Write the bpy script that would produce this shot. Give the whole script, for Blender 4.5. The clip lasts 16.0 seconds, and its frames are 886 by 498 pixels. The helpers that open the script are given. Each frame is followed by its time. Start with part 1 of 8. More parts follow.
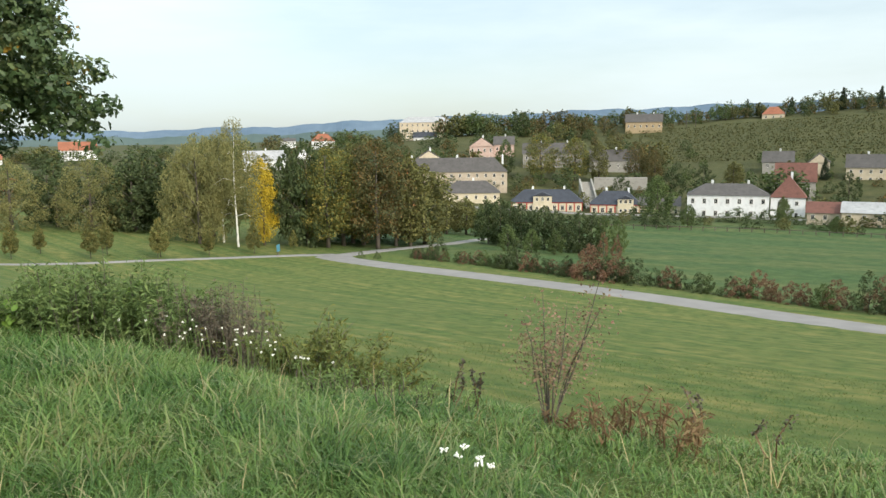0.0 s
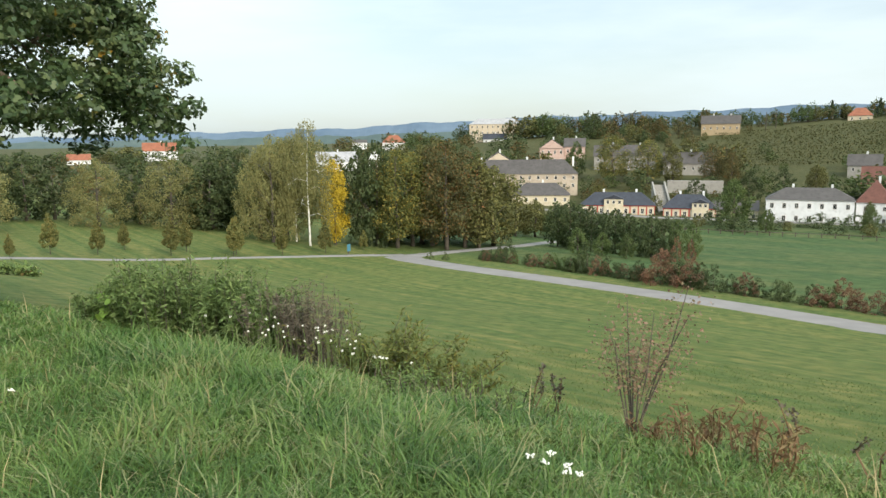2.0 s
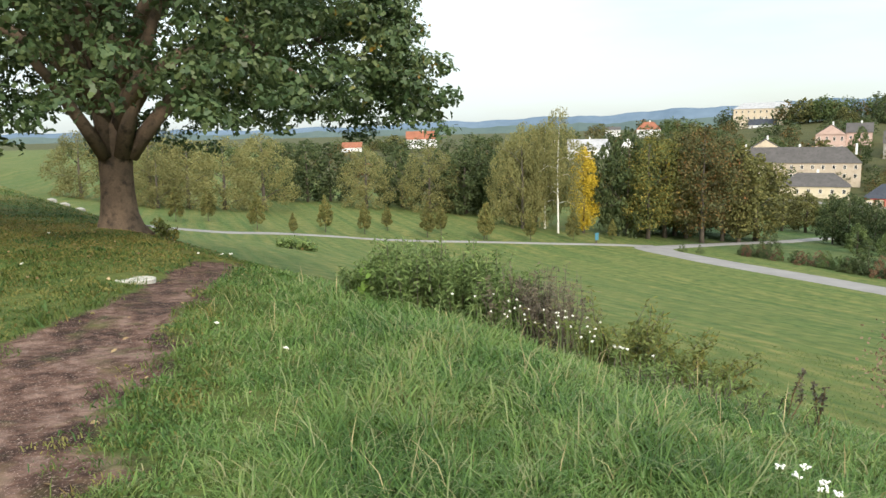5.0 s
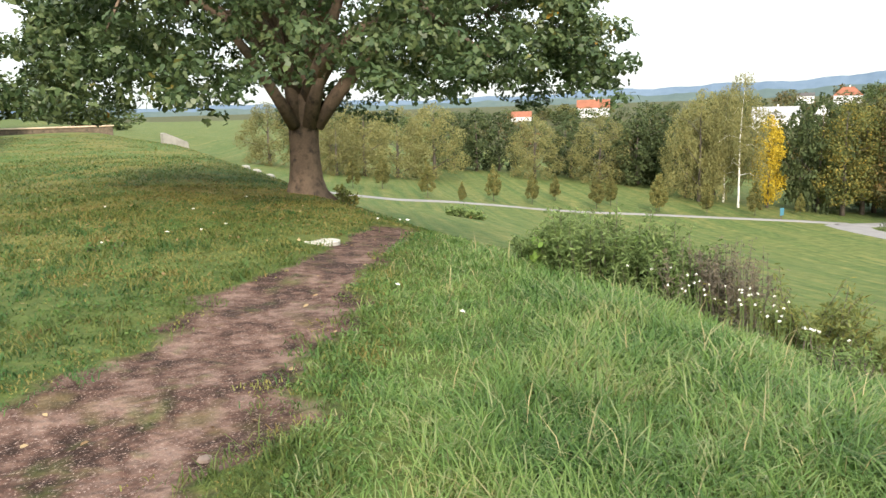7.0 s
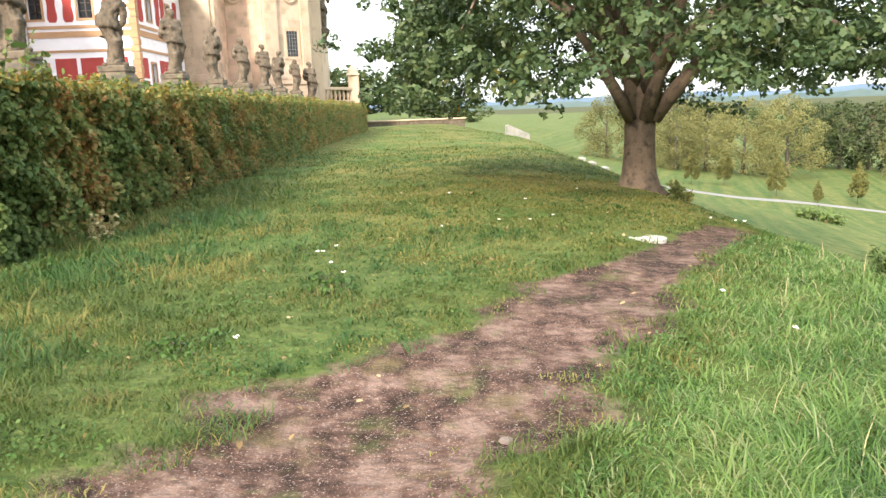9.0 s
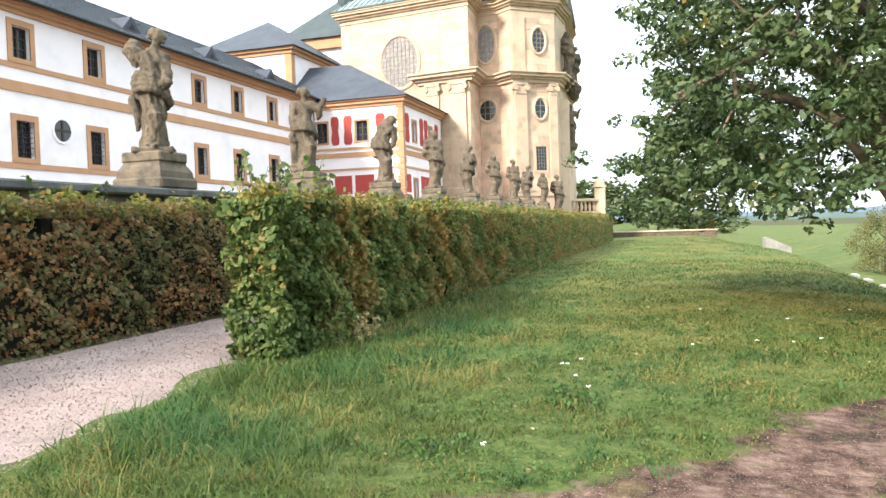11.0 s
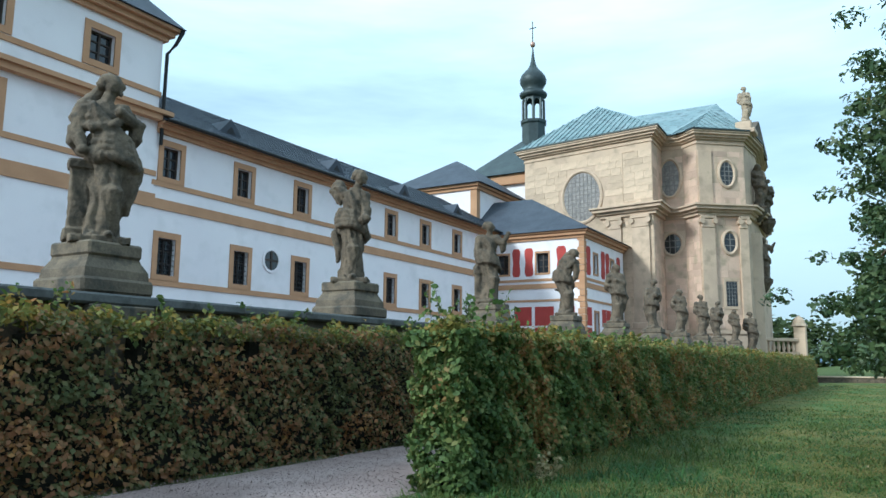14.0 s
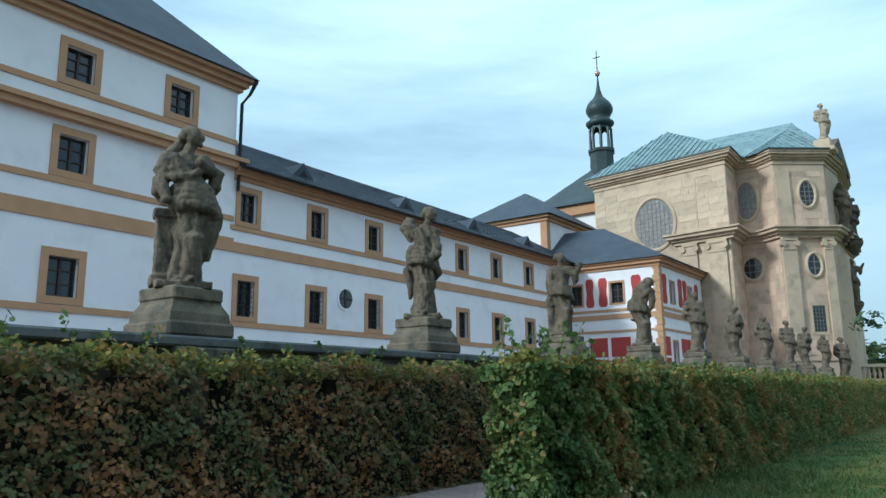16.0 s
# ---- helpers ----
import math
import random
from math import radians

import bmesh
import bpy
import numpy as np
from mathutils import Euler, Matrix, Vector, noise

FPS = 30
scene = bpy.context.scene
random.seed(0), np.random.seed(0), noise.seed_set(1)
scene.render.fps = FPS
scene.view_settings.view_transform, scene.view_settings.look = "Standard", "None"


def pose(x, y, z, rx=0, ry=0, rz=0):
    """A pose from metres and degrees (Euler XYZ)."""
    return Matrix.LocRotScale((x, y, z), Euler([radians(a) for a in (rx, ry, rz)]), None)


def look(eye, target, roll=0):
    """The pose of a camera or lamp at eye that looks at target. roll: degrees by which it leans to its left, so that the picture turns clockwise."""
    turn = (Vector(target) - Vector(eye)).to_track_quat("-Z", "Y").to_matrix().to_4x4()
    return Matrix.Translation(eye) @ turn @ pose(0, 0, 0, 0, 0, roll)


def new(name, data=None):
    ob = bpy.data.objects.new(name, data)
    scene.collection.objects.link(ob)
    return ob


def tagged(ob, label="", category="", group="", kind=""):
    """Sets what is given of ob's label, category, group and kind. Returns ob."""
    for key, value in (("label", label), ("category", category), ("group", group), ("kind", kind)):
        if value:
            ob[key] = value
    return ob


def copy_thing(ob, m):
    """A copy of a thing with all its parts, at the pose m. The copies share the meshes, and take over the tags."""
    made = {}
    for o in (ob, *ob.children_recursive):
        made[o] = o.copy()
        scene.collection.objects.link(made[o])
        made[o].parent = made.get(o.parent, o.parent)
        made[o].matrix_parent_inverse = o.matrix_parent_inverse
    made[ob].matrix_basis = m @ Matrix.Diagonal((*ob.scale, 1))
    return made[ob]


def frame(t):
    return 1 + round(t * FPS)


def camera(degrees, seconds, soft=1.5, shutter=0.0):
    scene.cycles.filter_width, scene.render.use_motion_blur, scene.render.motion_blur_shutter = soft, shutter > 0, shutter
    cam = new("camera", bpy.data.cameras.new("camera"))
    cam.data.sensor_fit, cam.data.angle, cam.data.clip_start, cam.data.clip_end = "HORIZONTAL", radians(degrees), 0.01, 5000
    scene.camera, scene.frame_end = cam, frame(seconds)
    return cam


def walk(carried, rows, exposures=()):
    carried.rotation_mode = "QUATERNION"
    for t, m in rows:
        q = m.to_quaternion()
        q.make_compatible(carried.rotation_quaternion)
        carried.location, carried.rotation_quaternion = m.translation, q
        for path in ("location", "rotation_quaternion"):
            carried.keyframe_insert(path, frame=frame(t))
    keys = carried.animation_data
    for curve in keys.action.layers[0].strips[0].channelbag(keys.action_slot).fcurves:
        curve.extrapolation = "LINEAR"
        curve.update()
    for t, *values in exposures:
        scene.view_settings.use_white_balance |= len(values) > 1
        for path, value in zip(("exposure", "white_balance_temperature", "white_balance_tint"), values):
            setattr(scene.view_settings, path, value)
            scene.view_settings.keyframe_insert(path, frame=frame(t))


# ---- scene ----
cam = camera(61.18, 16.0)


def view(x, y, z, heading, pitch, lean):
    """Camera at x, y, z; heading clockwise from +y, pitch upwards."""
    return pose(x, y, z, 90 + pitch, 0, -heading) @ pose(0, 0, 0, 0, 0, -lean)


walk(cam, [
    (0.0, view(0.052, 0.002, 1.524, 63.39, -8.44, 0.76)),
    (0.5, view(0.039, 0.024, 1.523, 62.22, -8.46, 0.95)),
    (1.0, view(0.037, 0.044, 1.526, 60.92, -8.60, 0.86)),
    (1.5, view(0.044, 0.071, 1.522, 59.73, -8.57, 0.76)),
    (2.0, view(0.032, 0.101, 1.523, 58.15, -8.25, 0.64)),
    (2.5, view(0.011, 0.135, 1.522, 56.23, -8.05, 0.32)),
    (3.0, view(0.011, 0.157, 1.517, 54.24, -8.05, 0.23)),
    (3.5, view(0.014, 0.143, 1.514, 51.34, -8.30, 0.23)),
    (4.0, view(0.050, 0.101, 1.514, 46.71, -8.64, 0.12)),
    (4.2, view(0.063, 0.094, 1.510, 45.03, -8.70, 0.43)),
    (6.3, view(0.017, 0.071, 1.493, 30.88, -9.96, 1.30)),
    (6.5, view(0.004, 0.080, 1.489, 29.59, -10.24, 1.44)),
    (7.0, view(-0.034, 0.071, 1.500, 26.29, -10.89, 1.62)),
    (7.5, view(-0.017, 0.088, 1.502, 22.73, -11.26, 2.31)),
    (8.0, view(0.027, 0.076, 1.515, 14.68, -10.77, 2.98)),
    (8.5, view(0.058, 0.076, 1.503, 6.36, -10.53, 2.68)),
    (9.0, view(0.052, 0.081, 1.511, 0.97, -10.64, 2.14)),
    (9.5, view(0.035, 0.076, 1.521, -4.16, -10.16, 2.10)),
    (10.0, view(0.022, 0.047, 1.542, -9.04, -7.66, 2.34)),
    (10.2, view(0.023, 0.025, 1.544, -10.64, -6.27, 2.39)),
    (12.3, view(-0.009, -0.074, 1.595, -25.18, 3.49, 0.68)),
    (12.5, view(-0.023, -0.061, 1.594, -25.79, 4.25, 0.63)),
    (13.0, view(-0.032, -0.071, 1.599, -27.46, 6.00, 0.31)),
    (13.5, view(-0.029, -0.091, 1.602, -28.91, 7.38, -0.27)),
    (14.0, view(-0.048, -0.088, 1.607, -30.53, 8.47, -0.48)),
    (14.5, view(-0.052, -0.099, 1.605, -31.33, 9.19, -0.24)),
    (15.0, view(-0.021, -0.128, 1.608, -32.69, 9.84, -0.02)),
    (15.5, view(-0.027, -0.125, 1.607, -34.18, 10.48, 0.57)),
    (16.0, view(-0.009, -0.136, 1.608, -36.03, 11.07, 0.64)),
], exposures=[
    (0.0, 0.40, 6750, 9), (4.2, 0.50, 6750, 10), (7.0, 0.98, 7000, 14), (9.0, 1.38, 7000, 14), (10.2, 1.52, 7000, 14),
    (12.3, 0.63, 5720, 5), (14.0, 0.15, 5300, -1), (16.0, -0.15, 5200, -4)])


# ---------------------------------------------------------------- light
world = bpy.data.worlds.new("world")
scene.world = world
world.use_nodes = True
wn, wl = world.node_tree.nodes, world.node_tree.links
sky = wn.new("ShaderNodeTexSky")
sky.sky_type, sky.sun_disc = "NISHITA", False
sky.sun_elevation, sky.sun_rotation = radians(28), radians(207)
sky.air_density, sky.dust_density, sky.ozone_density = 1.0, 1.5, 1.5
coord = wn.new("ShaderNodeTexCoord")
squash = wn.new("ShaderNodeMapping")
squash.inputs["Scale"].default_value = (1.0, 1.0, 5.0)
cloud = wn.new("ShaderNodeTexNoise")
cloud.inputs["Scale"].default_value, cloud.inputs["Detail"].default_value = 1.6, 6
cloud.inputs["Roughness"].default_value = 0.55
ramp = wn.new("ShaderNodeValToRGB")
ramp.color_ramp.elements[0].position, ramp.color_ramp.elements[1].position = 0.33, 0.68
ramp.color_ramp.elements[0].color = (0.44, 0.44, 0.44, 1)
mixc = wn.new("ShaderNodeMix")
mixc.data_type = "RGBA"
# an overcast veil brightens from the horizon to the zenith
sep = wn.new("ShaderNodeSeparateXYZ")
lift = wn.new("ShaderNodeMath")
lift.operation, lift.use_clamp = "MULTIPLY_ADD", False
lift.inputs[1].default_value, lift.inputs[2].default_value = 2.0, 1.0
veil = wn.new("ShaderNodeVectorMath")
veil.operation = "SCALE"
veil.inputs[0].default_value = (4.85, 5.65, 5.95)
wl.new(coord.outputs["Generated"], sep.inputs[0])
wl.new(sep.outputs["Z"], lift.inputs[0])
wl.new(lift.outputs[0], veil.inputs["Scale"])
wl.new(veil.outputs["Vector"], mixc.inputs["B"])
wl.new(coord.outputs["Generated"], squash.inputs["Vector"])
wl.new(squash.outputs["Vector"], cloud.inputs["Vector"])
wl.new(cloud.outputs["Fac"], ramp.inputs["Fac"])
wl.new(ramp.outputs["Color"], mixc.inputs["Factor"])
wl.new(sky.outputs["Color"], mixc.inputs["A"])
wl.new(mixc.outputs["Result"], wn["Background"].inputs["Color"])
wn["Background"].inputs["Strength"].default_value = 0.12
sun = new("sun", bpy.data.lights.new("sun", "SUN"))
sun.data.energy, sun.data.angle, sun.data.color = 3.3, radians(10), (1.0, 0.93, 0.82)
sun.matrix_world = look((0, 0, 60), (27, 53, 28))

# ---------------------------------------------------------------- materials


def mat(name, a, b=None, scale=3.0, rough=0.85, bump=0.15, fine=40.0, metal=0.0, dark=None, space="Object", objvar=0.0, islands=False, spec=0.3):
    """Two-scale mottled surface between the colours a and b; dark: stains of a third colour."""
    b = b or tuple(c * 0.8 for c in a)
    m = bpy.data.materials.new(name)
    m.use_nodes = True
    n, l = m.node_tree.nodes, m.node_tree.links
    p = n["Principled BSDF"]
    p.inputs["Roughness"].default_value, p.inputs["Metallic"].default_value = rough, metal
    p.inputs["Specular IOR Level"].default_value = spec
    tc = n.new("ShaderNodeTexCoord")

    def noise_node(s, d=4):
        k = n.new("ShaderNodeTexNoise")
        k.inputs["Scale"].default_value, k.inputs["Detail"].default_value = s, d
        l.new(tc.outputs[space], k.inputs["Vector"])
        return k
    big, small = noise_node(scale), noise_node(fine)
    add = n.new("ShaderNodeMath")
    add.operation = "MULTIPLY_ADD"
    l.new(small.outputs["Fac"], add.inputs[0])
    add.inputs[1].default_value = 0.5
    l.new(big.outputs["Fac"], add.inputs[2])
    r = n.new("ShaderNodeValToRGB")
    r.color_ramp.elements[0].position, r.color_ramp.elements[1].position = 0.55, 0.95
    r.color_ramp.elements[0].color, r.color_ramp.elements[1].color = (*a, 1), (*b, 1)
    l.new(add.outputs[0], r.inputs["Fac"])
    out = r.outputs["Color"]
    if dark:
        st = noise_node(scale * 2.3, 6)
        sr = n.new("ShaderNodeValToRGB")
        sr.color_ramp.elements[0].position, sr.color_ramp.elements[1].position = 0.52, 0.72
        l.new(st.outputs["Fac"], sr.inputs["Fac"])
        mx = n.new("ShaderNodeMix")
        mx.data_type = "RGBA"
        mx.inputs["B"].default_value = (*dark, 1)
        l.new(sr.outputs["Color"], mx.inputs["Factor"])
        l.new(out, mx.inputs["A"])
        out = mx.outputs["Result"]
    if objvar or islands:
        src = n.new("ShaderNodeNewGeometry") if islands else n.new("ShaderNodeObjectInfo")
        rnd = src.outputs["Random Per Island" if islands else "Random"]
        hs = n.new("ShaderNodeHueSaturation")
        mr = n.new("ShaderNodeMapRange")
        mr.inputs["To Min"].default_value, mr.inputs["To Max"].default_value = 1 - objvar, 1 + objvar
        l.new(rnd, mr.inputs["Value"])
        l.new(mr.outputs["Result"], hs.inputs["Value"])
        l.new(out, hs.inputs["Color"])
        out = hs.outputs["Color"]
    l.new(out, p.inputs["Base Color"])
    if bump:
        bp = n.new("ShaderNodeBump")
        bp.inputs["Strength"].default_value, bp.inputs["Distance"].default_value = bump, 0.02
        l.new(add.outputs[0], bp.inputs["Height"])
        l.new(bp.outputs["Normal"], p.inputs["Normal"])
    return m


def leaf_mat(name, stops, through_light=0.35, rough=0.6, objvar=0.12, patch=0.9, blend=0.3):
    """Leaves whose colours run over the stops, leaf by leaf, with light coming through them."""
    m = bpy.data.materials.new(name)
    m.use_nodes = True
    n, l = m.node_tree.nodes, m.node_tree.links
    p = n["Principled BSDF"]
    p.inputs["Roughness"].default_value = rough
    p.inputs["Specular IOR Level"].default_value = 0.25
    geo = n.new("ShaderNodeNewGeometry")
    r = n.new("ShaderNodeValToRGB")
    r.color_ramp.interpolation = "LINEAR"
    while len(r.color_ramp.elements) < len(stops):
        r.color_ramp.elements.new(0.5)
    for e, (pos, col) in zip(r.color_ramp.elements, stops):
        e.position, e.color = pos, (*col, 1)
    tc = n.new("ShaderNodeTexCoord")
    k = n.new("ShaderNodeTexNoise")
    k.inputs["Scale"].default_value = patch
    l.new(tc.outputs["Object"], k.inputs["Vector"])
    ma = n.new("ShaderNodeMath")
    ma.operation = "MULTIPLY_ADD"
    l.new(geo.outputs["Random Per Island"], ma.inputs[0])
    ma.inputs[1].default_value = 1 - blend
    sb = n.new("ShaderNodeMapRange")
    sb.inputs["From Min"].default_value, sb.inputs["From Max"].default_value = 0.35, 0.65
    sb.inputs["To Max"].default_value = blend
    l.new(k.outputs["Fac"], sb.inputs["Value"])
    l.new(sb.outputs["Result"], ma.inputs[2])
    l.new(ma.outputs[0], r.inputs["Fac"])
    oi = n.new("ShaderNodeObjectInfo")
    mr = n.new("ShaderNodeMapRange")
    mr.inputs["To Min"].default_value, mr.inputs["To Max"].default_value = 1 - objvar, 1 + objvar
    l.new(oi.outputs["Random"], mr.inputs["Value"])
    hs = n.new("ShaderNodeHueSaturation")
    l.new(mr.outputs["Result"], hs.inputs["Value"])
    l.new(r.outputs["Color"], hs.inputs["Color"])
    l.new(hs.outputs["Color"], p.inputs["Base Color"])
    tr = n.new("ShaderNodeBsdfTranslucent")
    l.new(hs.outputs["Color"], tr.inputs["Color"])
    mx = n.new("ShaderNodeMixShader")
    mx.inputs["Fac"].default_value = through_light
    l.new(p.outputs["BSDF"], mx.inputs[1])
    l.new(tr.outputs["BSDF"], mx.inputs[2])
    l.new(mx.outputs["Shader"], n["Material Output"].inputs["Surface"])
    return m


M = {}
M["plaster"] = mat("white_plaster", (0.80, 0.755, 0.765), (0.75, 0.70, 0.72), 0.5, 0.9, 0.08, 25, dark=(0.70, 0.66, 0.67))
M["ochre"] = mat("ochre_plaster_trim", (0.47, 0.27, 0.15), (0.40, 0.225, 0.125), 1.5, 0.85, 0.1, 30)
M["slate"] = mat("slate_roof", (0.036, 0.042, 0.056), (0.060, 0.068, 0.088), 1.0, 0.6, 0.25, 8, objvar=0.0)
M["stone"] = mat("yellow_sandstone", (0.56, 0.42, 0.30), (0.44, 0.33, 0.245), 0.5, 0.88, 0.2, 14, dark=(0.36, 0.28, 0.20))
M["stoneblock"] = mat("sandstone_block", (0.57, 0.43, 0.305), (0.45, 0.34, 0.25), 0.6, 0.88, 0.2, 14, dark=(0.38, 0.30, 0.21), objvar=0.14)
M["oldstone"] = mat("weathered_sandstone", (0.165, 0.128, 0.090), (0.075, 0.060, 0.045), 3.0, 0.92, 1.0, 30, dark=(0.045, 0.040, 0.032))
M["pedestal"] = mat("pedestal_sandstone", (0.17, 0.135, 0.095), (0.085, 0.07, 0.054), 2.2, 0.92, 0.8, 25, dark=(0.055, 0.052, 0.045))
M["coping"] = mat("grey_wall_coping", (0.13, 0.13, 0.125), (0.08, 0.08, 0.08), 1.5, 0.9, 0.3, 20, dark=(0.05, 0.05, 0.05))
M["copper"] = mat("patinated_copper_sheet", (0.160, 0.232, 0.240), (0.240, 0.304, 0.312), 0.8, 0.55, 0.1, 6, metal=0.2, dark=(0.064, 0.092, 0.104))
M["copperdark"] = mat("dark_copper_sheet", (0.036, 0.045, 0.048), (0.060, 0.078, 0.078), 0.8, 0.5, 0.1, 6, metal=0.3)
M["red"] = mat("red_plaster_panel", (0.40, 0.06, 0.052), (0.33, 0.052, 0.045), 2, 0.85, 0.08, 30)
M["sash"] = mat("dark_brown_window_frame", (0.05, 0.035, 0.028), (0.035, 0.026, 0.02), 4, 0.5, 0.05, 40)
M["iron"] = mat("black_iron", (0.02, 0.02, 0.022), (0.03, 0.03, 0.03), 4, 0.5, 0.05, 40, metal=0.6)
M["gilt"] = mat("gilded_ball", (0.55, 0.35, 0.30), (0.45, 0.28, 0.2), 4, 0.35, 0.0, 40, metal=0.6)
M["lattice"] = mat("leaded_window_lattice", (0.22, 0.20, 0.18), (0.15, 0.14, 0.13), 6, 0.7, 0.05, 40)
g = bpy.data.materials.new("dark_window_glass")
g.use_nodes = True
gp = g.node_tree.nodes["Principled BSDF"]
gp.inputs["Base Color"].default_value, gp.inputs["Roughness"].default_value = (0.015, 0.018, 0.022, 1), 0.08
gp.inputs["Specular IOR Level"].default_value = 0.6
M["glass"] = g
M["bark"] = mat("furrowed_oak_bark", (0.165, 0.118, 0.082), (0.100, 0.074, 0.055), 3, 0.95, 1.0, 26, dark=(0.042, 0.033, 0.027))
M["bark2"] = mat("grey_brown_bark", (0.12, 0.10, 0.08), (0.07, 0.06, 0.05), 3, 0.95, 0.6, 20)
M["birchbark"] = mat("white_birch_bark", (0.78, 0.76, 0.72), (0.62, 0.60, 0.56), 2, 0.8, 0.2, 9, dark=(0.10, 0.09, 0.08))
M["oakleaf"] = leaf_mat("oak_leaves", [(0.0, (0.028, 0.054, 0.022)), (0.45, (0.056, 0.090, 0.036)), (0.9, (0.110, 0.140, 0.056)), (0.965, (0.19, 0.15, 0.03)), (1.0, (0.28, 0.15, 0.02))], 0.25, 0.42, patch=0.7, blend=0.35)
M["hedgeleaf"] = leaf_mat("hornbeam_leaves", [(0.0, (0.091, 0.147, 0.048)), (0.4, (0.189, 0.259, 0.078)), (0.56, (0.295, 0.280, 0.091)), (0.7, (0.379, 0.252, 0.091)), (0.88, (0.435, 0.211, 0.082)), (1.0, (0.700, 0.463, 0.112))], patch=1.1, blend=0.5)
M["brownhedge"] = leaf_mat("russet_hornbeam_leaves", [(0.0, (0.074, 0.092, 0.036)), (0.5, (0.142, 0.139, 0.054)), (0.55, (0.203, 0.139, 0.060)), (0.8, (0.271, 0.127, 0.060)), (1.0, (0.435, 0.242, 0.073))], patch=1.0, blend=0.5)
M["hedgetop"] = leaf_mat("turning_hornbeam_leaves", [(0.0, (0.084, 0.120, 0.036)), (0.5, (0.204, 0.204, 0.054)), (0.8, (0.336, 0.228, 0.054)), (1.0, (0.336, 0.144, 0.054))])
M["hedgegreen"] = leaf_mat("green_hornbeam_leaves", [(0.0, (0.045, 0.079, 0.023)), (0.45, (0.095, 0.147, 0.041)), (0.75, (0.169, 0.208, 0.062)), (0.88, (0.248, 0.192, 0.068)), (1.0, (0.293, 0.147, 0.056))])
# shade inside the hedge is put into this twig colour
M["hedgecore"] = mat("shaded_hedge_twigs", (0.028, 0.026, 0.018), (0.012, 0.013, 0.009), 5, 0.95, 0.6, 30)
M["churchfig"] = mat("pale_weathered_sandstone", (0.40, 0.31, 0.21), (0.26, 0.21, 0.16), 2.0, 0.9, 0.4, 25, dark=(0.14, 0.12, 0.10))
M["palestone"] = mat("grey_field_stone", (0.30, 0.285, 0.255), (0.21, 0.20, 0.18), 3, 0.9, 0.4, 30)
M["gravel"] = mat("pale_gravel", (0.235, 0.170, 0.155), (0.345, 0.262, 0.242), 0.9, 0.95, 1.0, 55, dark=(0.28, 0.206, 0.190))
M["road"] = mat("pale_asphalt_road", (0.225, 0.210, 0.203), (0.180, 0.169, 0.165), 0.5, 0.9, 0.2, 20)
M["manhole"] = mat("pale_concrete_lid", (0.50, 0.47, 0.42), (0.40, 0.38, 0.34), 4, 0.9, 0.2, 40)


# ---------------------------------------------------------------- building helpers


def mesh_obj(name, verts, faces, material, parent=None, label="", smooth=False):
    me = bpy.data.meshes.new(name)
    me.from_pydata([tuple(map(float, v)) for v in verts], [], faces)
    me.materials.append(material)
    if smooth:
        me.polygons.foreach_set("use_smooth", [True] * len(me.polygons))
    ob = new(name, me)
    if parent:
        ob.parent = parent
    if label:
        ob["label"] = label
    return ob


def quads_obj(name, verts, corners, faces, material, parent=None):
    """A mesh from numpy arrays: verts (n, 3), faces (m, corners)."""
    me = bpy.data.meshes.new(name)
    m = len(faces)
    me.vertices.add(len(verts))
    me.vertices.foreach_set("co", np.asarray(verts, np.float32).ravel())
    me.loops.add(m * corners)
    me.loops.foreach_set("vertex_index", np.asarray(faces, np.int32).ravel())
    me.polygons.add(m)
    me.polygons.foreach_set("loop_start", np.arange(0, m * corners, corners, dtype=np.int32))
    me.update(calc_edges=True)
    me.materials.append(material)
    ob = new(name, me)
    if parent:
        ob.parent = parent
    return ob


def part(name, bm, material, parent=None, label="", smooth=False):
    me = bpy.data.meshes.new(name)
    if smooth:
        for fc in bm.faces:
            fc.smooth = True
    bm.to_mesh(me)
    bm.free()
    me.materials.append(material)
    ob = new(name, me)
    if parent:
        ob.parent = parent
    if label:
        ob["label"] = label
    return ob


def thing(name, x, y, z, label, category, group="", kind="", turn=0.0):
    ob = new(name)
    ob.matrix_world = pose(x, y, z, 0, 0, turn)
    return tagged(ob, label, category, group, kind)


def add_box(bm, x0, x1, y0, y1, z0, z1, bevel=0.0, m=None):
    v = [bm.verts.new(((x0, x1)[i & 1], (y0, y1)[i >> 1 & 1], (z0, z1)[i >> 2])) for i in range(8)]
    fs = [bm.faces.new([v[i] for i in q]) for q in ((0, 2, 3, 1), (4, 5, 7, 6), (0, 1, 5, 4), (2, 6, 7, 3), (0, 4, 6, 2), (1, 3, 7, 5))]
    if bevel:
        es = list({e for fc in fs for e in fc.edges})
        r = bmesh.ops.bevel(bm, geom=es, offset=bevel, segments=1, affect="EDGES")
        v = list({vv for fc in r["faces"] for vv in fc.verts} | {vv for vv in v if vv.is_valid})
    if m is not None:
        bmesh.ops.transform(bm, matrix=m, verts=[vv for vv in v if vv.is_valid])
    return bm


def box(x0, x1, y0, y1, z0, z1, bevel=0.0, m=None):
    return add_box(bmesh.new(), x0, x1, y0, y1, z0, z1, bevel, m)


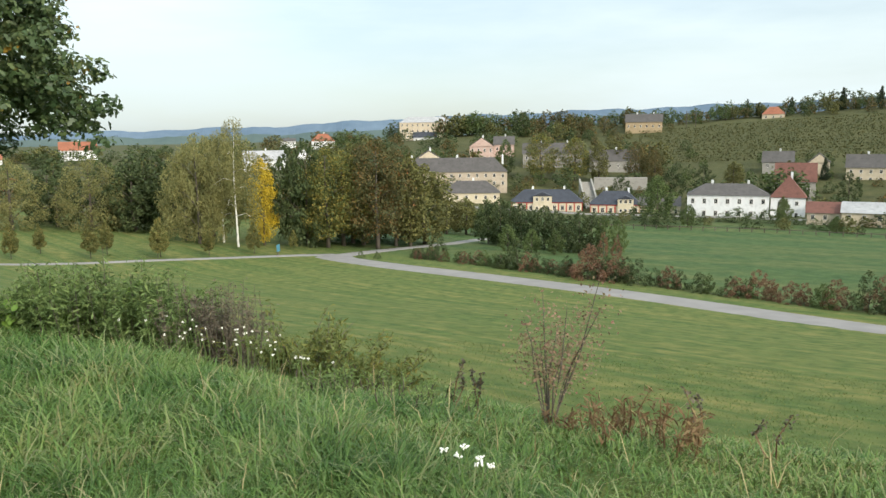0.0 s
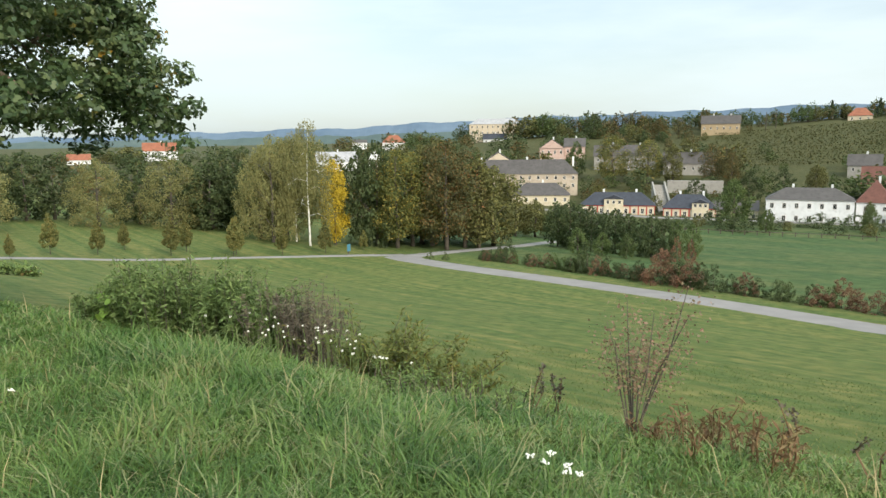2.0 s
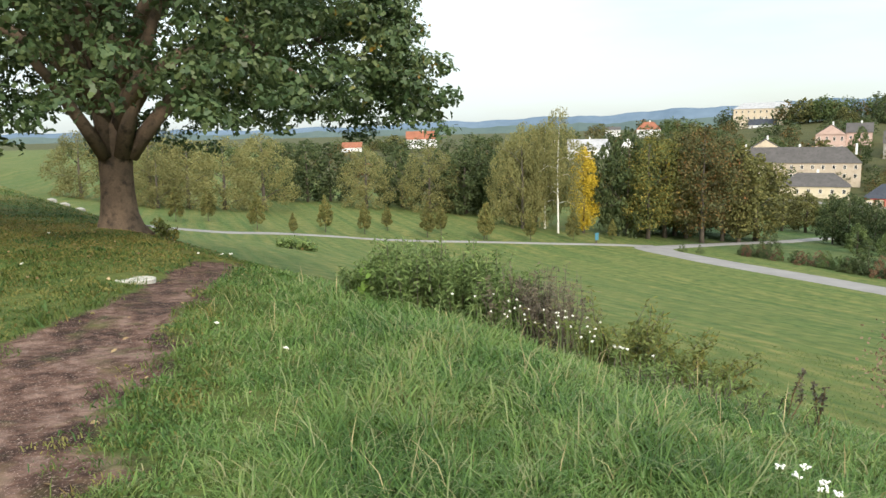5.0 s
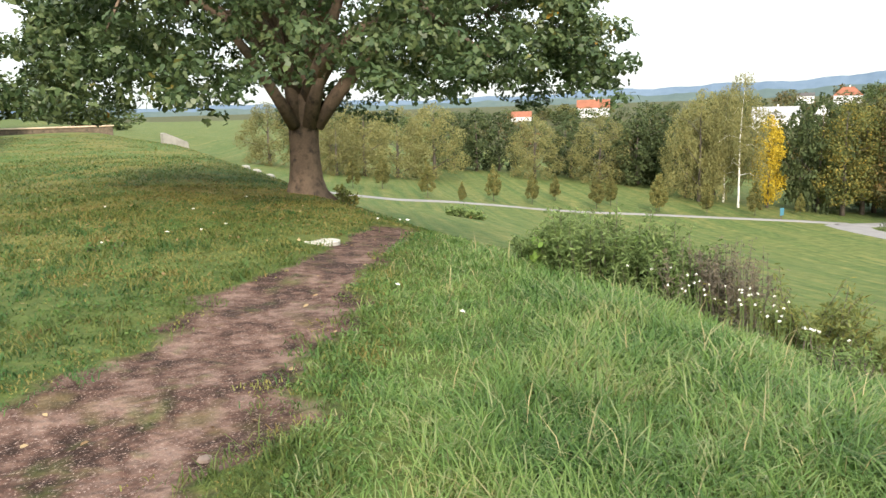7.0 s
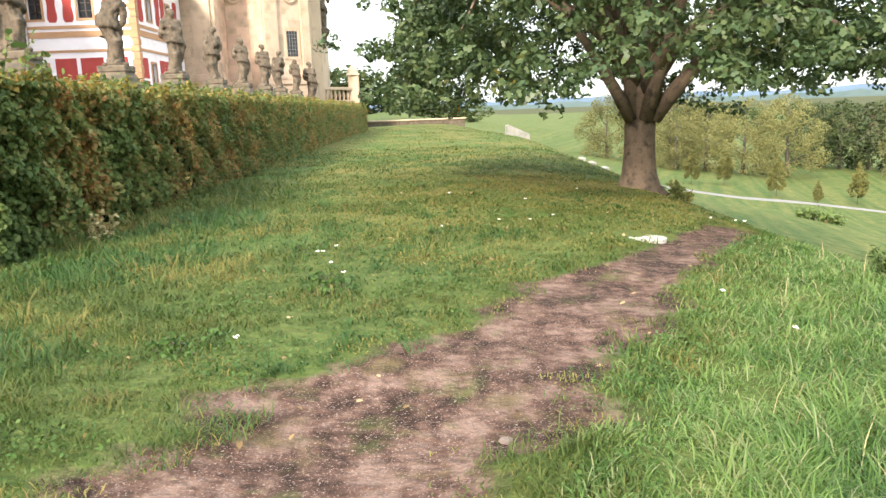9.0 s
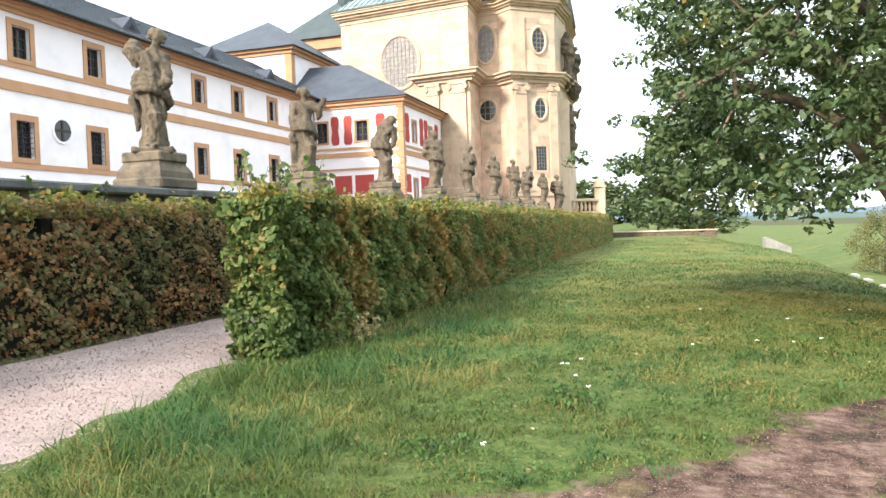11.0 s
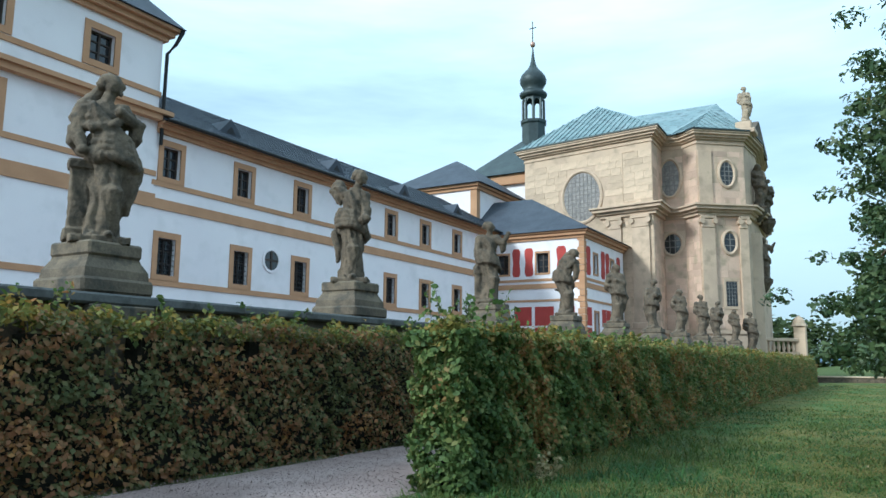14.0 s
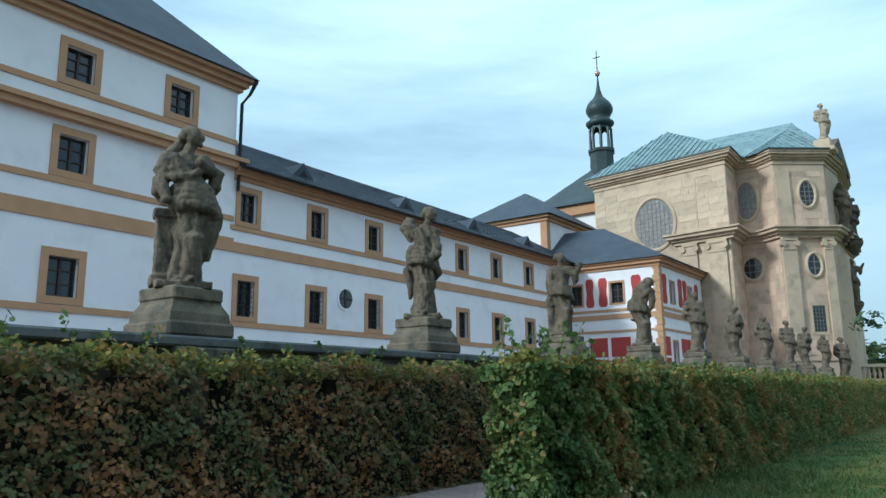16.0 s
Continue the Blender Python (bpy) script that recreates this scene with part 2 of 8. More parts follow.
def add_ring(bm, rings, close=True, cap=True):
    """Skin a list of closed rings of equal length."""
    rows = [[bm.verts.new(p) for p in r] for r in rings]
    k = len(rows[0])
    for a, b in zip(rows, rows[1:]):
        for i in range(k):
            bm.faces.new((a[i], a[(i + 1) % k], b[(i + 1) % k], b[i]))
    if cap:
        bm.faces.new(rows[0][::-1])
        bm.faces.new(rows[-1])
    return bm


def lathe(profile, n=16, cx=0.0, cy=0.0, sx=1.0, sy=1.0, bm=None):
    bm = bm or bmesh.new()
    return add_ring(bm, [[(cx + sx * r * math.cos(2 * math.pi * i / n), cy + sy * r * math.sin(2 * math.pi * i / n), z) for i in range(n)] for r, z in profile])


def add_tube(bm, pts, radii, n=8):
    """A tapered tube along points."""
    rings = []
    pts = [Vector(p) for p in pts]
    for i, p in enumerate(pts):
        d = (pts[min(i + 1, len(pts) - 1)] - pts[max(i - 1, 0)]).normalized()
        a = d.orthogonal().normalized() if abs(d.z) > 0.98 else d.cross(Vector((0, 0, 1))).normalized()
        if abs(d.z) > 0.98:
            a = Vector((1, 0, 0)) - d * d.x
            a.normalize()
        b = d.cross(a)
        rings.append([p + (a * math.cos(2 * math.pi * k / n) + b * math.sin(2 * math.pi * k / n)) * radii[i] for k in range(n)])
    return add_ring(bm, rings)


def prism(pts, z0, z1, bm=None):
    """Upright prism over a plan outline given anticlockwise."""
    bm = bm or bmesh.new()
    return add_ring(bm, [[(x, y, z0) for x, y in pts], [(x, y, z1) for x, y in pts]])


def offset_plan(pts, d):
    """The outline pushed outwards by d (anticlockwise outline)."""
    out = []
    k = len(pts)
    for i in range(k):
        p, a, b = Vector(pts[i]), Vector(pts[i - 1]), Vector(pts[(i + 1) % k])
        e, f2 = (p - a).normalized(), (b - p).normalized()
        n1, n2 = Vector((e.y, -e.x)), Vector((f2.y, -f2.x))
        bis = (n1 + n2).normalized()
        out.append(tuple(p + bis * min(d / max(bis.dot(n1), 0.3), 2.5 * d)))
    return out


RNG = np.random.default_rng(7)


def leaf_cloud(centres, radii, count, size, rng, flat=0.55, shell=0.55, shape=6, droop=0.0, up=0.35):
    """Leaves scattered in ellipsoid clumps: returns verts and faces of small pointed hexagons."""
    centres, radii = np.asarray(centres, float), np.asarray(radii, float)
    if radii.ndim == 1:
        radii = np.stack([radii, radii, radii * 0.8], 1)
    w = radii.prod(1) ** (2 / 3)
    idx = rng.choice(len(centres), count, p=w / w.sum())
    d = rng.normal(size=(count, 3))
    d /= np.linalg.norm(d, axis=1)[:, None]
    r = shell + (1 - shell) * rng.random(count) ** 0.6
    r *= 1 + rng.normal(0, 0.10, count)
    pos = centres[idx] + d * radii[idx] * r[:, None]
    nrm = d * flat + rng.normal(size=(count, 3)) * 0.6
    nrm[:, 2] += up
    return leaves_at(pos, nrm, size, rng, shape, droop)


def leaves_at(pos, nrm, size, rng, shape=6, droop=0.0):
    count = len(pos)
    nrm = nrm / np.linalg.norm(nrm, axis=1)[:, None]
    a = np.cross(nrm, rng.normal(size=(count, 3)))
    a /= np.linalg.norm(a, axis=1)[:, None]
    if droop:
        a[:, 2] -= droop
        a /= np.linalg.norm(a, axis=1)[:, None]
    b = np.cross(nrm, a)
    b /= np.linalg.norm(b, axis=1)[:, None]
    s = size * (0.6 + 0.8 * rng.random(count))[:, None]
    if shape == 4:
        prof = [(-0.5, 0, 0), (0, 0.36, 0.1), (0.5, 0, 0), (0, -0.36, 0.1)]
    elif shape == 8:
        prof = [(-0.5, 0, -0.04), (-0.15, 0.25, 0.06), (0.0, 0.13, 0.04), (0.24, 0.31, 0.10), (0.55, 0, -0.04), (0.24, -0.31, 0.10), (0.0, -0.13, 0.04), (-0.15, -0.25, 0.06)]
    elif shape == 5:
        prof = [(-0.6, 0, 0), (-0.1, 0.13, 0.05), (0.6, 0, -0.1), (-0.1, -0.13, 0.05)]
    else:
        prof = [(-0.5, 0, 0), (-0.2, 0.32, 0.08), (0.25, 0.30, 0.1), (0.55, 0, -0.05), (0.25, -0.30, 0.1), (-0.2, -0.32, 0.08)]
    v = np.stack([pos + s * (u * a + w2 * b + h * nrm) for u, w2, h in prof], 1).reshape(-1, 3)
    f = np.arange(len(v)).reshape(-1, len(prof))
    return v, f


# ---------------------------------------------------------------- ground


def smooth_profile(s):
    xs = [-60, 1, 3, 4.4, 6, 9, 13, 18, 30, 56, 100, 170, 222]
    zs = [0, 0, -0.1, -0.26, -0.85, -2.2, -3.8, -5.0, -7.3, -12, -15, -20.5, -21]
    s = np.asarray(s, float)
    w = np.maximum(0.35, np.abs(s) * 0.08)
    return sum(np.interp(s + k * w, xs, zs) for k in (-1, -0.5, 0, 0.5, 1)) / 5


def ground_z(x, y):
    x, y = np.asarray(x, float), np.asarray(y, float)
    s = x * 0.9962 + y * 0.0872
    z = smooth_profile(s - 0.1 * np.clip(y - 2, 0, 14) - 0.12 * np.clip(y - 16, 0, 30) * np.clip((34 - s) / 16, 0, 1)) + np.clip(y - 60, 0, 110) * 0.05 * np.clip(s / 40, 0, 1)
    # the opposite bank of the river and the country behind it
    heading = np.degrees(np.arctan2(x, y))
    r = np.hypot(x, y)
    up = np.interp(heading, [20, 45, 60, 72, 84, 100], [6, 9, 15, 23, 31, 38])
    z = z + up * np.clip((r - 232) / 200, 0, 1) ** 1.1 * np.clip((s - 60) / 100, 0, 1)
    z = np.where(r > 500, z + (r - 500) * np.interp(heading, [30, 60, 80, 100], [0.0, 0.0, 0.006, 0.01]), z)
    return z


def ground_at(x, y):
    return float(ground_z(x, y))


def path_centre(y):
    """Middle line of the footpath, as x over y."""
    return np.interp(y, [-4, 0, 2.9, 3.7, 4.5, 5.3, 6.4, 7.3, 8.0, 9.3, 10.0, 11.2, 30], [-3.6, -2.0, -0.6, -0.25, 0.35, 1.0, 1.55, 2.3, 2.75, 3.55, 4.1, 5.0, 9.0])


def gravel_edge(y):
    """Where the lawn begins beside the gravel walk and, further on, the hedge."""
    return np.interp(y, [0, 4, 4.7, 6, 7, 7.9, 8.0], [-4.0, -4.2, -4.32, -4.55, -4.72, -4.8, -4.45])


def path_mask(x, y):
    """How much bare trodden soil there is: 1 in the middle of the footpath."""
    cx = path_centre(y)
    hw = np.interp(y, [-4, 2.9, 3.7, 4.5, 5.3, 6.4, 7.3, 9.3, 10.2, 11.3], [1.1, 1.08, 1.12, 0.95, 0.72, 0.66, 0.5, 0.42, 0.36, 0.0])
    side = np.where(x > cx, 2.4, 0.0)
    hw = hw * (1.05 + 0.16 * np.sin(3.3 * y + side + np.sin(1.7 * y)) + 0.12 * np.sin(8.1 * y + 2 * side) + 0.08 * np.sin(19 * y + 5 * x))
    return np.clip(1.5 - np.abs(x - cx) / np.maximum(hw, 1e-3), 0, 1) * (y < 11.2) * (y > -6)


def make_ground():
    rad = np.concatenate([np.linspace(0.0005, 2, 14)[:-1], np.geomspace(2, 30, 170)[:-1], np.geomspace(30, 4800, 120)])
    ang = np.radians(np.concatenate([np.arange(-180, -70, 4), np.arange(-70, 110, 1.0), np.arange(110, 180, 4)]))
    R2, A2 = np.meshgrid(rad, ang, indexing="ij")
    x, y = R2 * np.sin(A2), R2 * np.cos(A2)
    z = ground_z(x, y)
    bump = 0.03 * np.sin(x * 1.9 + 1.3 * np.sin(y * 1.1)) * np.sin(y * 2.3 + np.sin(x)) * (R2 < 60)
    mask = path_mask(x, y)
    z = z + bump - 0.05 * mask
    n, k = len(rad), len(ang)
    verts = np.stack([x, y, z], -1).reshape(-1, 3)
    i, j = np.meshgrid(np.arange(n - 1), np.arange(k), indexing="ij")
    j2 = (j + 1) % k
    f = np.stack([i * k + j, i * k + j2, (i + 1) * k + j2, (i + 1) * k + j], -1).reshape(-1, 4)
    f = f[:, ::-1]
    ob = quads_obj("ground", verts, 4, f, ground_mat())
    at = ob.data.attributes.new("soil", "FLOAT", "POINT")
    at.data.foreach_set("value", mask.ravel().astype(np.float32))
    s = x * 0.9962 + y * 0.0872
    mown = np.clip((s - 0.1 * np.clip(y - 2, 0, 14) - 0.12 * np.clip(y - 16, 0, 30) - 7) / 5, 0, 1)
    at = ob.data.attributes.new("mown", "FLOAT", "POINT")
    at.data.foreach_set("value", mown.ravel().astype(np.float32))
    at = ob.data.attributes.new("scrub", "FLOAT", "POINT")
    head = np.degrees(np.arctan2(x, y))
    at.data.foreach_set("value", (np.clip((R2 - np.interp(head, [22, 30, 40, 56, 62], [900, 170, 150, 160, 195])) / 25, 0, 1) * (s > 40)).ravel().astype(np.float32))
    at = ob.data.attributes.new("lawn", "FLOAT", "POINT")
    at.data.foreach_set("value", (np.clip((y - 7.5) / 4, 0, 1) * (x > -4.6)).ravel().astype(np.float32))
    at = ob.data.attributes.new("pasture", "FLOAT", "POINT")
    at.data.foreach_set("value", (np.clip((x - np.interp(y, [-40, 0, 20, 50, 70], [52, 66, 75, 86, 94])) / 6, 0, 1) * (y < 75)).ravel().astype(np.float32))
    ob.data.polygons.foreach_set("use_smooth", [True] * len(ob.data.polygons))
    tagged(ob, "grassy hillside falling to a mown valley meadow", "ground", kind="structure")
    return ob


def ground_mat():
    m = bpy.data.materials.new("grassland_and_bare_soil")
    m.use_nodes = True
    n, l = m.node_tree.nodes, m.node_tree.links
    p = n["Principled BSDF"]
    p.inputs["Roughness"].default_value = 0.95
    p.inputs["Specular IOR Level"].default_value = 0.15
    geo = n.new("ShaderNodeNewGeometry")

    def nz(s, d=5, stretch=None):
        k = n.new("ShaderNodeTexNoise")
        k.inputs["Scale"].default_value, k.inputs["Detail"].default_value = s, d
        if stretch:
            mp = n.new("ShaderNodeMapping")
            mp.vector_type = "TEXTURE"
            mp.inputs["Rotation"].default_value = (0, 0, stretch[0])
            mp.inputs["Scale"].default_value = stretch[1]
            l.new(geo.outputs["Position"], mp.inputs["Vector"])
            l.new(mp.outputs["Vector"], k.inputs["Vector"])
        else:
            l.new(geo.outputs["Position"], k.inputs["Vector"])
        return k.outputs["Fac"]

    def rmp(fac, *stops):
        r = n.new("ShaderNodeValToRGB")
        while len(r.color_ramp.elements) < len(stops):
            r.color_ramp.elements.new(0.5)
        for e, (q, c) in zip(r.color_ramp.elements, stops):
            e.position, e.color = q, (*c, 1)
        l.new(fac, r.inputs["Fac"])
        return r.outputs["Color"]

    def mix(fac, a, b):
        k = n.new("ShaderNodeMix")
        k.data_type = "RGBA"
        l.new(fac, k.inputs["Factor"])
        l.new(a, k.inputs["A"])
        l.new(b, k.inputs["B"])
        return k.outputs["Result"]

    def val(a, op, b):
        k = n.new("ShaderNodeMath")
        k.operation = op
        for sock, q in zip(k.inputs, (a, b)):
            if isinstance(q, (int, float)):
                sock.default_value = q
            else:
                l.new(q, sock)
        k.use_clamp = op != "ADD"
        return k.outputs[0]
    rough_grass = mix(nz(0.5), rmp(nz(9, 8), (0.3, (0.036, 0.068, 0.017)), (0.7, (0.082, 0.128, 0.033))),
                      rmp(nz(12, 8), (0.3, (0.056, 0.072, 0.020)), (0.7, (0.120, 0.118, 0.038))))
    mown_grass = mix(rmp(nz(1.0, 4, (radians(70), (60, 0.75, 1))), (0.36, (0, 0, 0)), (0.64, (1, 1, 1))),
                     rmp(nz(1.4, 9), (0.36, (0.041, 0.076, 0.019)), (0.64, (0.082, 0.118, 0.032))),
                     rmp(nz(1.0, 9), (0.36, (0.072, 0.096, 0.026)), (0.64, (0.160, 0.152, 0.050))))
    a1, a2 = n.new("ShaderNodeAttribute"), n.new("ShaderNodeAttribute")
    a1.attribute_name, a2.attribute_name = "mown", "soil"
    a3 = n.new("ShaderNodeAttribute")
    a3.attribute_name = "scrub"
    scrub = mix(nz(0.05, 6), rmp(nz(0.25, 6), (0.3, (0.026, 0.034, 0.013)), (0.7, (0.064, 0.064, 0.026))), rmp(nz(0.3, 6), (0.3, (0.053, 0.060, 0.021)), (0.7, (0.098, 0.090, 0.038))))
    a5 = n.new("ShaderNodeAttribute")
    a5.attribute_name = "lawn"
    lawn = mix(rmp(nz(0.35, 4), (0.42, (0, 0, 0)), (0.6, (1, 1, 1))), rmp(nz(7, 8), (0.3, (0.042, 0.084, 0.020)), (0.7, (0.088, 0.140, 0.035))),
               rmp(nz(9, 8), (0.3, (0.098, 0.104, 0.028)), (0.7, (0.200, 0.162, 0.053))))
    rough_grass = mix(a5.outputs["Fac"], rough_grass, lawn)
    a4 = n.new("ShaderNodeAttribute")
    a4.attribute_name = "pasture"
    pasture = mix(rmp(nz(0.12, 5, (radians(80), (3, 1, 1))), (0.42, (0, 0, 0)), (0.6, (1, 1, 1))),
                  rmp(nz(0.6, 8), (0.36, (0.030, 0.062, 0.020)), (0.64, (0.062, 0.100, 0.034))),
                  rmp(nz(0.5, 8), (0.36, (0.048, 0.078, 0.024)), (0.64, (0.098, 0.112, 0.042))))
    grass = mix(a3.outputs["Fac"], mix(a4.outputs["Fac"], mix(a1.outputs["Fac"], rough_grass, mown_grass), pasture), scrub)
    soil = mix(rmp(nz(70, 6), (0.56, (0, 0, 0)), (0.68, (1, 1, 1))),
               rmp(val(val(nz(2.2, 9), "MULTIPLY", 0.55), "ADD", val(nz(9, 9), "MULTIPLY", 0.45)), (0.41, (0.030, 0.017, 0.013)), (0.50, (0.090, 0.050, 0.038)), (0.60, (0.18, 0.115, 0.092))),
               rmp(nz(140, 2), (0.3, (0.12, 0.075, 0.06)), (0.7, (0.30, 0.22, 0.19))))
    moss = rmp(nz(8, 7), (0.3, (0.05, 0.045, 0.018)), (0.7, (0.13, 0.10, 0.045)))
    soil = mix(rmp(val(val(nz(1.5, 9), "MULTIPLY", 0.6), "ADD", val(nz(5, 8), "MULTIPLY", 0.4)), (0.54, (0, 0, 0)), (0.64, (0.6, 0.6, 0.6))), soil, moss)
    ragged = val(val(a2.outputs["Fac"], "MULTIPLY", 1.45), "SUBTRACT", val(val(nz(1.9, 9), "MULTIPLY", 0.72), "ADD", val(nz(7, 6), "MULTIPLY", 0.55)))
    col = mix(val(ragged, "MULTIPLY", 3.2), grass, soil)
    l.new(col, p.inputs["Base Color"])
    bp = n.new("ShaderNodeBump")
    bp.inputs["Strength"].default_value, bp.inputs["Distance"].default_value = 1.0, 0.05
    l.new(nz(14, 8), bp.inputs["Height"])
    l.new(bp.outputs["Normal"], p.inputs["Normal"])
    return m


ground = make_ground()


def strip(name, pts, widths, material, lift, label, category, kind="structure", step=0.6, jag=0.0):
    """A road or path laid on the ground along points of the plan."""
    pts = np.asarray(pts, float)
    seg = np.r_[0, np.cumsum(np.hypot(*np.diff(pts, axis=0).T))]
    q = np.arange(0, seg[-1], step)
    cx, cy = (np.interp(q, seg, pts[:, k]) for k in (0, 1))
    for _ in range(12):
        cx[1:-1], cy[1:-1] = (cx[:-2] + 2 * cx[1:-1] + cx[2:]) / 4, (cy[:-2] + 2 * cy[1:-1] + cy[2:]) / 4
    w = np.interp(q, seg, widths)
    tx, ty = np.gradient(cx), np.gradient(cy)
    ln = np.hypot(tx, ty)
    nx, ny = -ty / ln, tx / ln
    rng = np.random.default_rng(3)
    cols = np.linspace(-0.5, 0.5, 7)
    vs = []
    for c in cols:
        off = c * w + (jag * rng.normal(size=len(q)) if abs(c) == 0.5 else 0)
        X, Y = cx + nx * off, cy + ny * off
        vs.append(np.stack([X, Y, ground_z(X, Y) + lift - (0.08 + lift if abs(c) == 0.5 else 0)], 1))
    v = np.stack(vs, 1).reshape(-1, 3)
    i, j = np.meshgrid(np.arange(len(q) - 1), np.arange(6), indexing="ij")
    f = np.stack([i * 7 + j, (i + 1) * 7 + j, (i + 1) * 7 + j + 1, i * 7 + j + 1], -1).reshape(-1, 4)
    ob = quads_obj(name, v, 4, f[:, ::-1], material)
    return tagged(ob, label, category, kind=kind)


strip("gravel_path", [(-6.75, 62), (-6.75, 12), (-6.75, 8.8), (-6.5, 6.4), (-6.35, 4), (-6.25, 0), (-6.2, -14)], [3.6, 3.6, 3.6, 4.2, 4.6, 4.8, 4.8],
      M["gravel"], 0.03, "pale pinkish gravel walk between clipped hedges", "path", step=0.15, jag=0.06)

# ---------------------------------------------------------------- hospital wing: walls with openings


def wall_with_openings(name, m, width, z0, z1, openings, thick, material, parent, label=""):
    """A wall in the local plane y = 0 (front towards -y), x from 0 to width; openings as (x0, x1, z0, z1)."""
    xs = sorted({0, width, *[o[0] for o in openings], *[o[1] for o in openings]})
    zs = sorted({z0, z1, *[o[2] for o in openings], *[o[3] for o in openings]})
    bm = bmesh.new()

    def hole(a, b, c, d):
        return any(o[0] <= a and b <= o[1] and o[2] <= c and d <= o[3] for o in openings)
    grid = {(i, j): not hole(xs[i], xs[i + 1], zs[j], zs[j + 1]) for i in range(len(xs) - 1) for j in range(len(zs) - 1)}
    vc = {}

    def vert(x, y, z):
        k = (round(x, 4), round(y, 4), round(z, 4))
        if k not in vc:
            vc[k] = bm.verts.new(m @ Vector((x, y, z)))
        return vc[k]
    for (i, j), solid in grid.items():
        if not solid:
            continue
        a, b, c, d = xs[i], xs[i + 1], zs[j], zs[j + 1]
        bm.faces.new([vert(*p) for p in ((a, 0, c), (b, 0, c), (b, 0, d), (a, 0, d))])
        bm.faces.new([vert(*p) for p in ((a, thick, d), (b, thick, d), (b, thick, c), (a, thick, c))])
        for (di, dj), q in (((-1, 0), ((a, 0, d), (a, thick, d), (a, thick, c), (a, 0, c))), ((1, 0), ((b, 0, c), (b, thick, c), (b, thick, d), (b, 0, d))),
                            ((0, -1), ((a, 0, c), (a, thick, c), (b, thick, c), (b, 0, c))), ((0, 1), ((a, 0, d), (b, 0, d), (b, thick, d), (a, thick, d)))):
            if not grid.get((i + di, j + dj), False):
                bm.faces.new([vert(*p) for p in q])
    return part(name, bm, material, parent, label)


def frame_bars(m, w, h, bar, depth, y):
    """Four butted bars round an opening of w by h whose lower left corner is the origin."""
    bm = bmesh.new()
    for a, b, c, d in ((-bar, 0, 0, h), (w, w + bar, 0, h), (-bar, w + bar, h, h + bar * 1.1), (-bar, w + bar, -bar, 0)):
        add_box(bm, a, b, y - depth, y + 0.02, c, d, 0, m)
    return bm


def window_unit(parent, m, w, h, surround=0.22, grille=False, lights=(2, 3), trim=None, sash=None):
    """Surround, sash frame, glazing bars and dark glass set into an opening of w by h."""
    win = new("window")
    win.parent = parent
    win.matrix_basis = m
    I = Matrix.Identity(4)
    part("surround", frame_bars(I, w, h, surround, 0.05, 0.0), trim or M["ochre"], win, "ochre plaster surround")
    bm = bmesh.new()
    b = 0.075
    for a, c, d, e in ((0, b, 0, h), (w - b, w, 0, h), (b, w - b, 0, b), (b, w - b, h - b, h)):
        add_box(bm, a, c, 0.18, 0.26, d, e)
    for i in range(1, lights[0]):
        x = w * i / lights[0]
        add_box(bm, x - 0.045, x + 0.045, 0.17, 0.25, b, h - b)
    for j in range(1, lights[1]):
        z = h * j / lights[1]
        add_box(bm, b, w - b, 0.185, 0.245, z - 0.025, z + 0.025)
    part("sash_frame", bm, sash or M["sash"], win, "dark brown sash frame")
    part("pane", box(b, w - b, 0.235, 0.245, b, h - b), M["glass"], win)
    if grille:
        bm = bmesh.new()
        for i in range(1, 5):
            add_box(bm, w * i / 5 - 0.012, w * i / 5 + 0.012, 0.06, 0.084, 0, h)
        for j in range(1, 7):
            add_box(bm, 0, w, 0.05, 0.062, h * j / 7 - 0.012, h * j / 7 + 0.012)
        part("grille", bm, M["iron"], win, "black iron window grille")
    return win


def face(x, y, heading):
    """Pose of a wall whose local x runs along the wall and whose front looks to local -y; heading turns it about z."""
    return pose(x, y, 0, 0, 0, heading)


XF = -24.0
# the long two-storey wing: its front looks to +x, so local x runs along +y
wing = thing("hospital_wing", 0, 0, 0, "long white hospital wing with ochre trim and slate roof", "building")
WY0, WY1 = 18.5, 48.0
mw = face(XF, WY0, 90)
cols = [0.38, 4.3, 8.15, 12.0, 15.75, 19.45, 23.4, 27.3]
ops = []
for c in cols:
    ops.append((c, c + 0.85, 8.62, 9.86))
    ops.append((c, c + 0.85, 4.78, 6.22))
wall_with_openings("wall", mw, WY1 - WY0, 0.0, 10.5, ops, 0.5, M["plaster"], wing, "white lime plaster wall")
for c in cols:
    window_unit(wing, mw @ pose(c, 0, 8.62), 0.85, 1.24)
    window_unit(wing, mw @ pose(c, 0, 4.78), 0.85, 1.44, grille=True)


def band(parent, m, x0, x1, z0, z1, proud, material, name="string_course"):
    return part(name, box(x0, x1, -proud, 0.01, z0, z1, 0, m), material, parent, "ochre plaster band")


band(wing, mw, -0.1, WY1 - WY0, 7.32, 7.72, 0.06, M["ochre"])
band(wing, mw, -0.1, WY1 - WY0, 8.22, 8.42, 0.05, M["ochre"])
band(wing, mw, -0.1, WY1 - WY0, 4.36, 4.58, 0.05, M["ochre"])


def eaves(parent, m, x0, x1, z):
    bm = bmesh.new()
    for d, a, b in ((0.12, 0.0, 0.16), (0.28, 0.16, 0.32), (0.45, 0.32, 0.44)):
        add_box(bm, x0, x1, -d, 0.02, z + a, z + b, 0, m)
    part("cornice", bm, M["ochre"], parent, "moulded ochre eaves cornice")


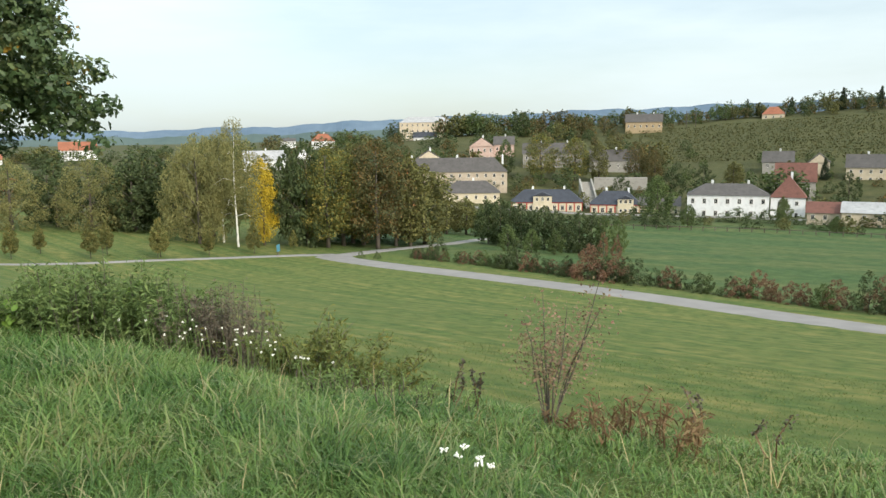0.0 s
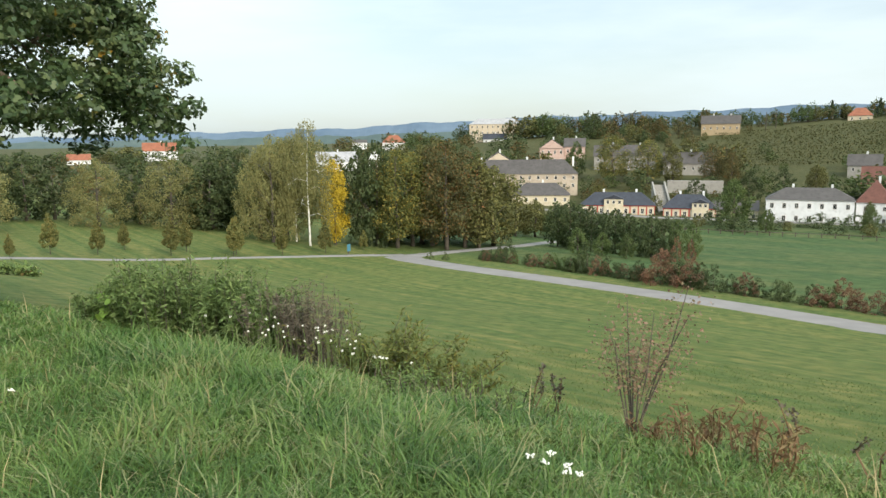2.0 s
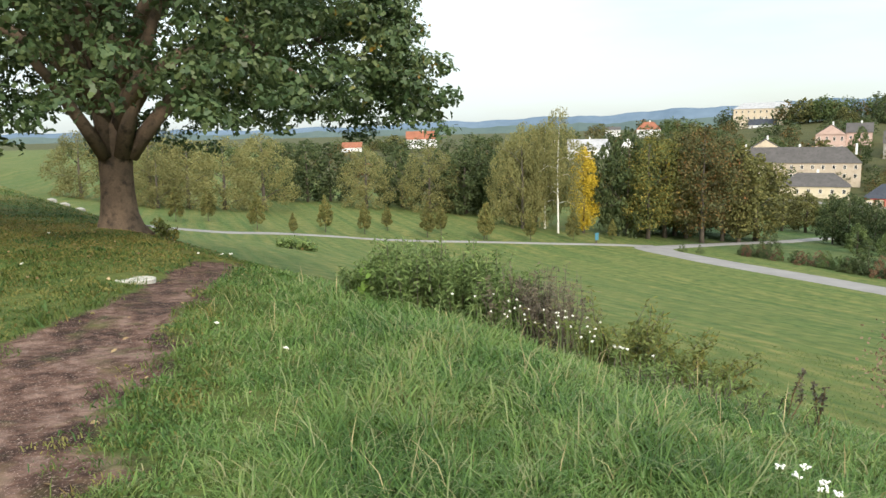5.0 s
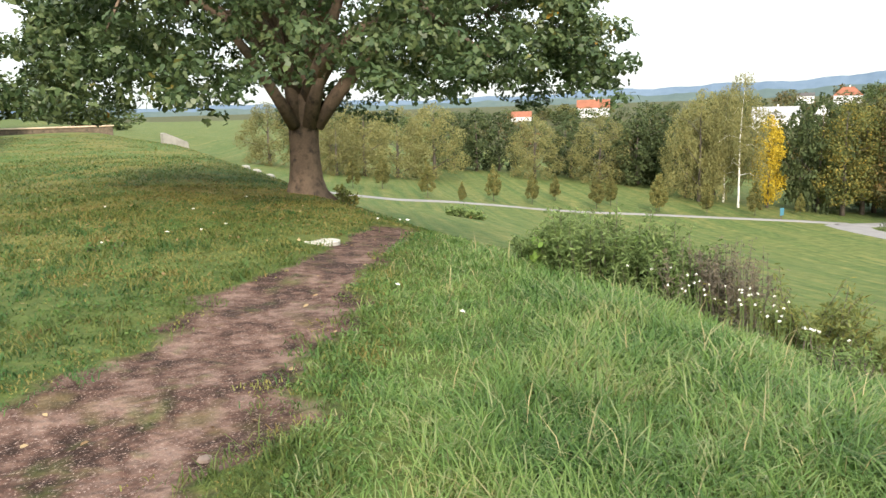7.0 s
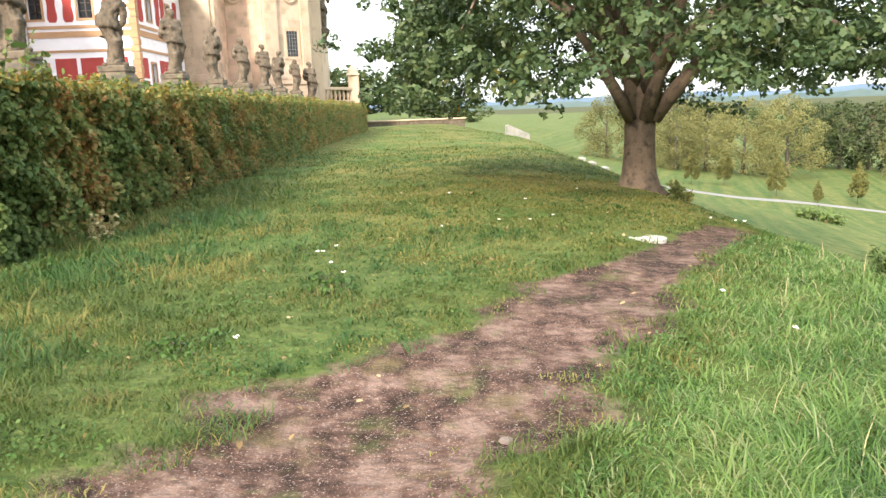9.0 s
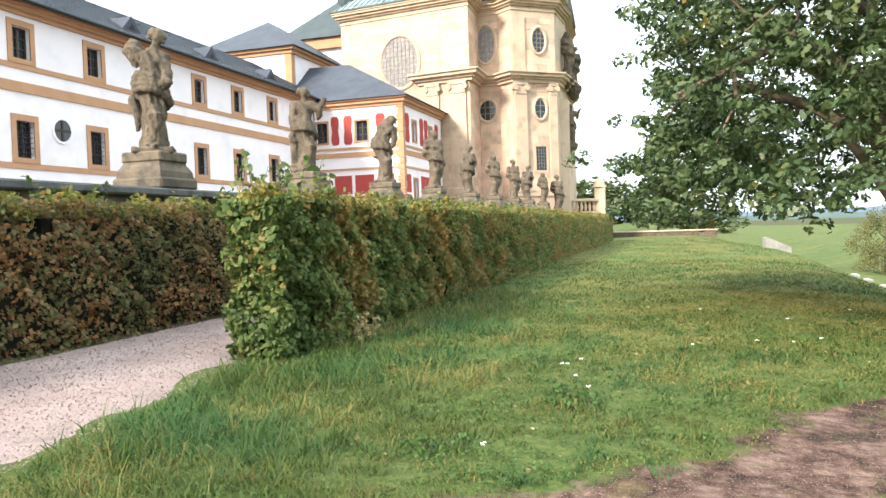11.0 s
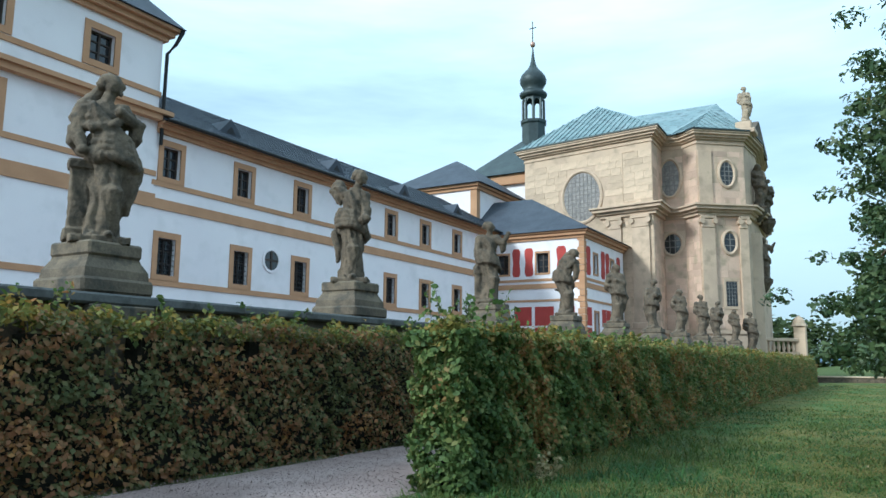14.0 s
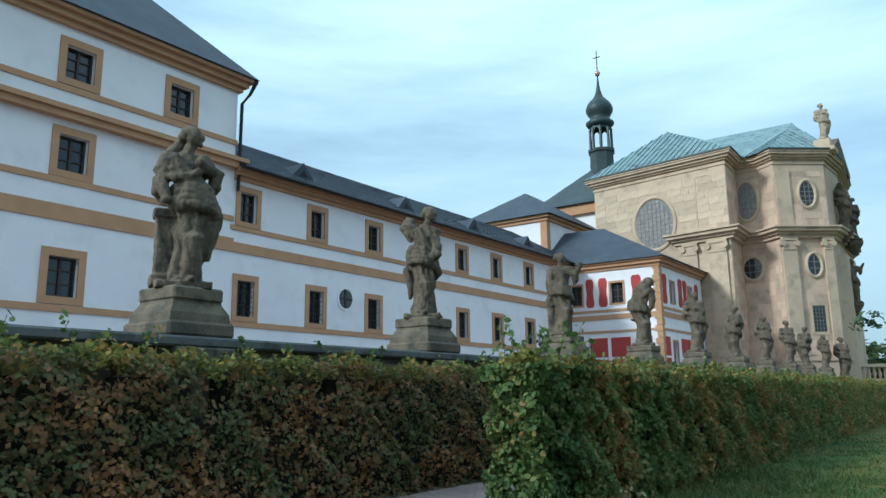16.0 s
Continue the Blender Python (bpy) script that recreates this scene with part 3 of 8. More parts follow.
eaves(wing, mw, 0, WY1 - WY0, 10.3)


def slate_courses(m, length, run, rise, course=0.32, wide=0.5, seed=1):
    """Slates laid in overlapping courses on a pitched plane: local x along the eaves, up the slope from the origin."""
    rng = np.random.default_rng(seed)
    slope = math.hypot(run, rise)
    n = int(slope / course)
    V, F = [], []
    u = np.array([0, run / slope, rise / slope])
    nn = np.array([0, -rise / slope, run / slope])
    for k in range(n + 1):
        a, b = k * course, min(slope, (k + 1) * course + 0.05)
        cuts = np.arange(-rng.random() * wide, length, wide)
        for x in cuts:
            x0, x1 = max(0, x + 0.008), min(length, x + wide - 0.008)
            if x1 - x0 < 0.03:
                continue
            lift = 0.03 + rng.random() * 0.008
            i = len(V)
            for xx, s, h in ((x0, a, lift), (x1, a, lift), (x1, b, 0.004), (x0, b, 0.004)):
                V.append(m @ Vector(np.array([xx, 0, 0]) + u * s + nn * h))
            for xx in (x0, x1):
                V.append(m @ Vector(np.array([xx, 0, 0]) + u * a))
            F += [(i, i + 1, i + 2, i + 3), (i + 4, i + 5, i + 1, i)]
    return V, F


M["slates"] = mat("weathered_slates", (0.050, 0.058, 0.078), (0.075, 0.085, 0.105), 1.0, 0.55, 0.15, 12, islands=True, objvar=0.22)
run, rise = 6.0, 3.4
part("roof", add_ring(bmesh.new(), [[tuple(mw @ Vector((x, -0.6, 10.72))), tuple(mw @ Vector((x, run - 0.6, 10.72 + rise))), tuple(mw @ Vector((x, 2 * run - 0.6, 10.72))), tuple(mw @ Vector((x, run - 0.6, 10.5)))] for x in (0, WY1 - WY0 + 6)]), M["slate"], wing, "dark slate roof")
V, F = slate_courses(mw @ pose(0, -0.62, 10.74), WY1 - WY0 + 6, run, rise)
ob = mesh_obj("slate_covering", V, F, M["slates"], wing)
tagged(ob, kind="stuff")
gut = bmesh.new()
add_tube(gut, [mw @ Vector((0, -0.66, 10.72)), mw @ Vector((WY1 - WY0, -0.66, 10.72))], [0.07, 0.07], 8)
part("gutter", gut, M["iron"], wing, "dark metal gutter")


def dormer(parent, m, s):
    """Small triangular slate-covered vent in the roof slope."""
    bm = bmesh.new()
    z = s * rise / run
    a = [(-0.68, 0, 0), (0.68, 0, 0), (0, 0, 0.74)]
    b = (0, 1.3, 0.74)
    vs = [bm.verts.new(m @ Vector(p)) for p in (*a, b)]
    for q in ((0, 1, 2), (1, 3, 2), (0, 2, 3), (0, 3, 1)):
        bm.faces.new([vs[i] for i in q])
    d = part("dormer", bm, M["slate"], parent, "small triangular slate dormer")
    # no hole is cut: a flat black triangle paints the shade inside the vent
    bm = bmesh.new()
    vs = [bm.verts.new(m @ Vector(p)) for p in ((-0.28, -0.015, 0.06), (0.28, -0.015, 0.06), (0, -0.015, 0.40))]
    bm.faces.new(vs)
    part("vent_opening", bm, M["iron"], d)


for xx, s in ((4.42, 1.25), (11.87, 1.2), (18.35, 1.15), (25.0, 1.2)):
    dormer(wing, mw @ pose(xx, -0.6 + s, 10.76 + s * rise / run), s)
# round window with four lights
rw = new("round_window")
rw.parent = wing
rw.matrix_basis = mw @ pose(6.6, 0, 6.05)
bm = bmesh.new()
add_ring(bm, [[(r * math.cos(a), y, r * math.sin(a)) for a in [2 * math.pi * k / 24 for k in range(24)]] for r, y in ((0.56, 0.0), (0.56, -0.05), (0.45, -0.05), (0.45, 0.0))], cap=False)
part("surround", bm, M["plaster"], rw)
part("pane", lathe([(0.001, 0.0), (0.46, 0.0), (0.46, 0.012), (0.001, 0.012)], 24), M["glass"], rw).matrix_basis = pose(0, -0.003, 0, 90, 0, 0)
bm = bmesh.new()
add_box(bm, -0.05, 0.05, -0.045, -0.012, -0.45, 0.45)
add_box(bm, -0.45, 0.45, -0.04, -0.014, -0.05, 0.05)
part("glazing_cross", bm, M["sash"], rw, "dark glazing cross")

# the taller corner pavilion
tall = thing("corner_pavilion", 0, 0, 0, "three-storey white corner pavilion with ochre trim and hipped roof", "building")
TX, TY0, TY1, TZ = XF + 0.04, 1.0, 18.5, 14.15
mt = face(TX, TY0, 90)
tcols = [2.5, 6.4, 10.42, 14.4]
ops = []
for c in tcols:
    ops += [(c, c + 1.0, 12.2, 13.36), (c, c + 1.0, 9.0, 10.22)] if c < 14 else [(c, c + 1.0, 12.2, 13.36)]
    if c < 14:
        ops.append((c, c + 1.0, 4.85, 6.15))
wall_with_openings("wall", mt, TY1 - TY0, 0, TZ, ops, 0.5, M["plaster"], tall, "white lime plaster wall")
for o in ops:
    window_unit(tall, mt @ pose(o[0], 0, o[2]), o[1] - o[0], o[3] - o[2], 0.24)
part("end_wall", box(TX - 12, TX - 0.5, TY1 - 0.5, TY1, 0, TZ), M["plaster"], tall, "white lime plaster wall")
part("end_wall", box(TX - 12, TX - 0.5, TY0, TY0 + 0.5, 0, TZ), M["plaster"], tall)
for z0, z1, pr in ((11.72, 11.92, 0.05), (10.72, 10.95, 0.3), (10.95, 11.12, 0.42), (8.55, 8.75, 0.05), (7.32, 7.85, 0.06), (4.36, 4.58, 0.05)):
    part("string_course", prism(offset_plan([(TX - 12, TY0), (TX, TY0), (TX, TY1), (TX - 12, TY1)], pr), z0, z1), M["ochre"], tall, "ochre plaster band")
for z0, z1, pr in ((14.0, 14.2, 0.15), (14.2, 14.42, 0.32), (14.42, 14.55, 0.5)):
    part("cornice", prism(offset_plan([(TX - 12, TY0), (TX, TY0), (TX, TY1), (TX - 12, TY1)], pr), z0, z1), M["ochre"], tall, "moulded ochre eaves cornice")
q = offset_plan([(TX - 12, TY0), (TX, TY0), (TX, TY1), (TX - 12, TY1)], 0.62)
bm = bmesh.new()
vs = [bm.verts.new((x, y, 14.56)) for x, y in q] + [bm.verts.new(p) for p in ((TX - 6, TY0 + 6, 21.5), (TX - 6, TY1 - 6, 21.5))]
for fc in ((0, 1, 4), (1, 2, 5, 4), (2, 3, 5), (3, 0, 4, 5), (3, 2, 1, 0)):
    bm.faces.new([vs[i] for i in fc])
part("roof", bm, M["slate"], tall, "dark slate hipped roof")
bm = bmesh.new()
add_tube(bm, [(TX + 0.55, TY1 + 0.5, 14.5), (TX + 0.4, TY1 + 0.3, 13.9), (TX + 0.15, TY1 + 0.12, 13.5), (TX + 0.12, TY1 + 0.12, 9.8)], [0.09, 0.07, 0.07, 0.07])
part("downpipe", bm, M["iron"], tall, "black rainwater pipe")

# the link block with small hipped roof behind the painted pavilion
link = thing("link_block", 0, 0, 0, "white link block with a hipped slate roof", "building")
LX, LY = -26.2, 49.2
part("wall", box(LX - 8, LX, LY, LY + 10, 0, 14.75), M["plaster"], link)
part("corner_trim", box(LX - 0.5, LX + 0.05, LY - 0.05, LY + 0.5, 9, 14.75), M["ochre"], link, "ochre corner strip")
for z0, z1, pr in ((14.55, 14.8, 0.15), (14.8, 15.0, 0.35)):
    part("cornice", prism(offset_plan([(LX - 8, LY), (LX, LY), (LX, LY + 10), (LX - 8, LY + 10)], pr), z0, z1), M["ochre"], link)
bm = bmesh.new()
vs = [bm.verts.new((x, y, 15.0)) for x, y in offset_plan([(LX - 8, LY), (LX, LY), (LX, LY + 10), (LX - 8, LY + 10)], 0.6)] + [bm.verts.new(p) for p in ((LX - 4, LY + 4, 18.2), (LX - 4, LY + 6, 18.2))]
for fc in ((0, 1, 4), (1, 2, 5, 4), (2, 3, 5), (3, 0, 4, 5), (3, 2, 1, 0)):
    bm.faces.new([vs[i] for i in fc])
part("roof", bm, M["slate"], link, "dark slate hipped roof")
ov = lathe([(0.5, -0.02), (0.5, 0.03)], 20, sx=0.6, sy=1.0)
ov = part("oval_window", ov, M["glass"], link)
ov.matrix_basis = pose(LX + 0.01, LY + 2.5, 13.2, 90, 0, 90)

# the red-panelled pavilion
PX, PY0, PY1 = -17.4, 48.1, 57.0
pink = thing("painted_pavilion", 0, 0, 0, "white and ochre pavilion with red painted wall panels", "building")
mf = face(XF, PY0, 0)
wd = PX - XF
ops = [(0.15, 1.0, 7.7, 9.1), (3.15, 4.05, 7.7, 9.1), (0.15, 1.0, 3.4, 5.0)]
wall_with_openings("wall", mf, wd - 0.5, 0, 10.3, ops, 0.5, M["plaster"], pink, "white plaster wall")
for o in ops:
    window_unit(pink, mf @ pose(o[0], 0, o[2]), o[1] - o[0], o[3] - o[2], 0.12)


def shaped_panel(parent, m, x0, x1, z0, z1):
    """Red panel whose upright edges are pinched at the middle, with rounded ears."""
    w, h = (x1 - x0) / 2, (z1 - z0) / 2
    pts = []
    for k in range(28):
        a = 2 * math.pi * k / 28
        c, s = math.cos(a), math.sin(a)
        r = 1 / max(abs(c), abs(s))
        x, z = c * r, s * r
        x *= 1 - 0.22 * math.exp(-(z * 3.2) ** 2)
        x *= 1 - 0.18 * (abs(z) > 0.95)
        pts.append(((x0 + x1) / 2 + x * w, (z0 + z1) / 2 + z * h))
    bm = bmesh.new()
    add_ring(bm, [[tuple(m @ Vector((x, y, z))) for x, z in pts] for y in (0.005, -0.025)])
    return part("wall_panel", bm, M["red"], parent, "red painted plaster panel")


for a, b in ((1.15, 1.75), (2.1, 2.75), (4.5, 5.2)):
    shaped_panel(pink, mf, a + 0.15, b + 0.15, 7.5, 9.5)
for a, b in ((1.45, 2.75), (3.0, 4.4)):
    for c, d in ((5.35, 4.05), (3.9, 2.7)):
        part("wall_panel", box(a, b, -0.025, 0.005, d, c, 0, mf), M["red"], pink, "red painted plaster panel")
for a, b in ((4.85, 5.9),):
    for c, d in ((5.35, 4.05), (3.9, 2.7)):
        part("wall_panel", box(a, b, -0.025, 0.005, d, c, 0, mf), M["red"], pink, "red painted plaster panel")
mside = face(PX, PY0, 90)
lw = PY1 - PY0
ops2 = [(2.0, 2.8, 7.7, 9.1), (5.7, 6.5, 7.7, 9.1), (2.0, 2.8, 3.4, 5.0), (5.7, 6.5, 3.4, 5.0)]
wall_with_openings("wall", mside, lw, 0, 10.3, ops2, 0.5, M["plaster"], pink, "white plaster wall")
for o in ops2:
    window_unit(pink, mside @ pose(o[0], 0, o[2]), o[1] - o[0], o[3] - o[2], 0.12)
for a in (0.5, 3.6, 4.6, 7.2):
    shaped_panel(pink, mside, a, a + 0.85, 7.5, 9.5)
    for c, d in ((5.3, 4.05), (3.9, 2.7)):
        part("wall_panel", box(a, a + 0.9, -0.025, 0.005, d, c, 0, mside), M["red"], pink, "red painted plaster panel")
for m_, L in ((mf, wd), (mside, lw)):
    for z0, z1 in ((6.6, 6.95), (7.12, 7.3), (5.7, 5.85)):
        part("string_course", box(0.02, L + 0.05, -0.05, 0.01, z0, z1, 0, m_), M["ochre"], pink, "ochre plaster band")
for k in range(22):
    part("quoin", box(PX - (0.42 if k % 2 else 0.3), PX + 0.075, PY0 - 0.075, PY0 + (0.3 if k % 2 else 0.42), 1.0 + k * 0.42, 1.0 + k * 0.42 + 0.39), M["ochre"], pink)
plan = [(XF - 2, PY0), (PX, PY0), (PX, PY1), (XF - 2, PY1)]
for z0, z1, pr in ((10.0, 10.2, 0.12), (10.2, 10.42, 0.3), (10.42, 10.52, 0.45)):
    part("cornice", prism(offset_plan(plan, pr), z0, z1), M["ochre"], pink, "moulded ochre eaves cornice")
q = offset_plan(plan, 0.6)
bm = bmesh.new()
vs = [bm.verts.new((x, y, 10.53)) for x, y in q] + [bm.verts.new(p) for p in ((XF - 2.5, PY0 + 4, 14.0), (PX - 5.6, PY0 + 4.2, 14.0))]
for fc in ((0, 1, 5, 4), (1, 2, 5), (2, 3, 4, 5), (3, 0, 4), (3, 2, 1, 0)):
    bm.faces.new([vs[i] for i in fc])
part("roof", bm, M["slate"], pink, "dark slate hipped roof")

# ---------------------------------------------------------------- the church
church = thing("church", 0, 0, 0, "sandstone baroque church with green copper roof and oval windows", "church")
A, Bc, C, D = (-14.9, 57.0), (-15.05, 59.6), (-12.0, 59.4), (-8.9, 61.9)
concave = [(-15.0, 60.4), (-13.3, 60.4)]
CP = [(-26.4, 58.6), A, *concave, C, D, (-8.6, 66.0), (-9.3, 74.0), (-11.0, 78.0), (-14.0, 82.0), (-26.4, 82.0)]
bm = prism(CP, 0, 19.4)
bmesh.ops.recalc_face_normals(bm, faces=bm.faces)
part("wall", bm, M["stone"], church, "yellow sandstone ashlar wall")


def moulding(parent, pts, levels, name="cornice", closed=True, material=None, label=""):
    bm = bmesh.new()
    for z0, z1, d in levels:
        prism(offset_plan(pts, d), z0, z1, bm)
    bmesh.ops.recalc_face_normals(bm, faces=bm.faces)
    return part(name, bm, material or M["stone"], parent, label)


moulding(church, CP, [(18.75, 18.9, 0.08), (19.1, 19.25, 0.18), (19.25, 19.45, 0.38), (19.45, 19.62, 0.58), (19.62, 19.74, 0.66)], "cornice", label="moulded stone cornice")
moulding(church, CP, [(19.745, 19.86, 0.74)], "gutter", material=M["copperdark"], label="dark copper eaves gutter")
LOW = [(-19.1, 57.62), A, *concave, C, D, (-8.6, 66.0), (-9.3, 74.0), (-11.0, 78.0), (-14.0, 81.0), (-19.1, 81.0)]
moulding(church, LOW, [(12.95, 13.2, 0.25), (13.2, 13.4, 0.45), (13.4, 13.65, 0.75), (13.65, 13.78, 0.92)], "entablature", label="projecting stone entablature")
moulding(church, LOW, [(3.8, 4.1, 0.30), (0, 3.8, 0.2)], "plinth")


def along(p0, p1):
    """Pose of a wall face that runs from p0 to p1, its front to the right of that way."""
    return face(p0[0], p0[1], math.degrees(math.atan2(p1[1] - p0[1], p1[0] - p0[0]))), math.dist(p0, p1)


def pilaster(parent, m, x0, x1, z0=4.1, z1=12.95):
    bm = bmesh.new()
    add_box(bm, x0, x1, -0.22, 0.01, z0 + 0.5, z1 - 0.95, 0, m)
    add_box(bm, x0 - 0.12, x1 + 0.12, -0.34, 0.01, z0, z0 + 0.5, 0.04, m)
    sh = part("pilaster", bm, M["stone"], parent, "flat sandstone pilaster")
    bm = bmesh.new()
    add_box(bm, x0 - 0.1, x1 + 0.1, -0.36, 0.01, z1 - 0.25, z1, 0.03, m)
    add_box(bm, x0 + 0.02, x1 - 0.02, -0.28, 0.01, z1 - 0.95, z1 - 0.25, 0.03, m)
    for xx in (x0 + 0.02, x1 - 0.02):
        add_tube(bm, [m @ Vector((xx, -0.02, z1 - 0.45)), m @ Vector((xx, -0.42, z1 - 0.45))], [0.22, 0.22], 10)
    part("capital", bm, M["stone"], sh, "ionic volute capital")
    return sh


def oval_window(parent, m, x, z, rx, rz, bars, rim=0.28, pale=False):
    """Oval stone rim, dark glass and a lattice of glazing bars on a wall face."""
    w = new("oval_window")
    w.parent = parent
    w.matrix_basis = m @ pose(x, 0, z)
    n = 32
    ring = [(math.cos(2 * math.pi * k / n), math.sin(2 * math.pi * k / n)) for k in range(n)]
    bm = bmesh.new()
    add_ring(bm, [[(c * (rx + o), y, s * (rz + o)) for c, s in ring] for o, y in ((rim, 0.02), (rim, -0.10), (rim * 0.5, -0.16), (0.06, -0.10), (0.0, 0.0))], cap=False)
    bmesh.ops.recalc_face_normals(bm, faces=bm.faces)
    part("rim", bm, M["stone"], w, "moulded oval stone rim")
    bm = bmesh.new()
    add_ring(bm, [[(c * (rx + 0.02), y, s * (rz + 0.02)) for c, s in ring] for y in (-0.03, -0.012)])
    part("pane", bm, M["palewin"] if pale else M["glass"], w)
    bm = bmesh.new()
    for i in range(1, bars[0]):
        u = -1 + 2 * i / bars[0]
        h = rz * math.sqrt(1 - u * u)
        add_box(bm, u * rx - 0.03, u * rx + 0.03, -0.06, -0.028, -h, h)
    for j in range(1, bars[1]):
        v = -1 + 2 * j / bars[1]
        h = rx * math.sqrt(1 - v * v)
        add_box(bm, -h, h, -0.055, -0.029, v * rz - 0.03, v * rz + 0.03)
    part("lattice", bm, M["lattice"], w, "leaded lattice bars")


M["palewin"] = mat("pale_leaded_glass", (0.30, 0.27, 0.25), (0.16, 0.15, 0.15), 2.5, 0.3, 0.1, 5)
mfront, Lf = along(CP[0], A)
xa = lambda X: (X + 26.4) / (26.4 - 14.9) * Lf
oval_window(church, mfront, xa(-20.95), 15.05, 1.62, 2.0, (9, 11), 0.3, True)
pilaster(church, mfront, xa(-18.6), xa(-17.5))
pilaster(church, mfront, xa(-16.6), xa(-15.2))
bm = bmesh.new()
for a, b, c, d in ((xa(-17.35), xa(-17.3), 14.1, 18.2), (xa(-17.3), xa(-16.3), 18.15, 18.2), (xa(-17.3), xa(-16.3), 14.1, 14.15)):
    add_box(bm, a, b, -0.06, 0.01, c, d, 0, mfront)
part("blind_panel_frame", bm, M["stone"], church)
mcon, Lc = along(*concave)
oval_window(church, mcon, 0.62, 16.4, 0.72, 1.45, (4, 7), 0.3, True)
oval_window(church, mcon, 0.66, 11.0, 0.62, 0.78, (3, 3), 0.3)
mpier, Lp = along(C, D)
pilaster(church, mpier, 0.05, 1.15)
pilaster(church, mpier, Lp - 0.75, Lp - 0.05)
for a, b in ((0.05, 1.15),):
    part("upper_pilaster", box(a, b, -0.14, 0.01, 13.8, 18.2, 0, mpier), M["stone"], church)
oval_window(church, mpier, 2.45, 16.4, 0.52, 0.92, (3, 5), 0.28)
oval_window(church, mpier, 2.45, 10.9, 0.44, 0.75, (2, 3), 0.28)
slit = window_unit(church, mpier @ pose(1.95, 0, 5.9), 0.95, 1.95, 0.2, lights=(3, 5), trim=M["stone"])
part("louvre_pane", box(0.03, 0.92, -0.03, 0.004, 0.03, 1.92), M["glass"], slit, "dark leaded pane")
bm = bmesh.new()
for k in range(1, 4):
    add_box(bm, 0.95 * k / 4 - 0.015, 0.95 * k / 4 + 0.015, -0.045, -0.03, 0.03, 1.92)
for k in range(1, 7):
    add_box(bm, 0.03, 0.92, -0.042, -0.03, 1.95 * k / 7 - 0.012, 1.95 * k / 7 + 0.012)
part("lattice", bm, M["lattice"], slit)

# ashlar blocks of the faces that the walk looks at


def ashlar(parent, m, length, z0, z1, holes, single, seed, bw=1.15, bh=0.56):
    rng = np.random.default_rng(seed)
    if single:
        unit = bpy.data.meshes.new("stone_block")
        b = box(0, 1, -0.022, 0.005, 0, 1)
        b.to_mesh(unit)
        b.free()
        unit.materials.append(M["stoneblock"])
    bm = bmesh.new()
    z, row = z0, 0
    while z < z1 - 0.1:
        h = min(bh * rng.uniform(0.9, 1.1), z1 - z)
        x = 0.02
        first = rng.uniform(0.4, 1.0)
        while x < length - 0.05:
            w = min(bw * (first if x < 0.1 else rng.uniform(0.6, 1.35)), length - x - 0.02)
            cx, cz = x + w / 2, z + h / 2
            if w > 0.12 and not any(((cx - a) / (rx + w / 2)) ** 2 + ((cz - c) / (rz + h / 2)) ** 2 < 1 for a, c, rx, rz in holes):
                if single:
                    o = new("stone_block", unit)
                    o.parent = parent
                    o.matrix_basis = m @ Matrix.LocRotScale((x + 0.006, -rng.uniform(0, 0.012), z + 0.006), None, (w - 0.012, 1, h - 0.012))
                else:
                    d = rng.uniform(0.010, 0.024)
                    add_box(bm, x + 0.006, x + w - 0.006, -d, 0.005, z + 0.006, z + h - 0.006, 0, m)
            x += w
        z += h
    if single:
        bm.free()
    else:
        tagged(part("ashlar", bm, M["blocks"], parent), kind="stuff")


M["blocks"] = mat("sandstone_blocks_joined", (0.61, 0.43, 0.32), (0.48, 0.345, 0.265), 0.6, 0.88, 0.2, 14, dark=(0.38, 0.30, 0.21), objvar=0.16, islands=True)
ashlar(church, mfront, Lf, 4.2, 18.2, [(xa(-20.95), 15.05, 1.8, 2.2)], True, 4)
for p0, p1, hs in ((A, concave[0], []), (*concave, []), (concave[1], C, [])):
    mm, LL = along(p0, p1)
    ashlar(church, mm, LL, 4.2, 18.2, [(0.62, 16.4, 0.9, 1.6), (0.66, 11.0, 0.8, 0.95)] if p0 == concave[0] else hs, False, 5)
ashlar(church, mpier, Lp, 4.2, 18.2, [(2.45, 16.4, 0.7, 1.1), (2.45, 10.9, 0.6, 0.9), (2.42, 6.9, 0.7, 1.15)], False, 6)

# copper roofs with standing seams


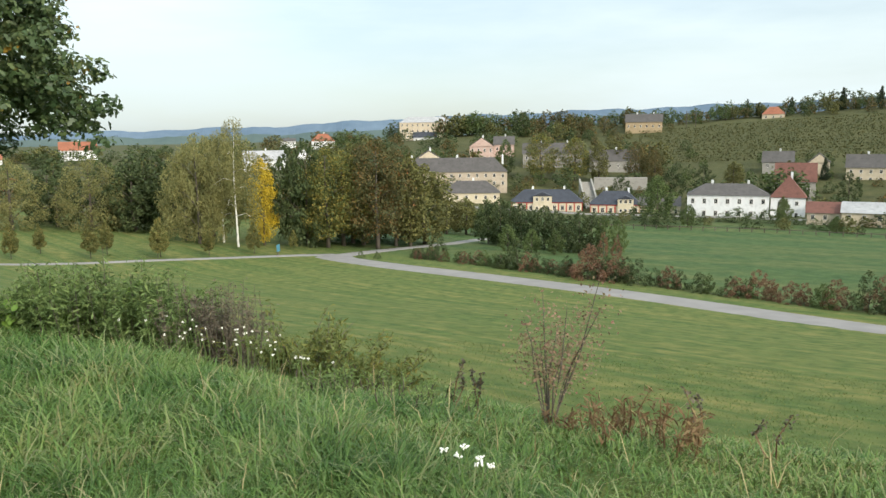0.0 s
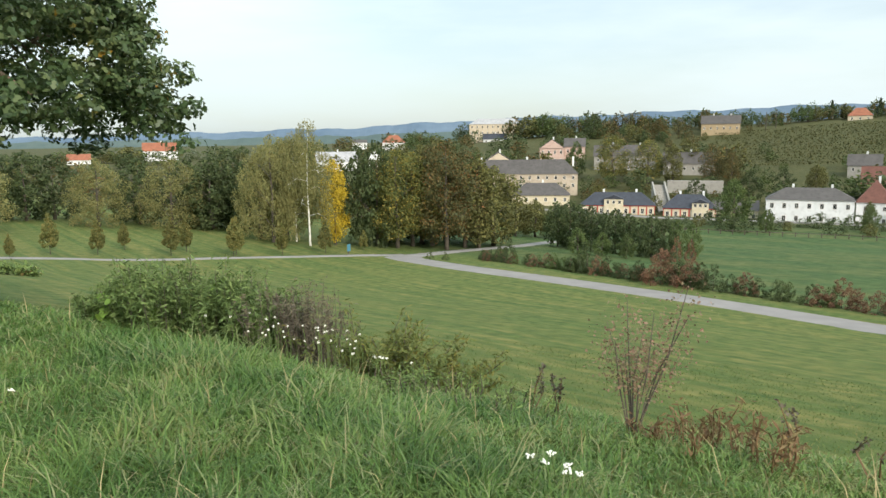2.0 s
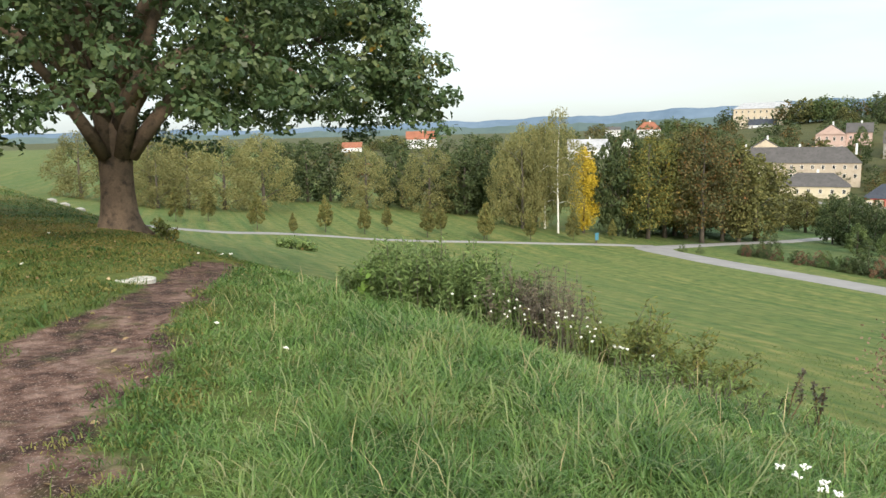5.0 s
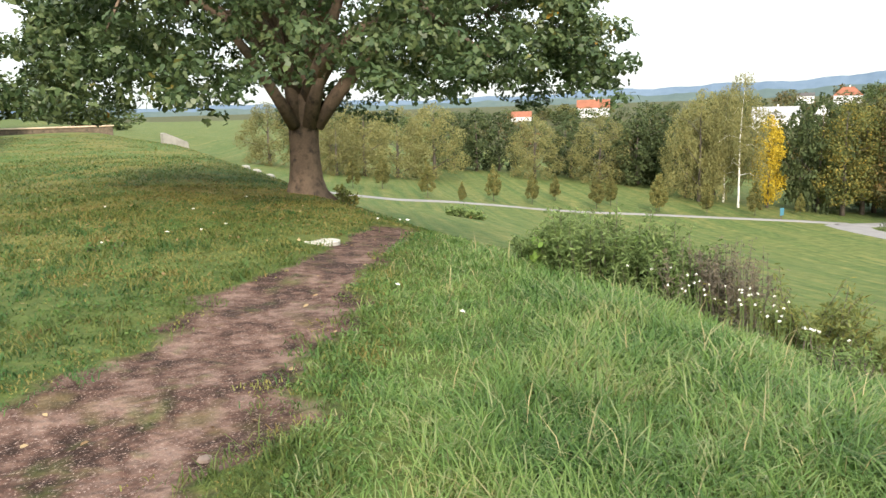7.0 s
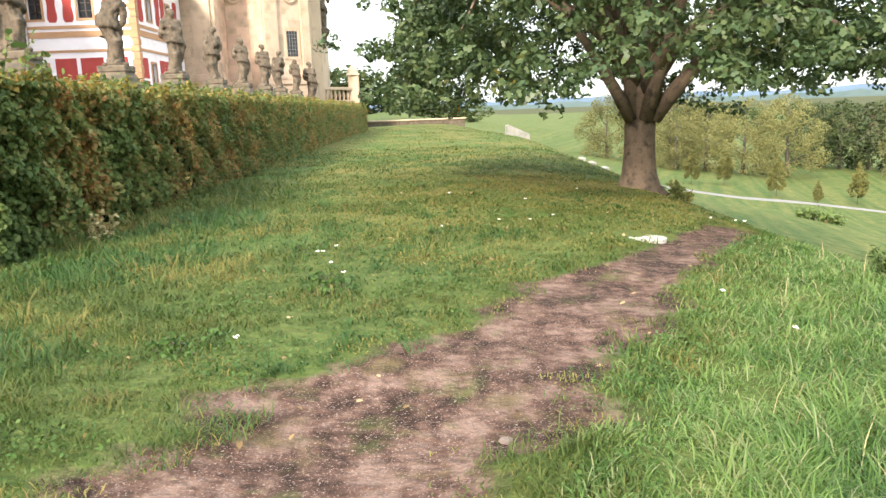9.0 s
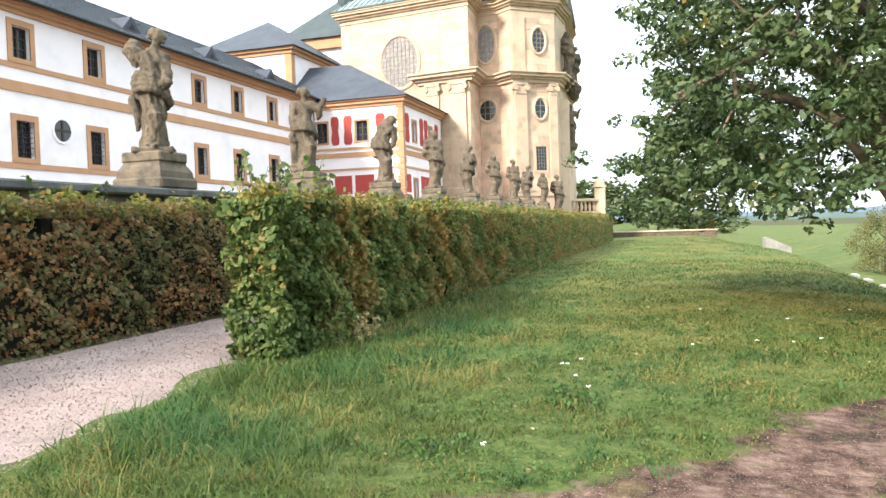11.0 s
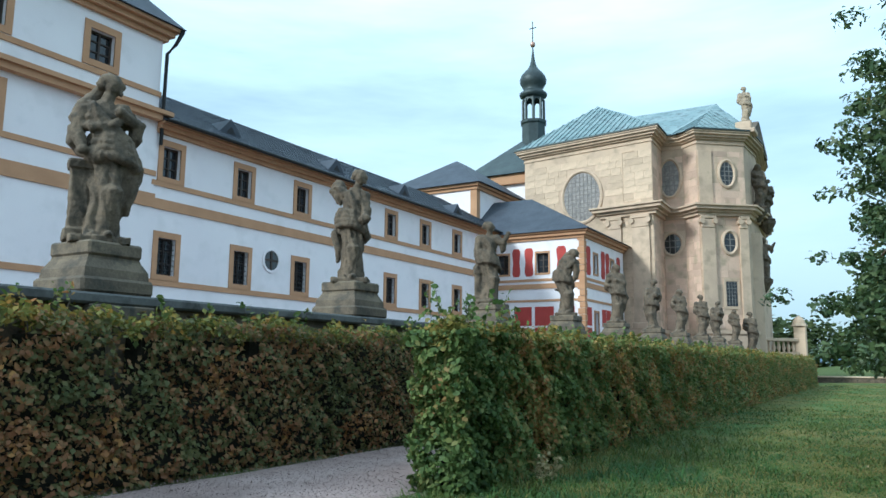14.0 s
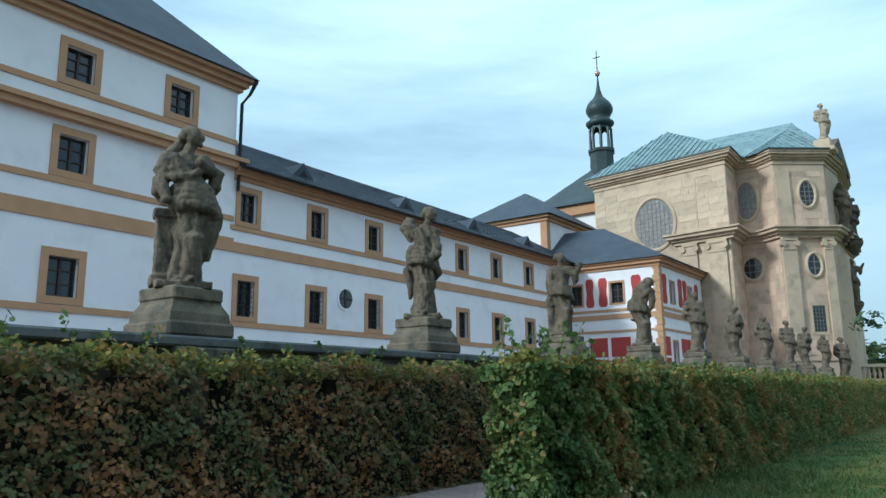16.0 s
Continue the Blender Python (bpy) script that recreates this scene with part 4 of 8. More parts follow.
def seamed_roof(parent, faces3, material, seam=0.55):
    """Roof planes as polygons (eaves edge first), with standing seams running up from the eaves."""
    bm = bmesh.new()
    for f3 in faces3:
        bm.faces.new([bm.verts.new(p) for p in f3])
    roof = part("roof", bm, material, parent, "patinated copper sheet roof")
    bm = bmesh.new()
    for f3 in faces3:
        P = [Vector(p) for p in f3]
        e = (P[1] - P[0]).normalized()
        nrm = (P[1] - P[0]).cross(P[-1] - P[0]).normalized()
        if nrm.z < 0:
            nrm = -nrm
        up = nrm.cross(e)
        if up.z < 0:
            up = -up
        loc = [((p - P[0]).dot(e), (p - P[0]).dot(up)) for p in P]
        L = loc[1][0]
        k = seam
        while k < L:
            top = 0
            for (a, b), (c, d) in zip(loc, loc[1:] + loc[:1]):
                if (a - k) * (c - k) < 0:
                    top = max(top, b + (d - b) * (k - a) / (c - a))
            if top > 0.3:
                o = P[0] + e * k
                vs = [o - e * 0.03, o + e * 0.03, o + e * 0.03 + up * top, o - e * 0.03 + up * top]
                lo = [bm.verts.new(q) for q in vs]
                hi = [bm.verts.new(q + nrm * 0.07) for q in vs]
                for a in range(4):
                    bm.faces.new((lo[a], lo[(a + 1) % 4], hi[(a + 1) % 4], hi[a]))
                bm.faces.new(hi)
            k += seam
    tagged(part("standing_seam", bm, material, roof), kind="stuff")


Z = 19.75
R1, R2 = (-21.6, 64.4, 24.9), (-11.9, 68.0, 24.6)
E0, E1 = (-27.2, 58.0, Z), (-14.4, 56.3, Z)
EB, EC, ED, EE = (-14.4, 59.7, Z), (-11.9, 58.6, Z), (-8.2, 61.7, Z), (-7.9, 66.0, Z)
VAL = (-18.4, 62.9, 23.2)
R1B, R2A, R2B, VALB = (-21.6, 78, 24.9), (-20.0, 68.0, 24.65), (-12.5, 78, 24.4), (-18.6, 78, 22.9)
seamed_roof(church, [[E0, E1, R1], [EC, ED, R2], [EB, EC, R2], [(-27.2, 82, Z), E0, R1, R1B], [ED, EE, R2], [EE, (-10.3, 78, Z), R2B, R2]], M["copper"])
mesh_obj("valley_roof", [E1, EB, VAL, R1, R1B, VALB, R2A, R2B, R2], [(0, 1, 6), (0, 6, 2), (0, 2, 3), (3, 2, 5, 4), (2, 6, 7, 5), (6, 8, 7), (1, 8, 6)], M["copper"], church)
part("back_wall", box(-33, -26.5, 60.5, 80, 0, 17.5), M["plaster"], church)
part("back_cornice", box(-33.3, -26.45, 60.1, 80, 17.5, 18.4), M["ochre"], church)
bm = bmesh.new()
vs = [bm.verts.new(p) for p in ((-33.5, 59.8, 18.4), (-26.4, 59.8, 18.4), (-26.4, 80, 18.4), (-33.5, 80, 18.4), (-29.5, 65.5, 23.2), (-29.5, 76, 23.2))]
for fc in ((0, 1, 4), (1, 2, 5, 4), (2, 3, 5), (3, 0, 4, 5)):
    bm.faces.new([vs[i] for i in fc])
part("nave_roof", bm, M["copperdark"], church, "dark copper nave roof")
# bell turret with onion dome
TXc, TYc = -28.7, 65.9
tur = new("bell_turret")
tur.parent = church
tur["label"] = "dark copper bell turret with onion dome"
tur.matrix_basis = pose(TXc, TYc, 0)
part("turret_base", lathe([(1.25, 20.5), (1.2, 24.6), (1.35, 24.75), (1.35, 25.0)], 8), M["copperdark"], tur)
for k in range(8):
    a = math.pi / 8 + k * math.pi / 4
    part("lantern_post", lathe([(0.15, 25.0), (0.13, 27.2)], 6, 1.02 * math.cos(a), 1.02 * math.sin(a)), M["copperdark"], tur)
part("lantern_core", lathe([(0.16, 25.0), (0.16, 27.3)], 6), M["copperdark"], tur)
for k in range(8):
    a0, a1 = math.pi / 8 + k * math.pi / 4, math.pi / 8 + (k + 1) * math.pi / 4
    p0, p1 = Vector((1.02 * math.cos(a0), 1.02 * math.sin(a0), 0)), Vector((1.02 * math.cos(a1), 1.02 * math.sin(a1), 0))
    bm = bmesh.new()
    n = 8
    lo = []
    for i in range(n + 1):
        u = i / n
        q = p0.lerp(p1, u)
        lo.append((bm.verts.new((q.x, q.y, 26.65 + 0.55 * math.sin(math.pi * u))), bm.verts.new((q.x, q.y, 27.5))))
    for a, b in zip(lo, lo[1:]):
        bm.faces.new((a[0], b[0], b[1], a[1]))
    part("lantern_arch", bm, M["copperdark"], tur)
part("onion_dome", lathe([(1.1, 27.4), (1.35, 27.6), (1.38, 27.85), (1.05, 28.1), (0.95, 28.35), (1.12, 28.6), (1.30, 28.95), (1.33, 29.3), (1.2, 29.7), (0.88, 30.1), (0.55, 30.45), (0.34, 30.85), (0.2, 31.4), (0.12, 32.0), (0.07, 32.5), (0.04, 33.0)], 16), M["copperdark"], tur, smooth=True)
part("ball", lathe([(0.02, 32.75), (0.2, 32.85), (0.28, 33.08), (0.2, 33.3), (0.02, 33.4)], 12), M["gilt"], tur, "tarnished gilded ball", smooth=True)
bm = bmesh.new()
add_box(bm, -0.04, 0.04, -0.04, 0.04, 33.3, 35.5)
add_box(bm, -0.38, 0.38, -0.04, 0.04, 34.75, 34.83)
part("cross", bm, M["iron"], tur, "black iron cross")

# ---------------------------------------------------------------- terrace wall, pedestals and statues
SX = -9.5
SY = [0.7, 6.4, 12.2, 18.45, 24.3, 29.9, 35.6, 40.8, 46.3, 51.2, 57.5]
terrace = tagged(part("terrace_wall", box(-10.2, -9.0, -16, 62, -0.3, 2.3), M["pedestal"]), "weathered stone terrace wall behind the hedge", "wall", kind="structure")
part("coping", box(-10.3, -8.85, -16, 62, 2.3, 2.45, 0.03), M["coping"], terrace, "grey stone coping")
for yy in SY[1:5]:
    part("wall_pier", box(-9.0, -8.82, yy - 0.5, yy + 0.5, -0.2, 2.298, 0.02), M["pedestal"], terrace, "stone pier below a pedestal")
tagged(part("terrace", box(-36, -10.2, -16, 62, -0.3, 2.2), M["gravel"]), "gravel courtyard terrace in front of the hospital", "terrace", kind="structure")


def pedestal(x, y, turn=0.0):
    t = thing("pedestal", x, y, 2.45, "stepped weathered sandstone pedestal on the terrace wall", "pedestal", "statue pedestals", turn=turn)
    part("base_block", box(-0.56, 0.56, -0.56, 0.56, 0, 0.22, 0.04), M["pedestal"], t)
    bm = bmesh.new()
    add_ring(bm, [[(s * a, s2 * a, z) for s, s2 in ((-1, -1), (1, -1), (1, 1), (-1, 1))] for a, z in ((0.50, 0.22), (0.49, 0.34), (0.41, 0.48), (0.40, 0.52))])
    part("sloped_die", bm, M["pedestal"], t)
    part("cap", box(-0.44, 0.44, -0.42, 0.42, 0.52, 0.72, 0.03), M["pedestal"], t)
    return t


def statue(x, y, z, seed, h=2.38, kind="plain", turn=0.0, scale=1.0, voxel=0.03):
    """A draped upright figure of weathered stone in one mesh; local -y is its front."""
    rng = random.Random(seed)
    f = FIGURE[kind]
    bm = bmesh.new()
    k_ = h / 2.38
    hip, sh, knee = f["hip"], f["sh"], f["knee"]

    def blob(c, r, sx=1.0, sy=1.0, sz=1.0, n1=14, n2=9):
        add_ring(bm, [[(c[0] + sx * r * math.sin(math.pi * (j + 0.5) / n2) * math.cos(2 * math.pi * i / n1), c[1] + sy * r * math.sin(math.pi * (j + 0.5) / n2) * math.sin(2 * math.pi * i / n1), c[2] - sz * r * math.cos(math.pi * (j + 0.5) / n2)) for i in range(n1)] for j in range(n2)])
    ph = [rng.uniform(0, 6.28) for _ in range(4)]
    n, rows = 40, 46
    rings = []
    for k in range(rows + 1):
        u = k / rows
        w = np.interp(u, [0, 0.1, 0.25, 0.40, 0.56, 0.64, 0.72, 0.86, 0.95, 1.0], [0.27, 0.24, 0.21, 0.23, 0.27, 0.25, 0.20, 0.25, 0.21, 0.09])
        d = np.interp(u, [0, 0.3, 0.56, 0.72, 0.88, 1.0], [0.24, 0.20, 0.23, 0.17, 0.18, 0.09])
        cx = np.interp(u, [0, 0.33, 0.58, 0.72, 0.92, 1.0], [0, knee[0] * 0.6, hip, hip * 0.6 + sh * 0.4, sh, sh])
        cy = np.interp(u, [0, 0.33, 0.58, 1.0], [0, knee[1] * 0.6, 0, f["bow"]])
        ring = []
        for i in range(n):
            a = 2 * math.pi * i / n
            tw = a + f["twist"] * u
            fold = 0.5 - abs(math.sin(3.5 * tw + ph[0] + 1.2 * math.sin(u * 4 + ph[1]))) + 0.5 * (0.5 - abs(math.sin(6 * tw - 5 * u + ph[2])))
            r = 1 + fold * np.interp(u, [0, 0.1, 0.55, 0.7, 0.9, 1], [0.26, 0.28, 0.26, 0.14, 0.10, 0.0])
            ring.append((cx + w * r * math.cos(a), cy + d * r * math.sin(a), 0.06 + u * 1.93))
        rings.append(ring)
    add_ring(bm, rings)
    # the bent knee and a foot under the hem
    add_tube(bm, [(hip, -0.08, 1.12), (knee[0], knee[1] - 0.12, 0.72), (knee[0] * 0.5, -0.12, 0.15)], [0.16, 0.125, 0.09], 10)
    blob((knee[0] * 0.5 + 0.03, -0.24, 0.12), 0.09, 0.8, 1.5, 0.6)
    blob((-0.12, -0.2, 0.12), 0.08, 0.8, 1.4, 0.6)
    hx, hy, hz = f["head"]
    add_tube(bm, [(sh, f["bow"], 1.90), (hx * 0.6 + sh * 0.4, hy * 0.7, hz - 0.12)], [0.10, 0.08], 10)
    fc = f["face"]
    blob((hx, hy, hz), 0.125, 0.95, 1.0, 1.22)
    blob((hx - 0.06 * fc, hy + 0.03, hz + 0.05), 0.13, 1.05, 1.0, 0.95)
    blob((hx - 0.15 * fc, hy + 0.05, hz + 0.01), 0.07)
    blob((hx + 0.12 * fc, hy - 0.03, hz - 0.01), 0.035, 1.0, 0.8, 1.3)
    blob((hx + 0.09 * fc, hy - 0.03, hz - 0.11), 0.04)
    for p in f["arms"]:
        q = [Vector(c) for c in p]
        add_tube(bm, [q[0], q[0].lerp(q[1], 0.5), q[1], q[1].lerp(q[2], 0.6), q[2]], [0.125, 0.115, 0.095, 0.07, 0.05], 10)
        blob(q[2], 0.062, 1.2, 1.0, 0.9)
        blob(q[0], 0.14)
        # the sleeve hanging from the elbow
        add_tube(bm, [q[1] + Vector((0, 0.02, 0.06)), q[1] + Vector((-0.02, 0.05, -0.16)), q[1] + Vector((-0.05 * (1 if q[1].x > 0 else -1), 0.07, -0.30))], [0.11, 0.09, 0.035], 8)
    # cloth bunched round the hips and thrown over one shoulder
    for j in range(4):
        a0 = 2.2 + 0.5 * j
        pts = [(hip + (0.27 + 0.02 * j) * math.cos(a0 + 0.55 * i), (0.23 + 0.02 * j) * math.sin(a0 + 0.55 * i), 1.30 - 0.09 * j + f["sash"] * 0.16 * math.sin(0.5 * i + 0.3 * j)) for i in range(10)]
        add_tube(bm, pts, [0.035 + 0.05 * math.sin(math.pi * (i + 0.5) / 10) for i in range(10)], 8)
    for j in range(3):
        o = 0.07 * j
        add_tube(bm, [(sh - 0.22 * fc, 0.10, 1.95 - o), (sh - 0.16 * fc, -0.15, 1.86 - o), (sh + 0.02, -0.22, 1.66 - o), (hip + 0.16 * fc, -0.20, 1.42 - o), (hip + 0.27 * fc, -0.02, 1.26 - o)], [0.07, 0.06, 0.05, 0.06, 0.07], 8)
    add_tube(bm, [(hip + 0.26 * f["fall"], 0.02, 1.30), (hip + 0.31 * f["fall"], -0.04, 1.02), (hip + 0.24 * f["fall"], -0.02, 0.70), (hip * 0.5 + 0.26 * f["fall"], 0, 0.42)], [0.09, 0.10, 0.085, 0.03], 8)
    for p, r in f["cloth"]:
        add_tube(bm, p, r, 9)
    for c, r, sx, sy, sz in f["lumps"]:
        blob(c, r, sx, sy, sz)
    if f["pillar"]:
        px, py, pw, pz = f["pillar"]
        add_box(bm, px - pw, px + pw, py - pw, py + pw, 0.05, pz)
        add_box(bm, px - pw - 0.04, px + pw + 0.04, py - pw - 0.04, py + pw + 0.04, pz - 0.1, pz)
        add_box(bm, px - pw - 0.04, px + pw + 0.04, py - pw - 0.04, py + pw + 0.04, 0.05, 0.2)
    add_box(bm, -0.36, 0.36, -0.33, 0.33, 0, 0.09)
    bmesh.ops.scale(bm, vec=(k_,) * 3, verts=bm.verts)
    ob = part("statue", bm, M["oldstone"])
    # fuse the pieces into one carved skin, then chisel folds and weathering into it
    md = ob.modifiers.new("fuse", "REMESH")
    md.mode, md.voxel_size = "VOXEL", voxel
    me = bpy.data.meshes.new_from_object(ob.evaluated_get(bpy.context.evaluated_depsgraph_get()))
    ob.modifiers.clear()
    ob.data = me
    co, nr = np.empty(len(me.vertices) * 3, np.float32), np.empty(len(me.vertices) * 3, np.float32)
    me.vertices.foreach_get("co", co)
    me.vertices.foreach_get("normal", nr)
    co, nr = co.reshape(-1, 3), nr.reshape(-1, 3)
    o = Vector((seed * 3.1, seed * 1.7, 0))
    dd = np.array([0.060 * (0.28 - abs(noise.noise(Vector((6.5 * p[0] + 1.5 * p[2], 6.5 * p[1], 2.4 * p[2] + 3.0 * p[0])) + o))) * (0.3 if p[2] > 1.98 * k_ else 1.0) + 0.010 * noise.noise(Vector((18 * p[0], 18 * p[1], 14 * p[2])) + o) for p in co.tolist()])
    co = (co + nr * dd[:, None]) * scale
    me.vertices.foreach_set("co", co.astype(np.float32).ravel())
    me.polygons.foreach_set("use_smooth", [True] * len(me.polygons))
    me.update()
    ob.matrix_world = pose(x, y, z, 0, 0, turn)
    return ob


def figure(hip=0.08, sh=0.0, knee=(0.12, -0.1), bow=0.0, head=(0.03, -0.04, 2.21), face=1, twist=0.9, sash=1, fall=1, arms=(), cloth=(), lumps=(), pillar=None):
    arms = arms or [[(-0.24, 0, 1.84), (-0.33, -0.08, 1.52), (-0.08, -0.26, 1.42)], [(0.23, 0, 1.84), (0.32, -0.12, 1.55), (0.08, -0.28, 1.68)]]
    return dict(hip=hip, sh=sh, knee=knee, bow=bow, head=head, face=face, twist=twist, sash=sash, fall=fall, arms=arms, cloth=cloth, lumps=lumps, pillar=pillar)


FIGURE = {
    "plain": figure(),
    "shawl": figure(hip=0.10, sh=-0.04, head=(0.05, -0.05, 2.22), pillar=(-0.25, 0.08, 0.13, 1.12), twist=1.3,
                    arms=[[(-0.26, 0, 1.83), (-0.36, -0.05, 1.52), (-0.28, -0.2, 1.24)], [(0.18, -0.02, 1.84), (0.38, -0.12, 1.66), (0.14, -0.27, 1.80)]],
                    cloth=[([(-0.06, 0.08, 2.24), (-0.16, 0.12, 2.08), (-0.27, 0.08, 1.92), (-0.34, 0.03, 1.70), (-0.34, 0.02, 1.48)], [0.06, 0.09, 0.12, 0.13, 0.06]), ([(-0.34, -0.02, 1.62), (-0.16, -0.2, 1.56), (0.06, -0.24, 1.62), (0.24, -0.16, 1.74)], [0.07, 0.07, 0.06, 0.05]), ([(-0.3, 0.0, 1.26), (-0.1, -0.2, 1.18), (0.14, -0.24, 1.22), (0.36, -0.1, 1.30)], [0.07, 0.1, 0.1, 0.06])]),
    "bundle": figure(hip=-0.02, sh=0.06, bow=-0.06, head=(0.17, -0.12, 2.20), knee=(0.05, -0.1), fall=-1, twist=0.5,
                     arms=[[(-0.18, -0.02, 1.86), (-0.30, -0.05, 1.95), (-0.27, 0.05, 2.10)], [(0.22, -0.05, 1.80), (0.30, -0.16, 1.48), (0.26, -0.30, 1.26)]],
                     cloth=[([(-0.30, 0.08, 2.18), (-0.34, 0.1, 1.95), (-0.26, 0.1, 1.70)], [0.08, 0.17, 0.08])], lumps=[((-0.3, 0.1, 1.98), 0.17, 1.0, 1.0, 1.25), ((0.28, -0.28, 1.30), 0.11, 1.2, 1.0, 0.9)]),
    "reaching": figure(hip=-0.04, sh=0.02, head=(0.03, -0.06, 2.2), pillar=(-0.24, 0.06, 0.14, 0.95), fall=-1,
                       arms=[[(-0.24, 0, 1.84), (-0.32, -0.08, 1.5), (-0.18, -0.26, 1.26)], [(0.22, 0, 1.84), (0.42, -0.08, 1.74), (0.56, -0.14, 2.02)]]),
    "bowed": figure(hip=-0.10, sh=0.16, bow=-0.10, head=(0.32, -0.14, 2.08), knee=(0.10, -0.14),
                    arms=[[(-0.02, -0.05, 1.84), (0.02, -0.22, 1.5), (0.24, -0.30, 1.76)], [(0.34, -0.05, 1.74), (0.36, -0.22, 1.45), (0.3, -0.28, 1.8)]],
                    cloth=[([(0.26, -0.06, 2.20), (0.10, 0.06, 2.06), (-0.08, 0.10, 1.82), (-0.18, 0.1, 1.5), (-0.26, 0.06, 1.2)], [0.07, 0.11, 0.14, 0.13, 0.08])]),
    "hooded": figure(sh=0.04, head=(0.08, -0.08, 2.17), cloth=[([(0.06, 0.0, 2.30), (-0.05, 0.08, 2.1), (-0.2, 0.1, 1.85), (-0.26, 0.08, 1.5)], [0.08, 0.13, 0.13, 0.06])]),
    "mirrored": figure(hip=-0.08, knee=(-0.12, -0.1), face=-1, twist=-0.9, fall=-1, lumps=[((0.1, -0.3, 1.6), 0.12, 1.0, 0.9, 1.2)]),
}
kinds = ["plain", "shawl", "bundle", "reaching", "bowed", "hooded", "mirrored", "hooded", "plain", "mirrored", "hooded"]
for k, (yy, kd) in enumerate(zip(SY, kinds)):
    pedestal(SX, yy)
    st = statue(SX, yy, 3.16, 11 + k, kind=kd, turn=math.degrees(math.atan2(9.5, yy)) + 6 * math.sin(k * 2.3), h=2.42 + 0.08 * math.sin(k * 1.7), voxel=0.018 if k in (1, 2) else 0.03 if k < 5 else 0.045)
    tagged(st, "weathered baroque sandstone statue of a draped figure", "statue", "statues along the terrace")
st = statue(SX + 0.9, SY[-1] + 1.2, 2.45, 40, turn=10, h=2.9, voxel=0.045)
tagged(st, "dark weathered sandstone statue of a draped figure", "statue", "statues along the terrace")
# figures on the church front and roof
for n_, (x, y, z, tn, sc) in enumerate(((-8.7, 62.3, 20.7, 10, 1.3), (-8.3, 64.4, 14.0, 8, 1.6), (-7.9, 66.4, 13.3, 8, 1.5), (-8.2, 65.0, 8.2, 8, 1.5))):
    st = statue(x, y, z, 60 + n_, kind=("plain", "hooded", "mirrored", "reaching")[n_], turn=tn, scale=sc, voxel=0.05)
    tagged(st, "sandstone figure on the church front", "statue")
    st.data.materials[0] = M["churchfig"] if n_ == 0 else M["oldstone"]
b = thing("plinth", -8.8, 62.3, 19.7, "stone base of the roof statue", "base")
part("base_block", box(-0.9, 0.9, -0.8, 0.8, 0, 0.35, 0.05), M["stone"], b)
part("die", box(-0.6, 0.6, -0.55, 0.55, 0.35, 1.02, 0.05), M["stone"], b)
for x, y, z, w in ((-8.4, 64.4, 12.9, 1.0), (-8.0, 66.4, 12.2, 0.9), (-8.3, 65.0, 7.2, 0.9)):
    bm = lathe([(0.15, 0), (w * 0.5, 0.45), (w * 0.75, 0.8), (w * 0.8, 1.08)], 10)
    c = part("console", bm, M["oldstone"], church, "carved stone console")
    c.matrix_basis = pose(x, y, z)
moulding(church, [(-8.8, 63.2), (-8.2, 63.6), (-8.2, 68), (-8.8, 68)], [(0, 11.9, 0.0)], "facade_pier")
bm = bmesh.new()
add_ring(bm, [[(-9.2, y_, 19.6), (-8.2, y_, 19.6), (-8.2, y_, z_), (-9.2, y_, z_)] for y_, z_ in ((62.4, 19.9), (66.5, 22.0), (71.0, 19.9))])
part("gable_moulding", bm, M["oldstone"], church)

# balustrade beside the church, with an end pier and a low boundary wall
bal = thing("balustrade", 0, 0, 0, "pale sandstone balustrade beside the church", "balustrade")
B0, B1 = Vector((-8.9, 63.5, 0)), Vector((-6.1, 67.0, 0))
part("plinth_rail", box(0, (B1 - B0).length, -0.2, 0.2, 0.0, 2.5, 0, Matrix.Translation(B0) @ pose(0, 0, 0, 0, 0, 51)), M["stone"], bal)
part("top_rail", box(0, (B1 - B0).length, -0.22, 0.22, 3.35, 3.6, 0.03, Matrix.Translation(B0) @ pose(0, 0, 0, 0, 0, 51)), M["stone"], bal)
for k in range(9):
    q = B0.lerp(B1, (k + 0.5) / 9)
    part("baluster", lathe([(0.11, 2.5), (0.08, 2.6), (0.15, 2.85), (0.07, 3.2), (0.11, 3.35)], 8, q.x, q.y), M["stone"], bal, smooth=True)
part("end_pier", box(B1.x - 0.4, B1.x + 0.5, B1.y - 0.4, B1.y + 0.5, 0, 4.6, 0.06), M["stone"], bal)
part("pier_cap", lathe([(0.65, 4.6), (0.5, 4.8), (0.42, 5.1), (0.2, 5.35), (0.02, 5.45)], 10, B1.x, B1.y), M["stone"], bal)
low = tagged(part("boundary_wall", box(-5.6, 3.8, 72, 72.6, -0.6, 0.45, 0.04), M["oldstone"]), "low pale sandstone boundary wall", "wall", kind="structure")
part("coping", box(-5.7, 3.9, 71.9, 72.7, 0.45, 0.58, 0.03), M["stone"], low)

